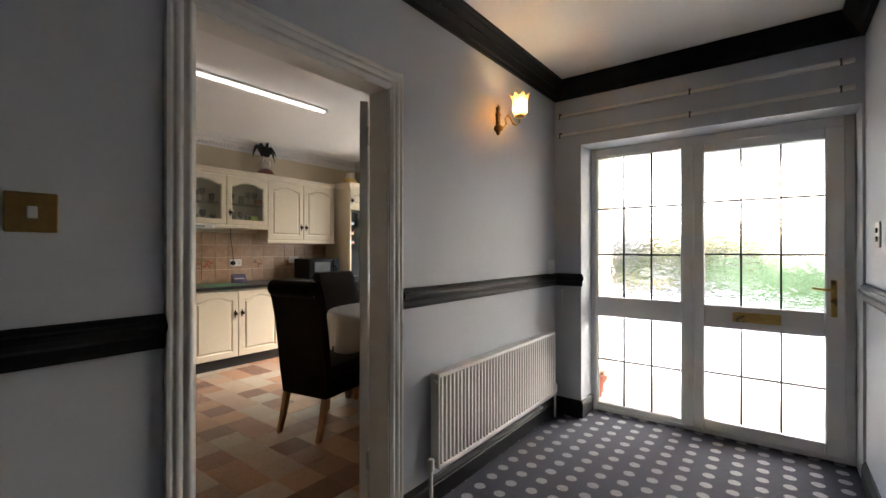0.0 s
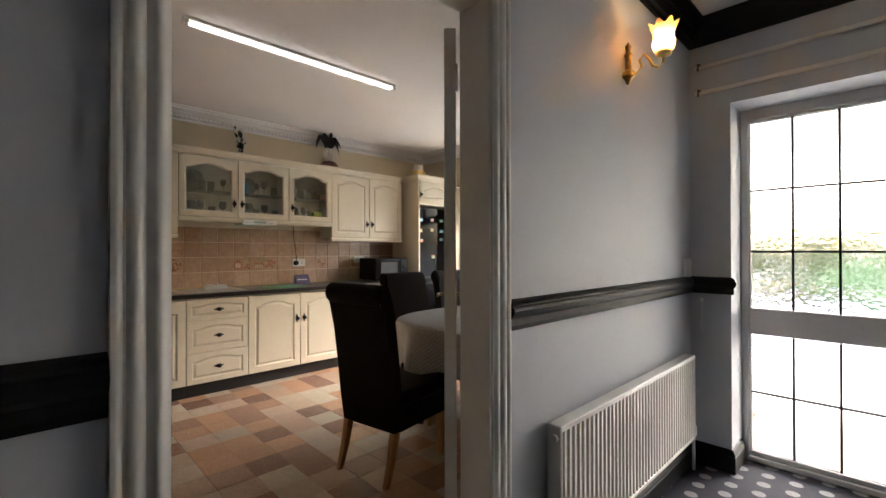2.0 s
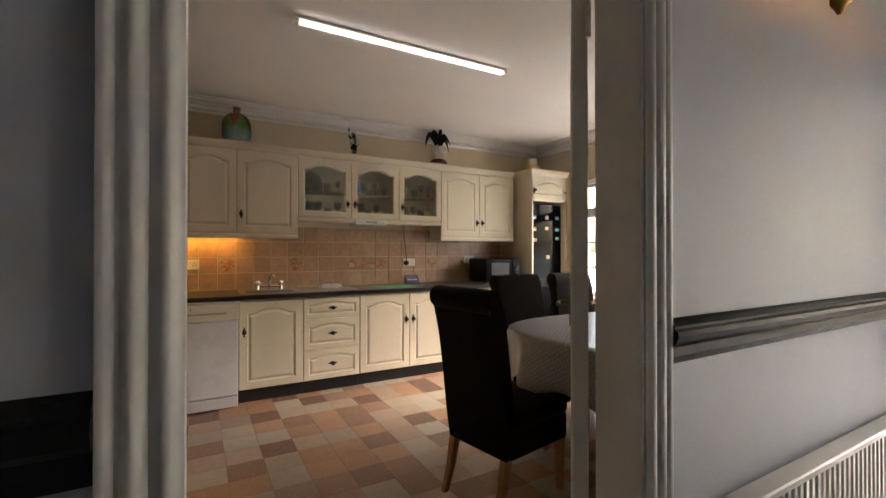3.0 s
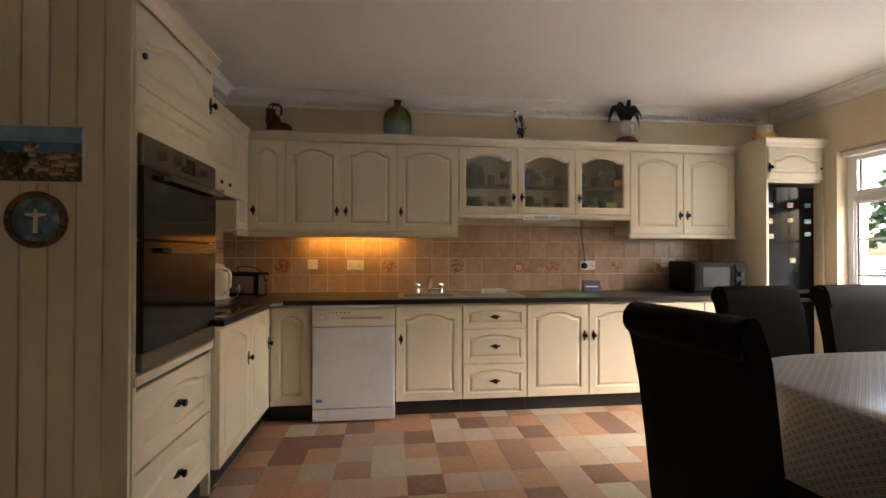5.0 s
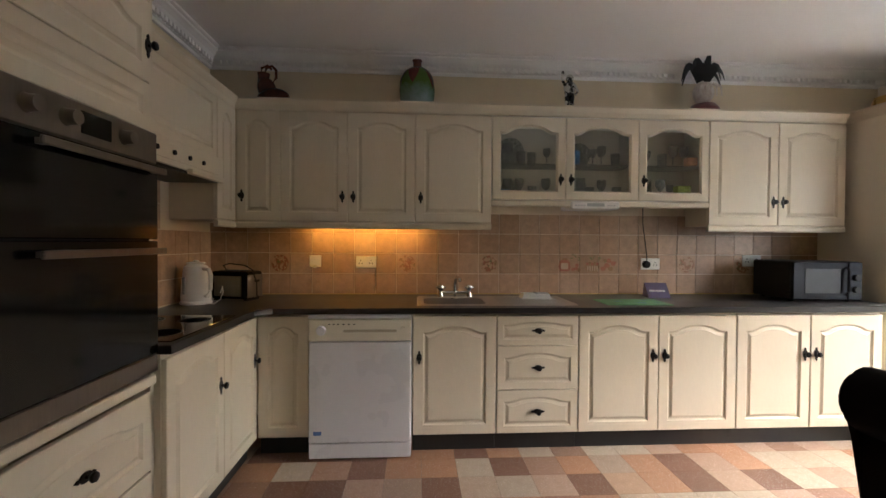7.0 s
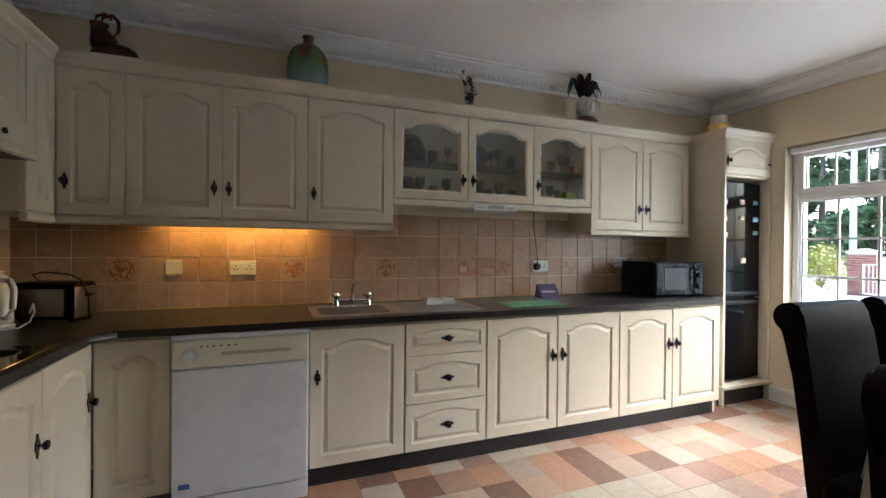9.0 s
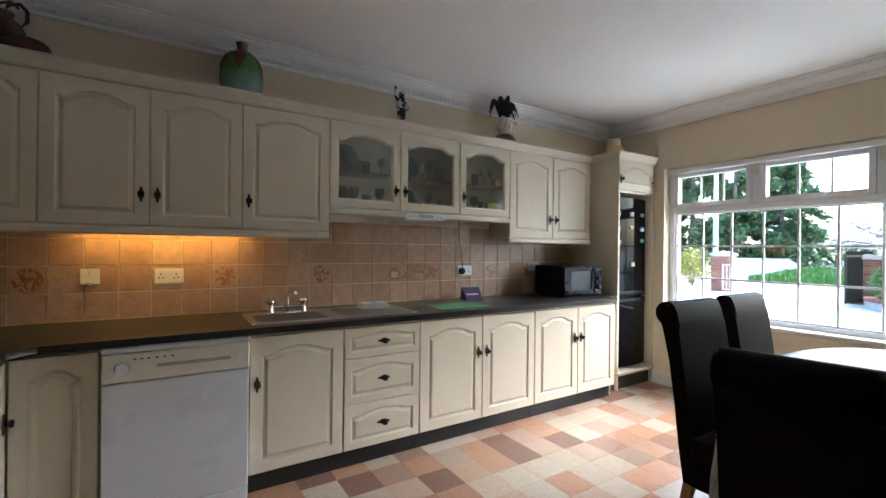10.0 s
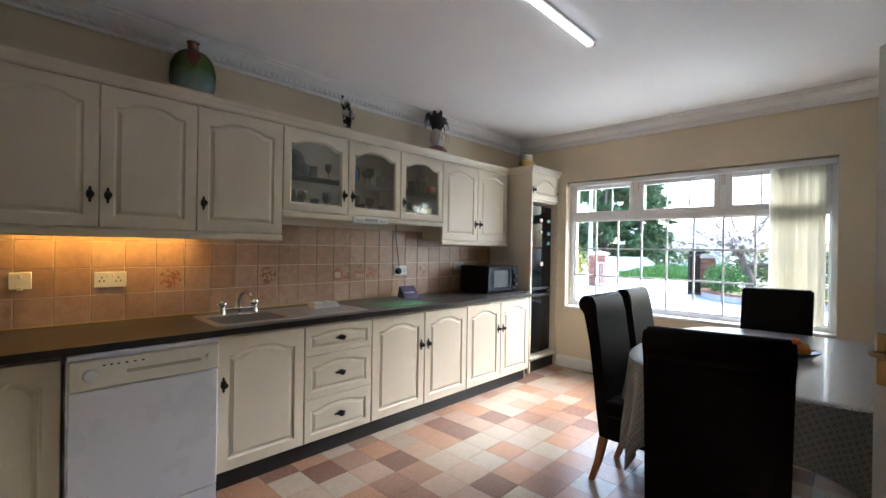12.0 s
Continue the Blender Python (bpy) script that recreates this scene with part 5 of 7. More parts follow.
for nm, y, z, c in (("blue_mug", 2.0, 1.809, (0.10, 0.28, 0.55)), ("green_packet", 2.78, GB + 0.019, (0.35, 0.42, 0.08)), ("blue_tin", 1.50, GB + 0.019, (0.16, 0.34, 0.5)), ("orange_tin", 2.84, 1.809, (0.5, 0.3, 0.2))):
    o = thing(nm, pose(-4.72, y, z), "small %s in the glazed cabinet" % nm.replace("_", " "), nm.split("_")[1])
    if "mug" in nm:
        part("cup", lathe([(0.03, 0), (0.034, 0.09), (0.03, 0.09), (0.027, 0.008), (0.001, 0.008)], 16), material(nm, c, 0.35, vary=0.3), o, smooth=True)
        part("ear", rod([(0.0, -0.03, 0.07), (0.0, -0.055, 0.06), (0.0, -0.055, 0.035), (0.0, -0.03, 0.025)], 0.006), bpy.data.materials[nm], o, smooth=True)
    else:
        w = 0.05 if "packet" in nm else 0.035
        part("box", box(-0.03, 0.03, -w, w, 0, 0.06 if "tin" in nm else 0.1, 0.004), material(nm, c, 0.4, vary=0.4, coarse=25), o)

# ornaments on top of the wall cabinets
OT = UT + 0.0665
jug = thing("pottery_jug", pose(-4.78, -0.10, OT, 0, 0, 75), "brown glazed pottery jug shaped like a boot", "jug")
GLAZE_BROWN = patchwork("brown_glaze", [(0.3, (0.05, 0.018, 0.012)), (0.6, (0.13, 0.045, 0.025)), (0.75, (0.2, 0.09, 0.05))], 14, 0.25)
bm = bmesh.new()
bmesh.ops.create_uvsphere(bm, u_segments=18, v_segments=10, radius=1.0, matrix=pose(0.015, 0, 0.06) @ Matrix.Diagonal((0.115, 0.07, 0.06, 1)))
bmesh.ops.create_uvsphere(bm, u_segments=16, v_segments=10, radius=1.0, matrix=pose(-0.035, 0, 0.12, 0, -20, 0) @ Matrix.Diagonal((0.062, 0.06, 0.085, 1)))
lathe([(0.04, 0.17), (0.036, 0.2), (0.042, 0.225), (0.036, 0.228), (0.03, 0.2)], 16, bm=bm, at=(-0.06, 0, 0))
part("body", bm, GLAZE_BROWN, jug, smooth=True)
part("handle", rod([(-0.06, 0, 0.21), (-0.04, 0.0, 0.262), (0.005, 0, 0.272), (0.035, 0, 0.24), (0.035, 0, 0.19), (0.0, 0, 0.15)], 0.009), GLAZE_BROWN, jug, smooth=True)
part("second_handle", rod([(-0.085, 0, 0.22), (-0.075, 0, 0.265), (-0.03, 0, 0.28), (0.0, 0, 0.25)], 0.007), GLAZE_BROWN, jug, smooth=True)

vase = thing("glazed_vase", pose(-4.79, 0.893, OT) @ Matrix.Diagonal((1.0, 1.0, 1.22, 1)), "squat green and brown drip-glazed vase", "vase")
GREEN_GLAZE = drip_glaze()
part("body", lathe([(0.07, 0.0), (0.095, 0.012), (0.118, 0.06), (0.124, 0.11), (0.116, 0.165), (0.095, 0.205), (0.06, 0.232), (0.034, 0.242)], 30), GREEN_GLAZE, vase, smooth=True)
part("neck", lathe([(0.036, 0.238), (0.03, 0.25), (0.029, 0.272), (0.036, 0.282), (0.026, 0.284), (0.022, 0.262), (0.001, 0.25)], 22), GLAZE_BROWN, vase, "brown glazed neck", smooth=True)
bm = bmesh.new()
for k in range(5):
    a = k * 2 * math.pi / 5 - 0.25
    hgt = 0.115 + 0.02 * ((k * 3) % 4) / 3
    prof = []
    for j in range(7):
        f = j / 6
        zz = 0.242 - hgt * f
        rr = float(np.interp(zz, [0.11, 0.165, 0.205, 0.232, 0.242], [0.1245, 0.117, 0.0965, 0.062, 0.036])) + 0.0015
        wd = 0.62 * (1 - f) ** 0.8 + 0.02
        prof.append((rr, zz, wd))
    cols = [[bm.verts.new(((r + 0.001) * math.cos(a + w * q / 3.6), (r + 0.001) * math.sin(a + w * q / 3.6), z)) for r, z, w in prof] for q in range(-3, 4)]
    for ca, cb in zip(cols, cols[1:]):
        for j in range(6):
            bm.faces.new((ca[j], cb[j], cb[j + 1], ca[j + 1]))
part("drip_glaze", bm, patchwork("maroon_drip", [(0.3, (0.07, 0.02, 0.015)), (0.6, (0.15, 0.045, 0.03)), (0.75, (0.12, 0.08, 0.03))], 16, 0.2), vase, "brown drips down its shoulder", smooth=True)


def figurine():
    """A small upright figure: plain moulded shape."""
    bm = bmesh.new()
    for x in (-0.014, 0.014):
        lathe([(0.016, 0.0), (0.012, 0.02), (0.014, 0.08), (0.016, 0.11)], 10, bm=bm, at=(x, 0, 0))
    lathe([(0.026, 0.10), (0.03, 0.13), (0.036, 0.165), (0.02, 0.185), (0.012, 0.19)], 12, bm=bm)
    bmesh.ops.create_uvsphere(bm, u_segments=12, v_segments=8, radius=0.022, matrix=pose(0.0, 0, 0.208))
    rod([(-0.03, 0, 0.17), (-0.05, -0.01, 0.2), (-0.045, -0.01, 0.245)], 0.008, 6, bm=bm)
    rod([(0.03, 0, 0.17), (0.045, -0.01, 0.13), (0.03, -0.02, 0.11)], 0.008, 6, bm=bm)
    return bm


fig = part("figurine", figurine(), patchwork("black_white_porcelain", [(0.44, (0.012, 0.012, 0.012)), (0.50, (0.02, 0.02, 0.02)), (0.52, (0.62, 0.6, 0.56)), (0.7, (0.7, 0.68, 0.64))], 15, 0.25), None, "small black and white porcelain figurine", True, m=pose(-4.78, 1.977, OT, 0, 0, 90) @ Matrix.Scale(1.2, 4), category="figurine")

mask = thing("feathered_ornament", pose(-4.78, 2.967, OT, 0, 0, 90) @ Matrix.Scale(1.3, 4), "dark feathered ornament on a round red-brown base", "ornament")
part("base", lathe([(0.05, 0), (0.078, 0.012), (0.08, 0.04), (0.06, 0.066), (0.03, 0.075), (0.001, 0.076)], 22), patchwork("maroon_glaze", [(0.35, (0.10, 0.025, 0.025)), (0.65, (0.2, 0.06, 0.05))], 14, 0.35), mask, smooth=True)
bm = bmesh.new()
bmesh.ops.create_uvsphere(bm, u_segments=18, v_segments=12, radius=1.0, matrix=pose(0.0, 0, 0.135) @ Matrix.Diagonal((0.055, 0.05, 0.066, 1)))
bmesh.ops.create_uvsphere(bm, u_segments=8, v_segments=6, radius=0.012, matrix=pose(0.0, -0.05, 0.13))
part("head_shape", bm, patchwork("pale_ceramic", [(0.35, (0.50, 0.42, 0.36)), (0.6, (0.70, 0.65, 0.60))], 24, 0.5), mask, smooth=True)
FEATHER = material("black_feather", (0.012, 0.012, 0.016), 0.5, vary=0.5, coarse=30, fine=150)
rng = random.Random(5)
for k in range(15):
    a = -1.0 + 2.0 * k / 14
    yy = 0.03 * math.sin(k * 2.4)
    reach, lift = 0.135 * (0.7 + 0.5 * rng.random()), 0.13 + 0.06 * rng.random()
    line = []
    for j in range(10):
        f = j / 9
        line.append(Vector((a * reach * f ** 0.8, yy - 0.02 * f, 0.165 + lift * math.sin(f * (1.7 + 0.9 * abs(a))) * (1 - 0.25 * abs(a)) - 0.07 * abs(a) * f * f)))
    bm = bmesh.new()
    prev = None
    for j, q in enumerate(line):
        f = j / 9
        tang = (line[min(j + 1, 9)] - line[max(j - 1, 0)]).normalized()
        side = Vector((-tang.z, 0.25, tang.x)).normalized()
        w = 0.014 * math.sin(math.pi * (0.1 + 0.86 * f)) + 0.001
        pair = (bm.verts.new(q + side * w), bm.verts.new(q - side * w))
        if prev:
            bm.faces.new((prev[0], prev[1], pair[1], pair[0]))
        prev = pair
    bmesh.ops.solidify(bm, geom=bm.faces[:], thickness=0.003)
    part("feather", bm, FEATHER, mask)
for k in range(5):
    a = radians(-50 + 25 * k)
    part("pale_feather", rod([(math.sin(a) * 0.04, -0.05, 0.17), (math.sin(a) * 0.075, -0.062, 0.15), (math.sin(a) * 0.085, -0.06, 0.10)], 0.008, 6, taper=0.003), bpy.data.materials["pale_ceramic"], mask, smooth=True)

pot = thing("gold_pot", pose(-4.54, 4.14, 2.197), "small gold pot with a pale candle on the housing", "pot")
part("bowl", lathe([(0.05, 0), (0.085, 0.012), (0.095, 0.045), (0.085, 0.08), (0.07, 0.086), (0.066, 0.07), (0.001, 0.06)], 22), BRASS, pot, smooth=True)
part("candle", lathe([(0.062, 0.06), (0.062, 0.15), (0.055, 0.155), (0.001, 0.153)], 20), material("wax", (0.62, 0.55, 0.45), 0.5), pot, smooth=True)
pot2 = thing("gold_pot", pose(-2.92, -0.30, UT + 0.079), "small gold pot on the oven housing", "pot")
part("bowl", lathe([(0.05, 0), (0.085, 0.012), (0.095, 0.045), (0.085, 0.08), (0.07, 0.086), (0.066, 0.07), (0.001, 0.06)], 22), BRASS, pot2, smooth=True)

# pictures on the boarded side of the oven housing
PX = -2.689
pic = thing("landscape_print", pose(PX, -0.36, 1.55, 0, 0, 90) @ Matrix.Diagonal((1, 1, 0.91, 1)), "unframed print of a red-roofed seaside village", "picture")
part("board", box(-0.15, 0.15, -0.016, 0.0, -0.105, 0.105, 0.002), WHITE_PLASTIC, pic)
part("sky_print", box(-0.148, 0.148, -0.0172, -0.0155, 0.045, 0.103), patchwork("print_sky", [(0.3, (0.10, 0.24, 0.40)), (0.7, (0.26, 0.42, 0.54))], 12, 0.4), pic)
part("sea_print", box(-0.148, 0.148, -0.0172, -0.0155, 0.005, 0.0445), patchwork("print_sea", [(0.3, (0.02, 0.08, 0.20)), (0.7, (0.06, 0.18, 0.32))], 30, 0.4), pic)
part("town_print", box(-0.148, 0.148, -0.0172, -0.0155, -0.103, 0.0045), patchwork("print_town", [(0.35, (0.02, 0.04, 0.015)), (0.5, (0.06, 0.08, 0.03)), (0.58, (0.30, 0.11, 0.05)), (0.68, (0.40, 0.36, 0.30))], 60, 0.4), pic)
rng = random.Random(14)
PRINT_ROOF = patchwork("print_roof", [(0.3, (0.30, 0.08, 0.03)), (0.7, (0.44, 0.19, 0.09))], 60, 0.4)
PRINT_HOUSE = patchwork("print_house", [(0.3, (0.34, 0.29, 0.22)), (0.7, (0.52, 0.49, 0.44))], 60, 0.4)
PRINT_TREE = patchwork("print_tree", [(0.3, (0.010, 0.03, 0.012)), (0.7, (0.03, 0.06, 0.02))], 60, 0.4)
for k in range(16):
    x, z, w = rng.uniform(-0.03, 0.12), rng.uniform(-0.09, 0.03), rng.uniform(0.010, 0.022)
    part("house_print", box(x - w, x + w, -0.0178 - 0.00005 * k, -0.0165, z - 0.008, z + 0.004), PRINT_HOUSE, pic)
    part("roof_print", extruded([(x - w * 1.15, z + 0.004), (x + w * 1.15, z + 0.004), (x + w * 0.6, z + 0.014), (x - w * 0.7, z + 0.014)], -0.0179 - 0.00005 * k, -0.0165), PRINT_ROOF, pic)
for k in range(9):
    x, z, r = rng.uniform(-0.13, 0.02), rng.uniform(-0.08, 0.04), rng.uniform(0.008, 0.02)
    pts = [(x + r * (1 + 0.3 * math.sin(4 * a + k)) * math.cos(a), z + 1.3 * r * math.sin(a)) for a in (2 * math.pi * q / 11 for q in range(11))]
    part("tree_print", extruded(pts, -0.0190 - 0.00005 * k, -0.0165), PRINT_TREE, pic)
plate = thing("souvenir_plate", pose(PX, -0.36, 1.326, 0, 0, 90) @ Matrix.Scale(0.92, 4), "round carved souvenir plate with a painted bay", "plate")
part("rim", lathe([(0.104, 0.0), (0.106, -0.012), (0.098, -0.02), (0.084, -0.014), (0.082, -0.008)], 36, axis="y"), patchwork("carved_rim", [(0.4, (0.04, 0.02, 0.012)), (0.55, (0.20, 0.09, 0.03)), (0.65, (0.10, 0.10, 0.05))], 45, 0.45), plate, smooth=True)
part("painting", lathe([(0.082, -0.008), (0.001, -0.009)], 30, axis="y"), patchwork("plate_painting", [(0.35, (0.03, 0.07, 0.07)), (0.52, (0.07, 0.17, 0.26)), (0.66, (0.22, 0.34, 0.40))], 22, 0.3), plate)
part("pale_monument", extruded([(-0.008, -0.05), (0.008, -0.05), (0.007, 0.01), (0.035, 0.016), (0.035, 0.024), (0.006, 0.024), (0.004, 0.04), (-0.004, 0.04), (-0.006, 0.024), (-0.035, 0.024), (-0.035, 0.016), (-0.007, 0.01)], -0.0115, -0.0085), WHITE_PLASTIC, plate)
part("hook", rod([(0.0, -0.004, 0.104), (0.0, -0.008, 0.125), (0.0, 0.0, 0.13)], 0.003, 6), BRASS, plate)


# ---------- table and chairs ----------
def dining_chair():
    c = thing("dining_chair", pose(0, 0, 0), "dark brown leather scroll-back dining chair with oak legs", "chair", "chairs round the table")
    w = 0.208
    rear = [(0.07, 0.27), (0.055, 0.42), (0.035, 0.60), (0.008, 0.80), (-0.012, 0.95)]
    cx, cz, r = -0.012, 1.012, 0.054
    scroll = [(cx + r * math.cos(radians(a)), cz + r * math.sin(radians(a))) for a in range(235, 40, -20)]
    frontp = [(0.037, 1.02), (0.05, 0.95), (0.072, 0.80), (0.098, 0.60), (0.112, 0.46), (0.12, 0.27)]
    bm = extruded(rear + scroll + frontp, -w, w, plane="yz")
    bmesh.ops.bevel(bm, geom=[e for e in bm.edges if abs(e.verts[0].co.x - e.verts[1].co.x) < 1e-6], offset=0.012, segments=2, affect="EDGES")
    part("backrest", bm, LEATHER, c, smooth=True)
    bm = box(-w, w, 0.10, 0.52, 0.27, 0.40, 0.012, seg=2)
    part("seat_apron", bm, LEATHER, c, smooth=True)
    bm = box(-w - 0.004, w + 0.004, 0.095, 0.53, 0.40, 0.48, 0.028, seg=4)
    part("seat", bm, LEATHER, c, smooth=True)
    for s in (-1, 1):
        for y, dy in ((0.09, -0.07), (0.495, 0.005)):
            bm = bmesh.new()
            secs = [(0.0, 1.0, 0.015), (0.12, 0.45, 0.018), (0.272, 0.0, 0.022)]
            rings = []
            for z, f, h in secs:
                x, yy = s * (w - 0.03), y + dy * f
                rings.append([bm.verts.new((x + a * h, yy + b * h, z)) for a, b in ((-1, -1), (1, -1), (1, 1), (-1, 1))])
            for a, b in zip(rings, rings[1:]):
                for k in range(4):
                    bm.faces.new((a[k], a[(k + 1) % 4], b[(k + 1) % 4], b[k]))
            bm.faces.new(rings[0])
            bm.faces.new(rings[-1])
            bmesh.ops.bevel(bm, geom=bm.edges[:], offset=0.003, segments=1, affect="EDGES")
            part("leg", bm, OAK, c)
    return c


chair = dining_chair()
chair.matrix_world = pose(-2.225, 1.70, 0, 0, 0, 10) @ Matrix.Diagonal((1, 1, 0.99, 1))
copy_thing(chair, pose(-3.0, 2.64, 0, 0, 0, -90))
copy_thing(chair, pose(-3.03, 3.22, 0, 0, 0, -88))
copy_thing(chair, pose(-2.32, 4.06, 0, 0, 0, 180))

TX, TY, TA, TB, TZ = -2.20, 3.07, 0.65, 0.87, 0.755


def oval(k, n, a, b, e=3.2):
    t = 2 * math.pi * k / n
    c, s = math.cos(t), math.sin(t)
    return a * math.copysign(abs(c) ** (2 / e), c), b * math.copysign(abs(s) ** (2 / e), s)


table = thing("dining_table", pose(TX, TY, 0), "dark wooden oval dining table under a printed cloth", "table")
part("tabletop", extruded([oval(k, 48, TA - 0.01, TB - 0.01) for k in range(48)], TZ - 0.035, TZ - 0.003, plane="xy"), DARK_WOOD, table)
part("apron", box(-0.40, 0.40, -0.64, 0.64, TZ - 0.12, TZ - 0.036), DARK_WOOD, table)
for sx in (-1, 1):
    for sy in (-1, 1):
        part("leg", lathe([(0.026, 0), (0.03, 0.05), (0.024, 0.1), (0.034, 0.3), (0.042, 0.5), (0.032, 0.54), (0.045, 0.58), (0.045, TZ - 0.036)], 14, at=(sx * 0.38, sy * 0.62, 0)), DARK_WOOD, table, smooth=True)


def tablecloth():
    n = 160
    bm = bmesh.new()
    levels = [(0.0, 0.0), (0.35, 0.0), (0.7, 0.0), (0.93, 0.0), (0.985, 0.0), (1.0, -0.006), (1.008, -0.02), (1.012, -0.07), (1.02, -0.14), (1.03, -0.2), (1.035, -0.245)]
    rings = []
    for f, dz in levels:
        ring = []
        for k in range(n):
            x, y = oval(k, n, TA, TB)
            t = 2 * math.pi * k / n
            corner = abs(math.sin(2 * t)) ** 3
            if f <= 1.0:
                q = (x * f, y * f, dz)
            else:
                deep = min(1.0, -dz / 0.2)
                fold = (0.032 * math.sin(11 * t + 0.7) + 0.016 * math.sin(23 * t + 1.9)) * deep
                swell = 1 + (f - 1) + fold + 0.05 * corner * deep * math.sin(17 * t)
                hang = dz * (1 + 0.95 * corner + 0.06 * math.sin(5 * t + 1) + 0.3 * max(0.0, math.sin(11 * t + 0.7)) ** 3)
                q = (x * swell, y * swell, hang)
            ring.append(bm.verts.new(q))
        rings.append(ring)
    for a, b in zip(rings[1:], rings[2:]):
        for k in range(n):
            bm.faces.new((a[k], a[(k + 1) % n], b[(k + 1) % n], b[k]))
    mid = bm.verts.new((0, 0, 0))
    for v in rings[0]:
        bm.verts.remove(v)
    for k in range(n):
        bm.faces.new((mid, rings[1][k], rings[1][(k + 1) % n]))
    uv = bm.loops.layers.uv.new("cloth")
    for f in bm.faces:
        for lp in f.loops:
            x, y, z = lp.vert.co
            k = 1 - z / max(0.2, math.hypot(x, y))
            lp[uv].uv = (x * k, y * k)
    return bm


part("tablecloth", tablecloth(), OILCLOTH, None, "grey printed oilcloth hanging over the dining table", True, m=pose(TX, TY, TZ), category="tablecloth")

bowl = thing("fruit_bowl", pose(-2.13, 3.07, TZ) @ Matrix.Scale(0.76, 4), "dark shallow bowl of fruit on the table", "bowl")
part("dish", lathe([(0.05, 0.001), (0.06, 0.004), (0.11, 0.025), (0.145, 0.05), (0.14, 0.052), (0.1, 0.03), (0.001, 0.012)], 26), material("dark_bowl", (0.02, 0.017, 0.015), 0.3), bowl, smooth=True)


def fruit(nm, x, y, z, r, c, sq=(1, 1, 0.92)):
    bm = bmesh.new()
    bmesh.ops.create_uvsphere(bm, u_segments=16, v_segments=10, radius=r)
    for v in bm.verts:
        d = math.hypot(v.co.x, v.co.y)
        v.co.z -= 0.12 * r * math.exp(-(d / (0.3 * r)) ** 2) * (1 if v.co.z > 0 else -1)
        v.co = Vector((v.co.x * sq[0], v.co.y * sq[1], v.co.z * sq[2]))
    if nm + "_skin" not in bpy.data.materials:
        material(nm + "_skin", c, 0.38, vary=0.25, coarse=18, fine=120, bump=0.15)
    me = mesh_of(bm, bpy.data.materials[nm + "_skin"], True, nm)
    return part(nm, me, None, None, "ripe %s in the dark bowl" % nm, category="fruit", m=pose(-2.13 + 0.76 * x, 3.07 + 0.76 * y, TZ + 0.76 * z) @ Matrix.Scale(0.76, 4))


fruit("orange", 0.05, -0.04, 0.065, 0.042, (0.75, 0.22, 0.02))
fruit("orange", -0.03, -0.06, 0.064, 0.041, (0.75, 0.22, 0.02))
fruit("apple", 0.04, 0.05, 0.066, 0.04, (0.30, 0.36, 0.05))
fruit("apple", -0.05, 0.03, 0.066, 0.04, (0.30, 0.36, 0.05))
fruit("lemon", -0.085, -0.02, 0.07, 0.03, (0.75, 0.50, 0.05), (1.35, 1, 1))
fruit("mandarin", 0.0, 0.0, 0.105, 0.038, (0.72, 0.16, 0.02))


# ---------- hall things ----------
RY0, RY1, RZ0, RZ1 = 1.662, 3.075, 0.185, 0.652
hr = thing("hall_radiator", pose(HX, 0, 0), "white ribbed panel radiator on the hall wall", "radiator")
count = int((RY1 - RY0) / 0.0333)
bm = bmesh.new()
sect = []
for k in range(count):
    y = RY0 + 0.012 + k * (RY1 - RY0 - 0.024) / count
    st = (RY1 - RY0 - 0.024) / count
    sect += [(y, 0.046), (y + st * 0.28, 0.046), (y + st * 0.42, 0.064), (y + st * 0.86, 0.064)]
sect += [(RY1 - 0.012, 0.046), (RY1 - 0.012, 0.035), (RY0 + 0.012, 0.035)]
extruded([(x, y) for y, x in sect], RZ0 + 0.02, RZ1 - 0.02, bm=bm, plane="xy")
part("ribbed_panel", bm, WHITE_PAINT, hr)
part("top_grille", box(0.012, 0.066, RY0, RY1, RZ1 - 0.022, RZ1, 0.004), WHITE_PAINT, hr)
part("bottom_edge", box(0.03, 0.064, RY0 + 0.005, RY1 - 0.005, RZ0, RZ0 + 0.021, 0.004), WHITE_PAINT, hr)
for y in (RY0, RY1):
    s = 1 if y == RY0 else -1
    part("side_cover", box(0.012, 0.066, min(y, y + s * 0.012), max(y, y + s * 0.012), RZ0 + 0.01, RZ1 - 0.001, 0.003), WHITE_PAINT, hr)
    part("pipe", rod([(0.045, y - s * 0.035, 0.0), (0.045, y - s * 0.035, RZ0 + 0.03)], 0.0085), WHITE_PAINT, hr, smooth=True)
    vv = part("valve", lathe([(0.012, 0.0), (0.017, 0.01), (0.017, 0.05), (0.012, 0.06), (0.001, 0.06)], 14, at=(0.045, y - s * 0.035, RZ0 + 0.005)), WHITE_PLASTIC, hr, smooth=True)
    part("tail", rod([(0.045, y - s * 0.035, RZ0 + 0.03), (0.045, y + s * 0.004, RZ0 + 0.03)], 0.008), CHROME, hr, smooth=True)
part("vent_nut", lathe([(0.012, -0.012), (0.012, 0.0)], 10, axis="y", at=(0.045, RY0, RZ1 - 0.04)), WHITE_PAINT, hr)
for y in (RY0 + 0.25, RY1 - 0.25):
    part("bracket", box(0.0005, 0.036, y - 0.015, y + 0.015, RZ0 + 0.05, RZ1 - 0.05), WHITE_PAINT, hr)

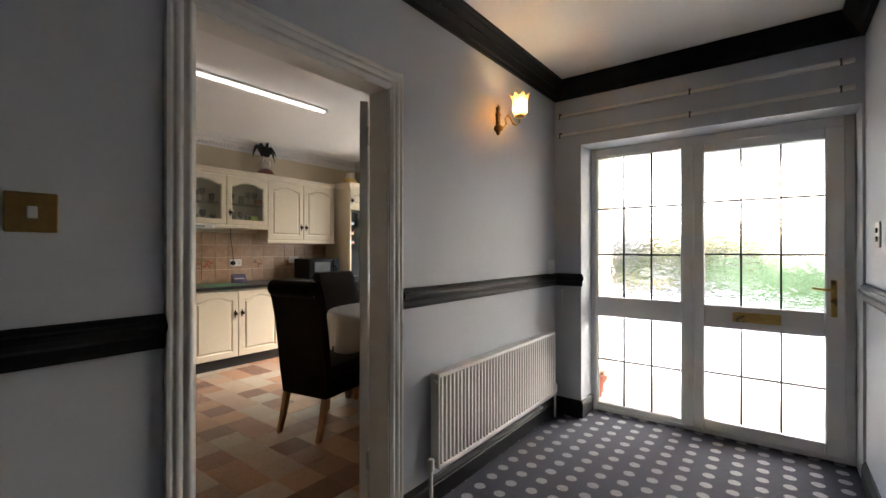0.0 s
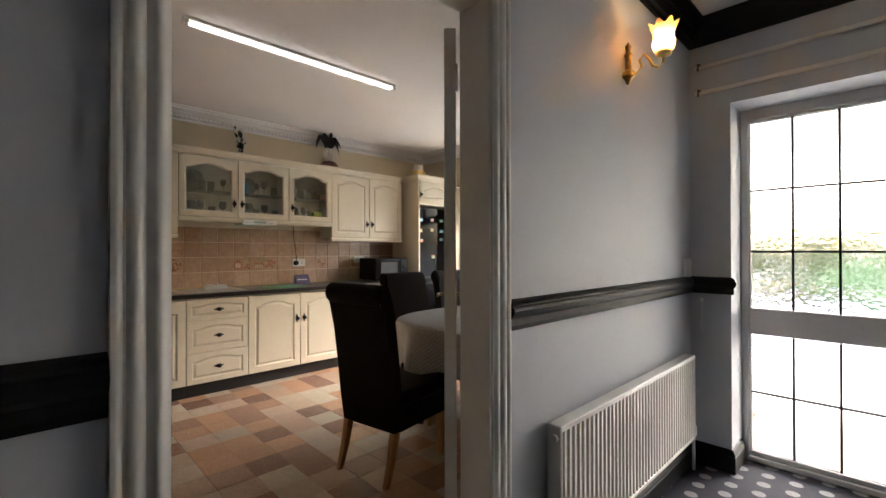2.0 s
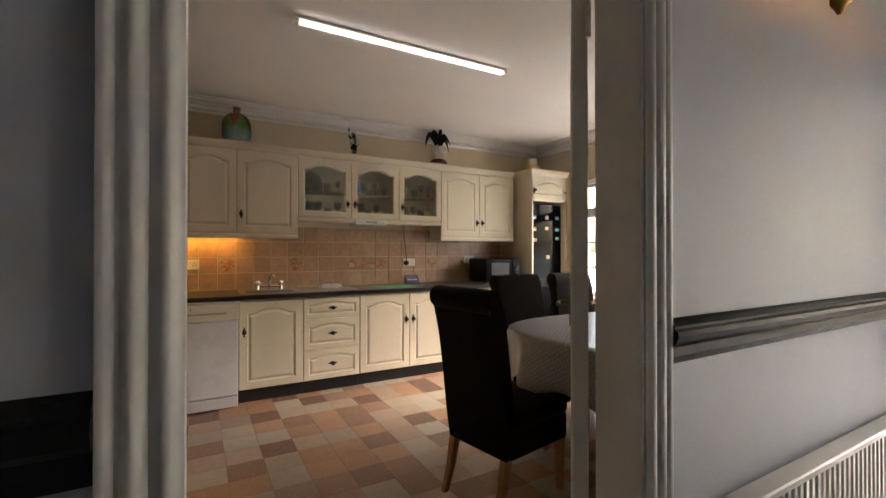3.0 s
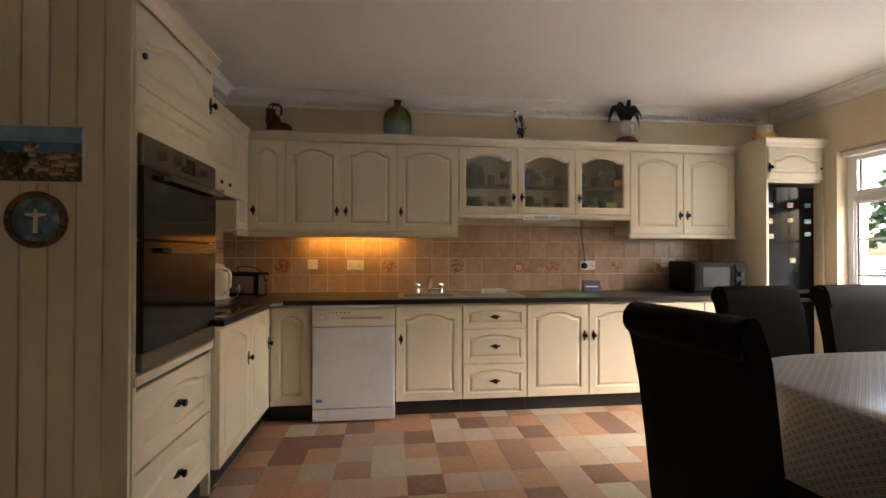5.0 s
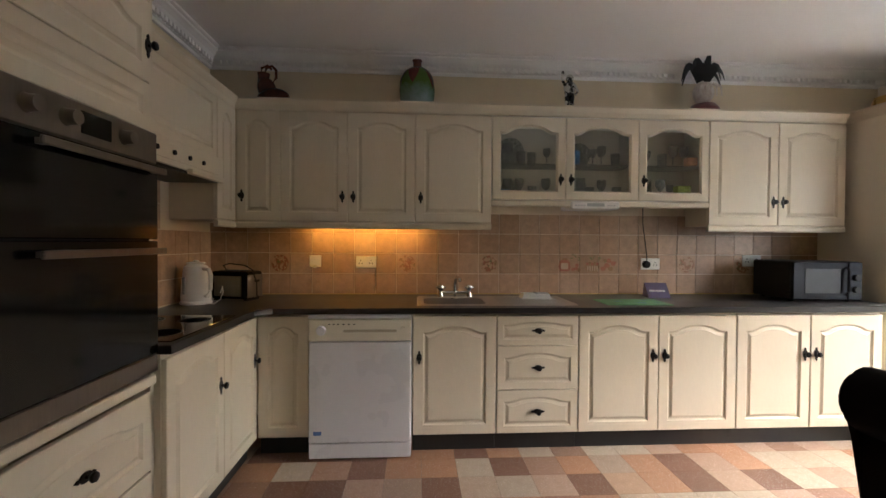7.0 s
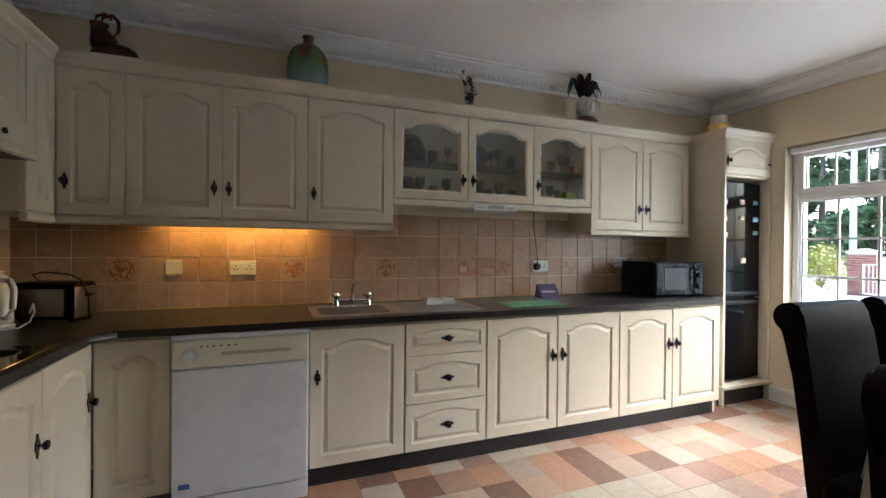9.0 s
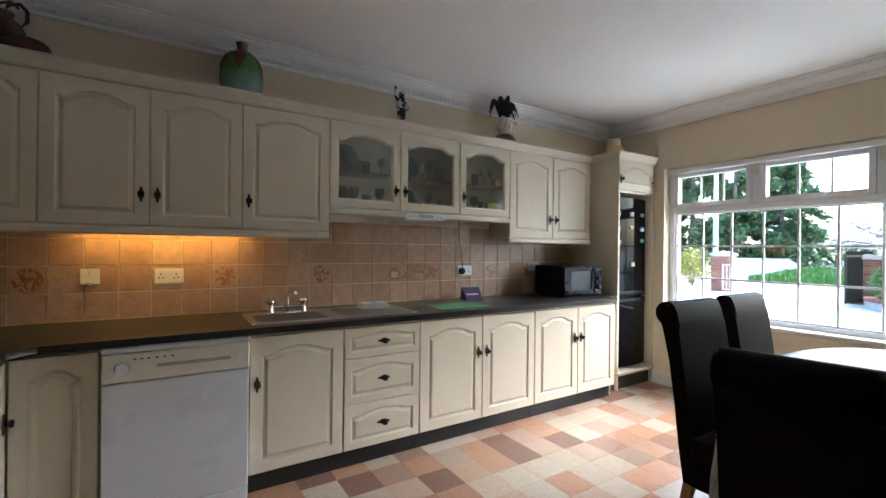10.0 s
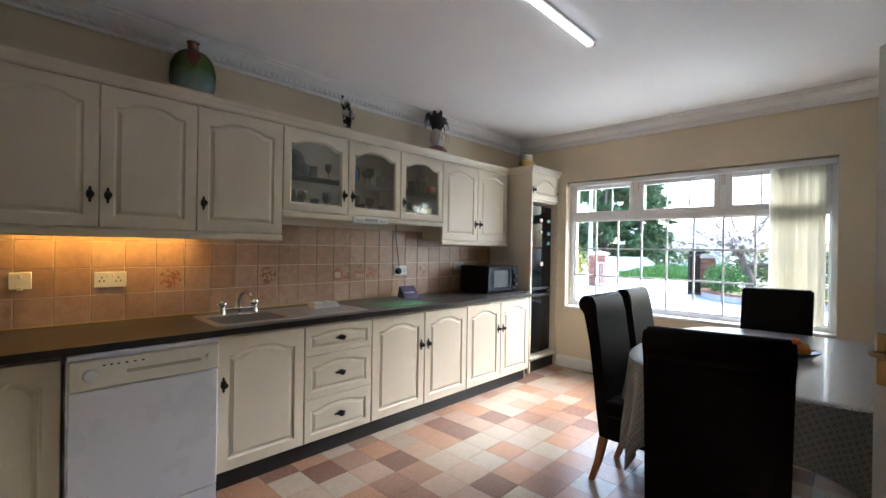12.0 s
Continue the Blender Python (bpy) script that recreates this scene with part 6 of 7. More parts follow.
SLY, SLZ = 2.315, 2.045
wl = thing("wall_light", pose(HX, SLY, SLZ), "lit brass wall light with a frilled amber glass shade", "wall lamp")
bm = lathe([(0.001, -0.085), (0.008, -0.08), (0.016, -0.06), (0.03, -0.05), (0.026, -0.03), (0.014, -0.02), (0.012, 0.03), (0.018, 0.045), (0.01, 0.06), (0.014, 0.085), (0.004, 0.1), (0.001, 0.105)], 16, at=(0.018, 0, 0))
part("back_plate", bm, AGED_BRASS, wl, smooth=True)
part("arm", rod([(0.02, 0, -0.04), (0.05, 0, -0.045), (0.075, 0, -0.02), (0.065, 0, 0.01), (0.085, 0, 0.03), (0.105, 0, 0.005), (0.12, 0, -0.03), (0.145, 0, -0.045), (0.162, 0, -0.03), (0.165, 0, 0.0)], 0.006), BRASS, wl, smooth=True)
part("cup", lathe([(0.008, -0.008), (0.03, 0.0), (0.034, 0.012), (0.02, 0.014), (0.001, 0.014)], 16, at=(0.165, 0, 0)), BRASS, wl, smooth=True)
bm = bmesh.new()
n = 40
rings = []
for r, z, fr_amp in ((0.026, 0.014, 0), (0.04, 0.026, 0), (0.045, 0.046, 0), (0.041, 0.07, 0.02), (0.039, 0.088, 0.05), (0.046, 0.11, 0.09), (0.057, 0.124, 0.13)):
    rings.append([bm.verts.new((0.165 + r * (1 + fr_amp * math.cos(8 * 2 * math.pi * k / n)) * math.cos(2 * math.pi * k / n), r * (1 + fr_amp * math.cos(8 * 2 * math.pi * k / n)) * math.sin(2 * math.pi * k / n), z + fr_amp * 0.07 * math.cos(8 * 2 * math.pi * k / n))) for k in range(n)])
for a, b in zip(rings, rings[1:]):
    for k in range(n):
        bm.faces.new((a[k], a[(k + 1) % n], b[(k + 1) % n], b[k]))
bmesh.ops.solidify(bm, geom=bm.faces[:], thickness=0.0025)
part("shade", bm, SHADE_GLOW, wl, "frilled amber glass shade", smooth=True)
part("bulb", lathe([(0.001, 0.02), (0.012, 0.025), (0.014, 0.05), (0.02, 0.072), (0.018, 0.092), (0.001, 0.1)], 14, at=(0.165, 0, 0)), BULB_GLOW, wl, smooth=True)

sw = thing("dimmer_switch", pose(HX, 0.215, 1.345, 0, 0, 90), "brass light switch plate on the hall wall", "switch")
part("plate", box(-0.047, 0.047, -0.008, 0.0, -0.046, 0.046, 0.003), AGED_BRASS, sw)
part("rocker", box(-0.009, 0.009, -0.014, -0.007, -0.014, 0.014, 0.002), WHITE_PLASTIC, sw)
for s in (-1, 1):
    part("screw", lathe([(0.004, -0.0095), (0.004, -0.007)], 8, axis="y", at=(s * 0.03, 0, 0)), AGED_BRASS, sw)
sw2 = thing("light_switch", pose(HR, 2.83, 1.33, 0, 0, -90), "chrome double light switch on the hall wall", "switch")
part("plate", box(-0.044, 0.044, -0.008, 0.0, -0.06, 0.06, 0.003), STEEL, sw2)
for z in (-0.02, 0.02):
    part("rocker", box(-0.012, 0.012, -0.014, -0.007, z - 0.012, z + 0.012, 0.002), BLACK_PLASTIC, sw2)
sen = thing("wall_sensor", pose(HX, 3.12, 1.125, 0, 0, 90), "small white alarm sensor box above the chair rail", "sensor")
part("case", box(-0.032, 0.032, -0.028, 0.0, -0.045, 0.06, 0.006), WHITE_PLASTIC, sen)
part("lens", box(-0.02, 0.02, -0.031, -0.027, 0.01, 0.045, 0.004), PVC, sen)
bell = thing("loose_bell_wire", pose(HX + 0.06, HY, 0.86), "thin white bell wire pinned to the wall", "wire")
part("wire", rod([(0, -0.004, 0.08), (0.004, -0.006, 0.0), (-0.006, -0.006, -0.06), (0.004, -0.005, -0.11), (0.012, -0.005, -0.06)], 0.0025, 6), WHITE_PAINT, bell, smooth=True)
part("clip", box(-0.008, 0.008, -0.01, 0.0, 0.075, 0.095, 0.003), WHITE_PAINT, bell)
pv = thing("radiator_valve", pose(-3.83, NY - 0.06, 0.0), "white radiator valve and pipe below the window", "valve")
part("pipe", rod([(0, 0, 0.0), (0, 0, 0.22)], 0.0085), WHITE_PAINT, pv, smooth=True)
part("valve_head", lathe([(0.012, 0.2), (0.017, 0.21), (0.019, 0.26), (0.014, 0.28), (0.001, 0.28)], 14), WHITE_PLASTIC, pv, smooth=True)


# ---------- outdoors ----------
GZ = -0.16
GRAVEL = material("pale_drive", (0.62, 0.62, 0.61), 0.8, vary=0.15, coarse=0.6, fine=25, bump=0.5, depth=0.01)
GRASS = patchwork("grass_blades", [(0.3, (0.05, 0.13, 0.02)), (0.7, (0.13, 0.26, 0.04))], 6, 0.7)
LEAF_DARK = patchwork("conifer_leaves", [(0.3, (0.035, 0.075, 0.025)), (0.55, (0.07, 0.125, 0.04)), (0.75, (0.13, 0.15, 0.06))], 2.2, 0.6)
LEAF_BUSH = patchwork("bush_leaves", [(0.3, (0.04, 0.12, 0.02)), (0.7, (0.12, 0.24, 0.05))], 7, 0.55)
LEAF_YELLOW = patchwork("yellow_leaves", [(0.3, (0.14, 0.16, 0.02)), (0.7, (0.40, 0.36, 0.05))], 7, 0.55)
LEAF_OLIVE = patchwork("shrub_leaves", [(0.3, (0.03, 0.06, 0.012)), (0.55, (0.10, 0.12, 0.02)), (0.75, (0.26, 0.22, 0.05))], 4, 0.55)
LEAF_HEDGE = patchwork("hedge_leaves", [(0.3, (0.10, 0.20, 0.06)), (0.7, (0.26, 0.38, 0.16))], 7, 0.55)
BLOSSOM = patchwork("white_blossom", [(0.3, (0.62, 0.56, 0.55)), (0.7, (0.80, 0.78, 0.77))], 8, 0.6)
BARK = material("grey_bark", (0.16, 0.12, 0.10), 0.9, vary=0.35, coarse=6, fine=40, bump=0.8, depth=0.01)
BRICK = piece_material("red_brick", [(0.0, (0.20, 0.07, 0.045)), (0.5, (0.30, 0.11, 0.07)), (1.0, (0.36, 0.17, 0.11))], 0.85, 20, 0.3, 0.5)
MORTAR = material("mortar", (0.36, 0.33, 0.30), 0.9, vary=0.15, fine=80, bump=0.4)
RENDER_WHITE = material("white_render", (0.74, 0.73, 0.70), 0.9, vary=0.08, coarse=2, fine=30, bump=0.4)
SLATE = bpy.data.materials["roof_slate"]


def out(px_angle, dist, z=GZ):
    """A place outside the window: degrees left of straight out, metres from the middle of the kitchen."""
    return Vector((-1.9 - dist * math.sin(radians(px_angle)), 0.29 + dist * math.cos(radians(px_angle)), z))


ground = structure("ground", box(-400, 400, -400, 400, GZ - 0.5, GZ), GRAVEL, "pale concrete drive and yard round the house", "ground")
terr = material("porch_concrete", (0.44, 0.38, 0.34), 0.7, vary=0.2, coarse=4, fine=30, bump=0.3)
structure("porch_step", box(-1.1, 1.2, HY + 0.325, HY + 1.5, GZ, -0.03, 0.01), terr, "pale concrete porch step", "step")

# Unseen wall and roof, added to keep the wide sun out of the hall.
structure("porch_side_wall", box(2.2, 2.4, HY + 0.325, 7.0, GZ, 2.379), RENDER_WHITE, "unseen white rendered wall added to keep sun out of the hall", "wall")
structure("porch_roof", box(-1.09, 2.4, HY + 0.325, 7.0, 2.38, 2.55, 0.01), RENDER_WHITE, "white flat roof added above the front door to block sun", "porch")
tp = thing("plant_pot", pose(-0.98, HY + 0.66, -0.03) @ Matrix.Scale(0.7, 4), "terracotta plant pot on the porch step", "plant pot")
part("pot", lathe([(0.11, 0), (0.16, 0.24), (0.175, 0.24), (0.175, 0.28), (0.15, 0.28), (0.13, 0.05), (0.001, 0.04)], 24), material("terracotta", (0.45, 0.15, 0.09), 0.8, vary=0.2), tp, smooth=True)
part("soil", lathe([(0.149, 0.25), (0.001, 0.26)], 20), material("pot_soil", (0.05, 0.035, 0.025), 0.9), tp)


def leaves(bm, centre, radii, count, size, rng, shell=0.55):
    """Many small tilted leaves scattered through an uneven ellipsoid."""
    c = Vector(centre)
    for _ in range(count):
        d = Vector((rng.gauss(0, 1), rng.gauss(0, 1), rng.gauss(0, 1))).normalized()
        f = shell + (1.05 - shell) * rng.random()
        lump = 1 + 0.22 * noise.noise(d * 2.3 + c)
        p = c + Vector((d.x * radii[0], d.y * radii[1], d.z * radii[2])) * f * lump
        u = Vector((rng.gauss(0, 1), rng.gauss(0, 1), rng.gauss(0, 0.6))).normalized() * size * rng.uniform(0.6, 1.4)
        w = u.cross((rng.gauss(0, 1), rng.gauss(0, 1), rng.gauss(0, 1))).normalized() * size * 0.45
        vs = [bm.verts.new(q) for q in (p - u, p + w, p + u, p - w)]
        bm.faces.new(vs)


def shrub(name, at, radii, count, size, mat, label, seed, category="bush"):
    rng = random.Random(seed)
    o = thing(name, Matrix.Translation(at), label, category)
    for k in range(4):
        a = k * 1.6
        part("stem", rod([(0, 0, 0), (0.2 * radii[0] * math.cos(a), 0.2 * radii[1] * math.sin(a), radii[2] * 0.5), (0.5 * radii[0] * math.cos(a), 0.5 * radii[1] * math.sin(a), radii[2] * 1.1)], 0.03, 6, taper=0.01), BARK, o)
    bm = bmesh.new()
    leaves(bm, (0, 0, radii[2] * 0.98), radii, count, size, rng, 0.3)
    part("crown", bm, mat, o)
    return o


def conifer(at, height, spread, seed):
    rng = random.Random(seed)
    o = thing("conifer_tree", Matrix.Translation(at), "tall dark green conifer with drooping branches", "tree", "conifers beyond the drive")
    part("trunk", rod([(0, 0, 0), (0.05, 0.0, height * 0.4), (0, 0.05, height)], 0.28, 8, taper=0.05), BARK, o)
    bm = bmesh.new()
    wood = bmesh.new()
    z = height * 0.10
    while z < height * 0.98:
        f = 1 - (z / height) ** 1.4
        reach = spread * (0.25 + 0.75 * f) * rng.uniform(0.7, 1.1)
        a = rng.uniform(0, 2 * math.pi)
        pts = [(math.cos(a) * reach * t, math.sin(a) * reach * t, z + 0.25 * reach * t - 0.55 * reach * t * t) for t in (0.05, 0.35, 0.7, 1.0)]
        rod(pts, 0.05, 5, bm=wood, taper=0.012)
        for t in (0.25, 0.45, 0.65, 0.85, 1.0):
            p = (math.cos(a) * reach * t, math.sin(a) * reach * t, z + 0.25 * reach * t - 0.55 * reach * t * t - 0.12)
            leaves(bm, p, (0.42, 0.42, 0.36), 66, 0.21, rng, 0.1)
        z += height / 62
    part("branches", wood, BARK, o)
    part("crown", bm, LEAF_DARK, o)
    return o


for ang, dist, hgt, spr, sd in ((27.5, 38, 12.0, 4.2, 1), (23.5, 36, 10.5, 3.6, 2), (19.5, 37, 9.2, 3.0, 3), (33, 42, 12, 4.0, 4)):
    conifer(out(ang, dist), hgt, spr, sd)
shrub("conical_bush", out(27.3, 21.5), (0.75, 0.75, 0.85), 1500, 0.07, LEAF_YELLOW, "yellow-green clipped bush beside the drive", 5)
shrub("round_bush", out(10.9, 16.0, GZ + 0.22), (0.56, 0.56, 0.47), 2400, 0.05, LEAF_BUSH, "rounded green bush in the brick-edged bed", 6)
shrub("shrub", out(2.5, 20.0), (2.0, 1.4, 1.0), 2600, 0.09, LEAF_OLIVE, "loose olive and yellow shrub behind the bed", 7)
shrub("shrub", out(8.0, 21.0), (1.6, 1.2, 1.0), 1800, 0.09, LEAF_OLIVE, "loose olive green shrub behind the bed", 8)
shrub("shrub", out(-3.0, 17.0), (2.2, 1.4, 1.2), 2600, 0.09, LEAF_OLIVE, "dense olive shrub by the boundary", 9)
shrub("shrub", out(-10.0, 15.0), (2.6, 1.3, 0.62), 2600, 0.09, LEAF_HEDGE, "green hedge shrub facing the front door", 10)
shrub("shrub", out(-17.0, 13.0), (2.4, 1.3, 0.62), 2400, 0.09, LEAF_HEDGE, "green hedge shrub facing the front door", 12)
shrub("shrub", out(16.0, 41.0), (3.0, 2.0, 1.3), 1800, 0.14, LEAF_OLIVE, "distant pale green bush by the house", 13)

# grass verge across the road
rng = random.Random(21)
bm = bmesh.new()
a0, a1 = out(22.2, 25.5), out(9.0, 25.0)
for k in range(9000):
    f, back = rng.random(), rng.random()
    p = a0.lerp(a1, f) + Vector((0, back * 6.0, 0))
    p.z = GZ + 0.05 + 0.35 * back + 0.12 * noise.noise(p * 0.8)
    h, a = rng.uniform(0.14, 0.34), rng.uniform(0, 6.28)
    d = Vector((math.cos(a), math.sin(a), 0)) * rng.uniform(0.05, 0.12)
    bm.faces.new([bm.verts.new(q) for q in (p - d, p + d, p + Vector((d.y, -d.x, h)))])
part("verge_grass", bm, GRASS, None, "bright green grass verge beyond the drive", kind="stuff", category="grass")
bank = bmesh.new()
q = [bank.verts.new(v) for v in (a0, a1, a1 + Vector((0, 6, 0.42)), a0 + Vector((0, 6, 0.42)), a1 + Vector((0, 9, -0.02)), a0 + Vector((0, 9, -0.02)))]
bank.faces.new((q[0], q[1], q[2], q[3]))
bank.faces.new((q[3], q[2], q[4], q[5]))
structure("verge_bank", bank, material("verge_soil", (0.06, 0.09, 0.03), 0.9, vary=0.3), "green verge bank across the road", "bank")

wall_o = thing("boundary_wall", Matrix.Translation(out(20.9, 33.5)), "low white rendered boundary wall with sloping end", "wall")
wall_o.rotation_euler = (0, 0, radians(20))
part("render", extruded([(-2.3, 0), (2.1, 0), (1.75, 0.7), (1.3, 0.98), (-2.3, 1.02)], -0.15, 0.15), RENDER_WHITE, wall_o)
part("coping", box(-2.3, 1.32, -0.19, 0.19, 1.022, 1.07, 0.015), RENDER_WHITE, wall_o)

pole = thing("utility_pole", Matrix.Translation(out(25.2, 32)), "pale slim utility pole beyond the drive", "pole")
part("shaft", rod([(0, 0, 0), (0, 0, 8.5)], 0.16, 10, taper=0.11), material("weathered_pole", (0.48, 0.46, 0.44), 0.9, vary=0.2), pole)
part("crossarm", box(-0.7, 0.7, -0.05, 0.05, 7.9, 8.02, 0.01), BARK, pole)

far_house = thing("bungalow", Matrix.Translation(out(15.2, 52)), "distant white bungalow with a pale grey roof", "house")
far_house.rotation_euler = (0, 0, radians(14))
part("wall", box(-5.5, 4.5, -0.2, 6, 0, 2.2), RENDER_WHITE, far_house)
part("roof", extruded([(-0.8, 2.15), (-0.8, 2.3), (2.9, 4.3), (6.6, 2.3), (6.6, 2.15)], -5.9, 4.9, plane="yz"), material("pale_roof", (0.42, 0.43, 0.45), 0.8, vary=0.15), far_house)
for x in (-4.0, -1.0, 2.0):
    w = part("window", box(x - 0.6, x + 0.6, -0.26, -0.19, 0.8, 1.9, 0.01), PVC, far_house)
    part("pane", box(x - 0.52, x + 0.52, -0.28, -0.255, 0.88, 1.82), OVEN_GLASS, w)
part("fascia", box(-5.9, 4.9, -0.86, -0.8, 2.1, 2.3), RENDER_WHITE, far_house)


def brick_pillar(at, turn, w, h, label):
    o = thing("gate_pillar", Matrix.Translation(at) @ pose(0, 0, 0, 0, 0, turn), label, "pillar", "brick gate pillars")
    part("core", box(-w / 2 + 0.006, w / 2 - 0.006, -w / 2 + 0.006, w / 2 - 0.006, 0, h), MORTAR, o)
    bl_, bh = 0.215, 0.065
    me = mesh_of(box(-bl_ / 2, bl_ / 2, -0.05, 0.05, 0, bh, 0.003), BRICK, False, "brick")
    rows, per = int(h / 0.075), max(2, round(w / 0.225))
    for r in range(rows):
        for side in range(4):
            for k in range(per):
                x = -w / 2 + (k + 0.5) * w / per + (0.03 if r % 2 else -0.03)
                part("brick", me, None, o, m=pose(0, 0, 0, 0, 0, 90 * side) @ pose(x * 0.93, -w / 2 + 0.045, r * 0.075 + 0.005))
    part("cap", extruded([(-w / 2 - 0.05, h), (w / 2 + 0.05, h), (w / 2 + 0.05, h + 0.06), (0, h + 0.15), (-w / 2 - 0.05, h + 0.06)], -w / 2 - 0.05, w / 2 + 0.05), material("pillar_cap", (0.52, 0.50, 0.48), 0.85, vary=0.15) if "pillar_cap" not in bpy.data.materials else bpy.data.materials["pillar_cap"], o)
    return o


brick_pillar(out(24.3, 19.5), 12, 0.66, 1.32, "red brick gate pillar with a pale cap")
brick_pillar(out(12.9, 17.5), 12, 0.72, 1.28, "red brick gate pillar beside the black gate")
gate = thing("iron_gate", Matrix.Translation(out(13.55, 16.9)) @ pose(0, 0, 0, 0, 0, 84), "black iron gate standing open by the pillar", "gate")
bm = ring_frame(-0.75, 0.75, 0.08, 1.4, (0.05, 0.05, 0.08, 0.06), -0.02, 0.02, 0.0)
part("gate_frame", bm, IRON, gate)
for k in range(19):
    part("bar", rod([(-0.7 + k * 0.0775, 0, 0.1), (-0.7 + k * 0.0775, 0, 1.5)], 0.018, 6), IRON, gate)
rails = thing("iron_gate", Matrix.Translation(out(23.3, 18.6)) @ pose(0, 0, 0, 0, 0, -20), "white painted iron gate standing open", "gate")
part("gate_frame", ring_frame(-0.5, 0.5, 0.08, 1.0, (0.03, 0.03, 0.03, 0.03), -0.015, 0.015, 0.0), WHITE_PAINT, rails)
for k in range(8):
    part("bar", rod([(-0.45 + k * 0.13, 0, 0.1), (-0.45 + k * 0.13, 0, 1.0)], 0.01, 6), WHITE_PAINT, rails)

# round brick-edged bed with a magnolia in it
bed_c = out(5.2, 16.7)
bed = thing("flower_bed", Matrix.Translation(bed_c), "raised round flower bed edged in red brick", "flower bed")
R = 2.3
part("stone_edge", lathe([(R, 0.0), (R, 0.2), (R - 0.22, 0.2), (R - 0.22, 0.0)], 56), material("bed_stone", (0.38, 0.36, 0.34), 0.9, vary=0.35, coarse=9, fine=30, bump=0.8, depth=0.01), bed)
bme = mesh_of(box(-0.1, 0.1, -0.12, 0.12, 0, 0.065, 0.006), BRICK, False, "brick")
nb = int(2 * math.pi * R / 0.225)
for k in range(nb):
    a = 2 * math.pi * k / nb
    part("brick", bme, None, bed, m=pose((R - 0.1) * math.cos(a), (R - 0.1) * math.sin(a), 0.201, 0, 0, math.degrees(a) + 90))
part("soil", lathe([(R - 0.2, 0.1), (R * 0.5, 0.2), (0.001, 0.25)], 40), material("bed_lawn", (0.09, 0.18, 0.03), 0.9, vary=0.4, coarse=5, fine=60, bump=0.6), bed, "low green growth")
rng = random.Random(31)
bm = bmesh.new()
for k in range(700):
    a, r = rng.uniform(0, 6.28), R * 0.9 * math.sqrt(rng.random())
    leaves(bm, (r * math.cos(a), r * math.sin(a), 0.3), (0.05, 0.05, 0.07), 3, 0.04, rng, 0)
part("low_plants", bm, LEAF_YELLOW, bed)

mag = thing("magnolia_tree", Matrix.Translation(out(8.3, 16.6, GZ + 0.15)), "white flowering magnolia with bare forking limbs", "tree")
part("trunk", rod([(0, 0, 0), (-0.1, 0, 0.5), (-0.28, 0.05, 1.0), (-0.35, 0.05, 1.35)], 0.17, 10, taper=0.1), BARK, mag, smooth=True)
rng = random.Random(41)
flowers, green = bmesh.new(), bmesh.new()
for k in range(15):
    a, rise = rng.uniform(0, 6.28), rng.uniform(0.4, 1.9)
    reach = rng.uniform(0.8, 1.9)
    p = [Vector((-0.35, 0.05, 1.1 + 0.02 * k))]
    for j in range(1, 6):
        f = j / 5
        p.append(Vector((-0.35 + math.cos(a) * reach * f + rng.uniform(-0.12, 0.12), 0.05 + math.sin(a) * reach * f + rng.uniform(-0.12, 0.12), 1.2 + rise * f ** 0.8 + rng.uniform(-0.06, 0.06))))
    part("limb", rod(p, 0.055, 6, taper=0.012), BARK, mag, smooth=True)
    for j in range(1, 6):
        for _ in range(4):
            q = p[j] + Vector((rng.gauss(0, 0.22), rng.gauss(0, 0.22), rng.gauss(0.05, 0.18)))
            rod([p[j], q], 0.008, 4, bm=green)
            for b in range(2):
                leaves(flowers, q + Vector((rng.gauss(0, 0.06), rng.gauss(0, 0.06), rng.gauss(0, 0.06))), (0.06, 0.06, 0.06), 7, 0.055, rng, 0.2)
part("twigs", green, BARK, mag)
part("blossom", flowers, BLOSSOM, mag, "open white flowers")
low_limb = rod([(-0.3, 0.05, 0.9), (0.4, 0.1, 1.0), (1.0, 0.0, 1.35), (1.5, 0, 1.9)], 0.09, 8, taper=0.04)
part("limb", low_limb, BARK, mag, smooth=True)


# ---------- tiles ----------
def tile_mesh(w, h, t, mat, name, bevel=0.0012):
    return mesh_of(box(-w / 2, w / 2, -t, 0.0, -h / 2, h / 2, bevel), mat, False, name)


TW, TH, T0 = 0.152, 0.148, -0.468
plain, sprig = tile_mesh(TW - 0.0045, TH - 0.0045, 0.008, WALL_TILE, "tile"), tile_mesh(TW - 0.0045, TH - 0.0045, 0.008, SPRIG_TILE, "sprig_tile")
half = tile_mesh(TW - 0.003, 0.062, 0.008, WALL_TILE, "tile")
tiling = structure("wall_tiling_west", box(WX, WX + 0.004, SY, 4.006, WT1, 1.55), GROUT, "peach mottled wall tiles with fruit sprigs", "tiling")
tiling_s = structure("wall_tiling_south", box(WX + 0.004, -3.38, SY, SY + 0.004, WT1, 1.62), GROUT, "peach mottled wall tiles", "tiling")
cols = int((4.006 - T0) / TW)
SPRIGS = {2, 8, 12, 22, 25}
for i in range(-1, cols + 1):
    y = T0 + TW * (i + 0.5)
    for j in range(5):
        z = WT1 + 0.005 + TH * (j + 0.5)
        if j >= 3 and (y < 1.36 or y > 2.96):
            if j == 3:
                part("tile", half, None, tiling, m=pose(WX + 0.002, y, z - TH / 2 + 0.032, 0, 0, 90))
            continue
        if z > 1.5:
            continue
        me = sprig if (j == 1 and i in SPRIGS) else plain
        part("tile", me, None, tiling, m=pose(WX + 0.002, y, z, 0, 0, 90))
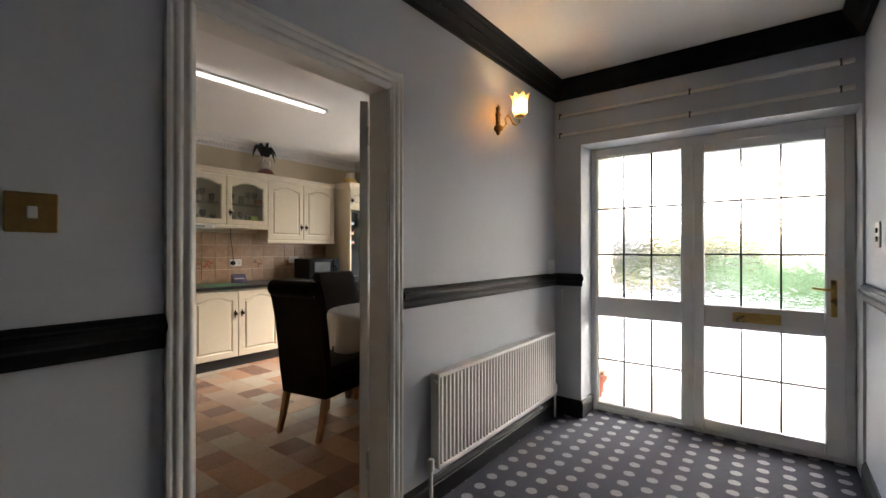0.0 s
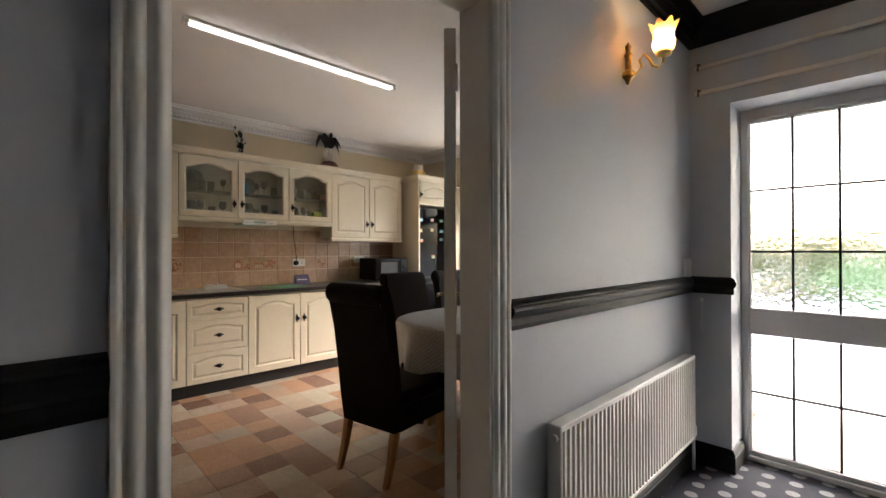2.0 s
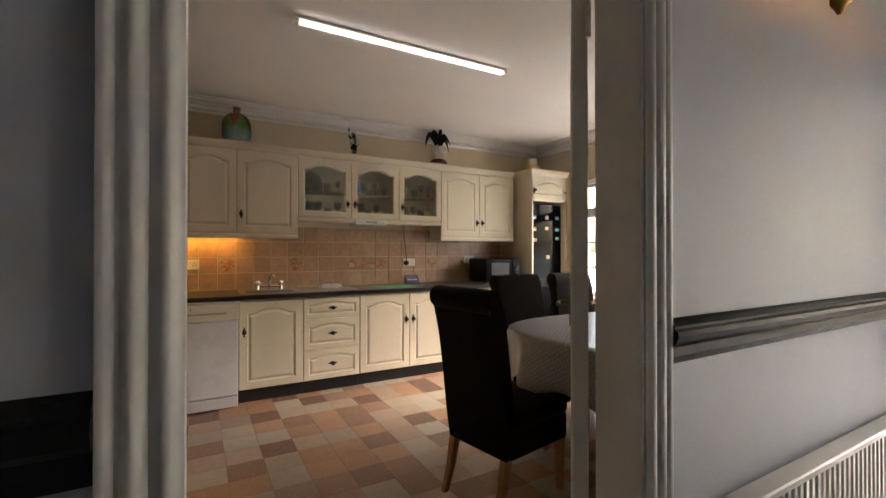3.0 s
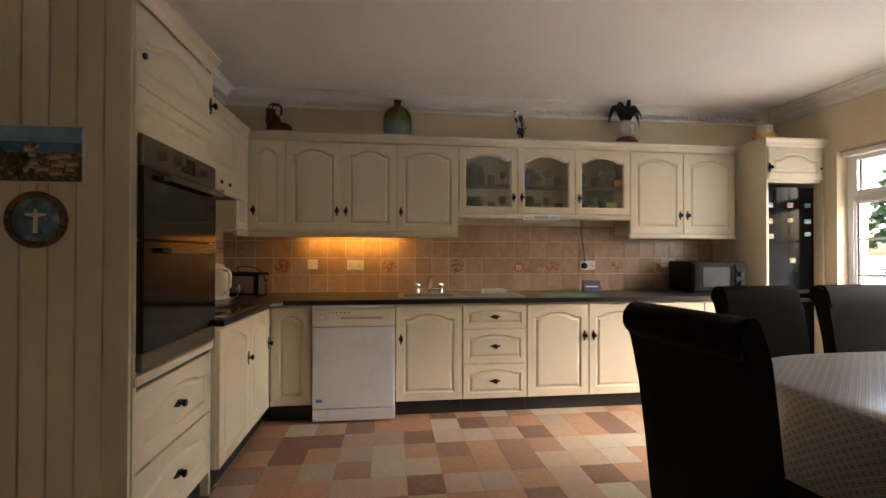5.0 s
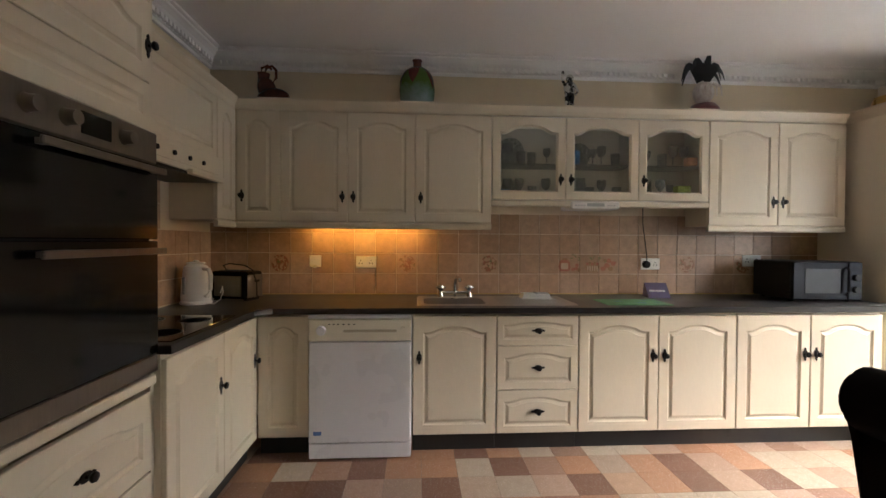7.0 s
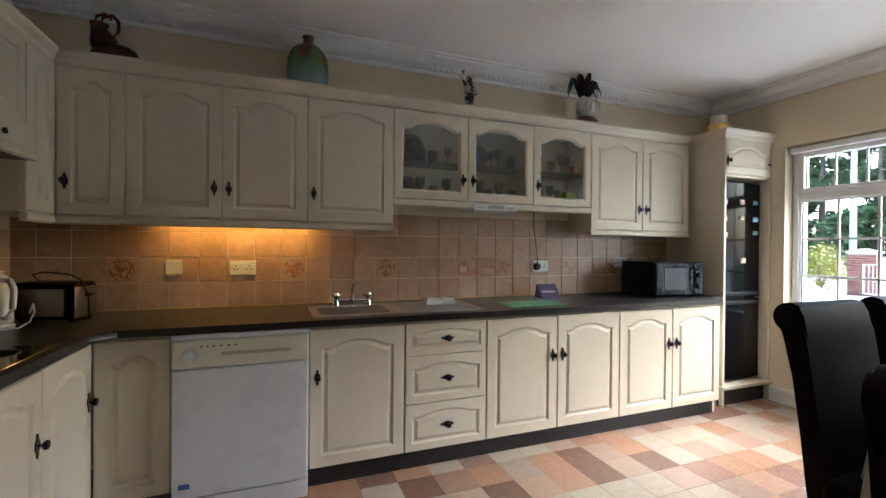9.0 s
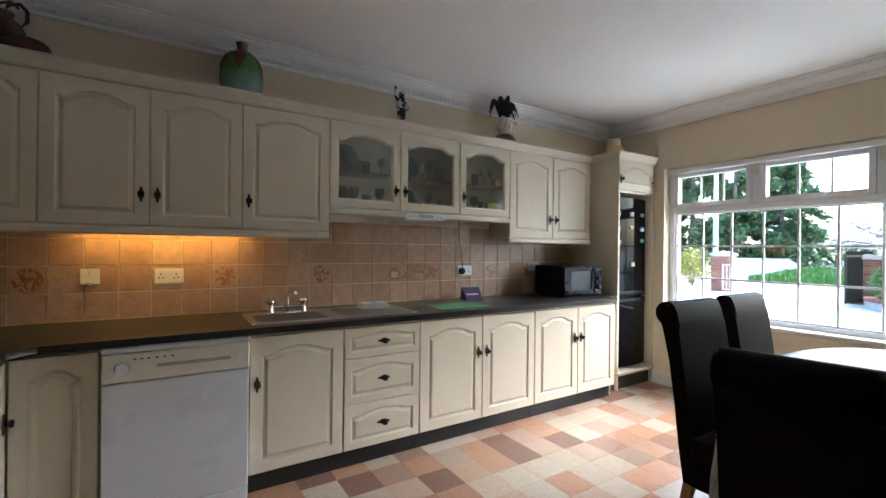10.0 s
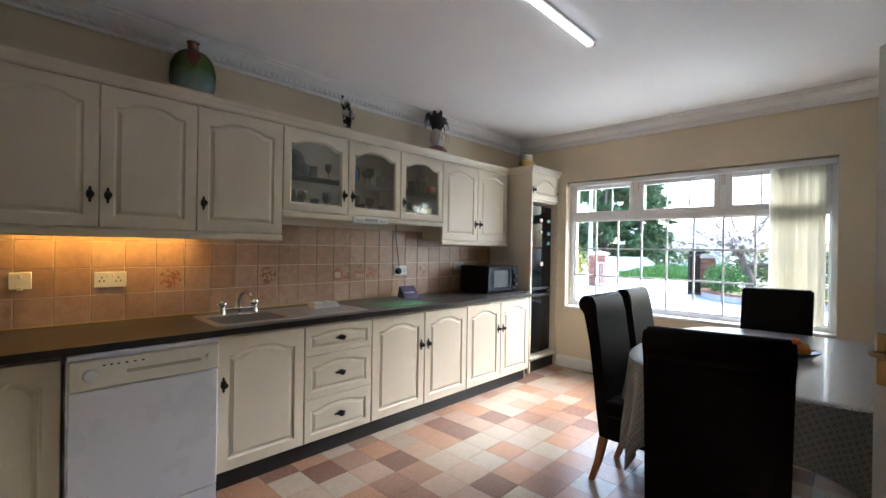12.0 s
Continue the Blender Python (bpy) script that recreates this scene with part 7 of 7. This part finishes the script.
for i in range(10):
    x = WX + 0.012 + TW * (i + 0.5)
    for j in range(5):
        z = WT1 + 0.005 + TH * (j + 0.5)
        if x > -3.45 or (j > 2 and x < -4.25):
            continue
        part("tile", plain, None, tiling_s, m=pose(x, SY + 0.002, z, 0, 0, 180))
# the tile picture of fruit above the drainer
fp_pic = thing("fruit_tile_motif", pose(WX + 0.0105, 2.175, 1.095, 0, 0, 90), "red and brown fruit painted across two tiles", "tile motif")
rng = random.Random(11)
MOTIF = [patchwork("motif_red", [(0.3, (0.36, 0.10, 0.06)), (0.7, (0.44, 0.17, 0.10))], 50, 0.3), patchwork("motif_brown", [(0.3, (0.24, 0.12, 0.05)), (0.7, (0.36, 0.2, 0.09))], 50, 0.3), patchwork("motif_green", [(0.3, (0.16, 0.16, 0.06)), (0.7, (0.27, 0.24, 0.11))], 50, 0.3), patchwork("motif_cream", [(0.3, (0.55, 0.42, 0.31)), (0.7, (0.62, 0.5, 0.38))], 50, 0.3)]
layer = 0


def painted(name, pts, tone):
    global layer
    layer += 1
    part(name, extruded(pts, -0.0008 - 0.00005 * layer, 0.0), MOTIF[tone], fp_pic)


def round_blob(x, z, rx, rz, k=0.0):
    return [(x + rx * (1 + 0.14 * math.sin(3 * a + k)) * math.cos(a), z + rz * math.sin(a)) for a in (2 * math.pi * q / 12 for q in range(12))]


# a storage jar, loose fruit with leaves, a woven basket and more fruit beside it
painted("painted_jar", [(-0.205, -0.05), (-0.135, -0.05), (-0.125, -0.02), (-0.13, 0.02), (-0.15, 0.035), (-0.195, 0.035), (-0.21, 0.02), (-0.215, -0.02)], 0)
painted("painted_jar", [(-0.195, -0.035), (-0.145, -0.035), (-0.14, -0.01), (-0.145, 0.012), (-0.195, 0.012), (-0.2, -0.01)], 3)
painted("painted_lid", [(-0.19, 0.035), (-0.15, 0.035), (-0.155, 0.05), (-0.185, 0.05)], 1)
for x, z in ((-0.105, -0.035), (-0.08, -0.03), (-0.06, -0.04), (-0.075, -0.005)):
    painted("painted_fruit", round_blob(x, z, 0.014, 0.013, x * 90), 0 if x < -0.07 else 1)
painted("painted_basket", [(0.0, -0.05), (0.085, -0.05), (0.098, -0.005), (-0.013, -0.005)], 1)
for q in range(5):
    painted("painted_weave", [(0.004 + 0.018 * q, -0.047), (0.012 + 0.018 * q, -0.047), (0.014 + 0.018 * q, -0.008), (0.002 + 0.018 * q, -0.008)], 3)
for q in range(5):
    painted("painted_fruit", round_blob(0.005 + 0.019 * q, 0.006 + 0.006 * (q % 2), 0.012, 0.011, q), q % 2)
for x, z, rr in ((0.125, -0.03, 0.02), (0.155, -0.005, 0.022), (0.17, 0.03, 0.02), (0.185, -0.03, 0.019), (0.205, 0.01, 0.02), (0.14, 0.035, 0.014)):
    painted("painted_fruit", round_blob(x, z, rr, rr * 0.85, x * 60), 0 if rr > 0.0195 else 1)
for q in range(12):
    x, z, a = rng.uniform(-0.12, 0.21), rng.uniform(0.02, 0.075), rng.uniform(0, 3.1)
    dx, dz = 0.018 * math.cos(a), 0.018 * math.sin(a)
    painted("painted_leaf", [(x - dx, z - dz), (x + dz * 0.28, z - dx * 0.28), (x + dx, z + dz), (x - dz * 0.28, z + dx * 0.28)], 2)

near, far_v, far_f = [], [], []
for i in range(-4, 17):
    for j in range(-4, 23):
        x, y = FX0 + FT * (i + 0.5), FY0 + FT * (j + 0.5)
        xa, xb, ya, yb = max(x - FT / 2, WX + 0.01), min(x + FT / 2, EX + 0.06), max(y - FT / 2, SY + 0.01), min(y + FT / 2, NY - 0.005)
        if xb - xa < 0.03 or yb - ya < 0.03:
            continue
        full = xb - xa > FT - 0.001 and yb - ya > FT - 0.001
        if full and -4.3 < x < -1.25 and y > -0.05 and len(near) < 300:
            near.append((x, y))
        else:
            b = len(far_v)
            far_v += [(xa + 0.0009, ya + 0.0009, 0.0), (xb - 0.0009, ya + 0.0009, 0.0), (xb - 0.0009, yb - 0.0009, 0.0), (xa + 0.0009, yb - 0.0009, 0.0), (xa + 0.0009, ya + 0.0009, -0.004), (xb - 0.0009, ya + 0.0009, -0.004), (xb - 0.0009, yb - 0.0009, -0.004), (xa + 0.0009, yb - 0.0009, -0.004)]
            far_f += [(b, b + 1, b + 2, b + 3), (b, b + 4, b + 5, b + 1), (b + 1, b + 5, b + 6, b + 2), (b + 2, b + 6, b + 7, b + 3), (b + 3, b + 7, b + 4, b)]
fm = mesh_of(box(-FT / 2 + 0.0009, FT / 2 - 0.0009, -FT / 2 + 0.0009, FT / 2 - 0.0009, -0.005, 0.0), FLOOR_TILE, False, "floor_square")
for x, y in near:
    part("floor_square", fm, None, kitchen_floor, m=pose(x, y, 0))
me = bpy.data.meshes.new("outer_squares")
me.from_pydata(far_v, [], far_f)
me.materials.append(FLOOR_TILE)
part("outer_squares", me, None, kitchen_floor, kind="stuff")
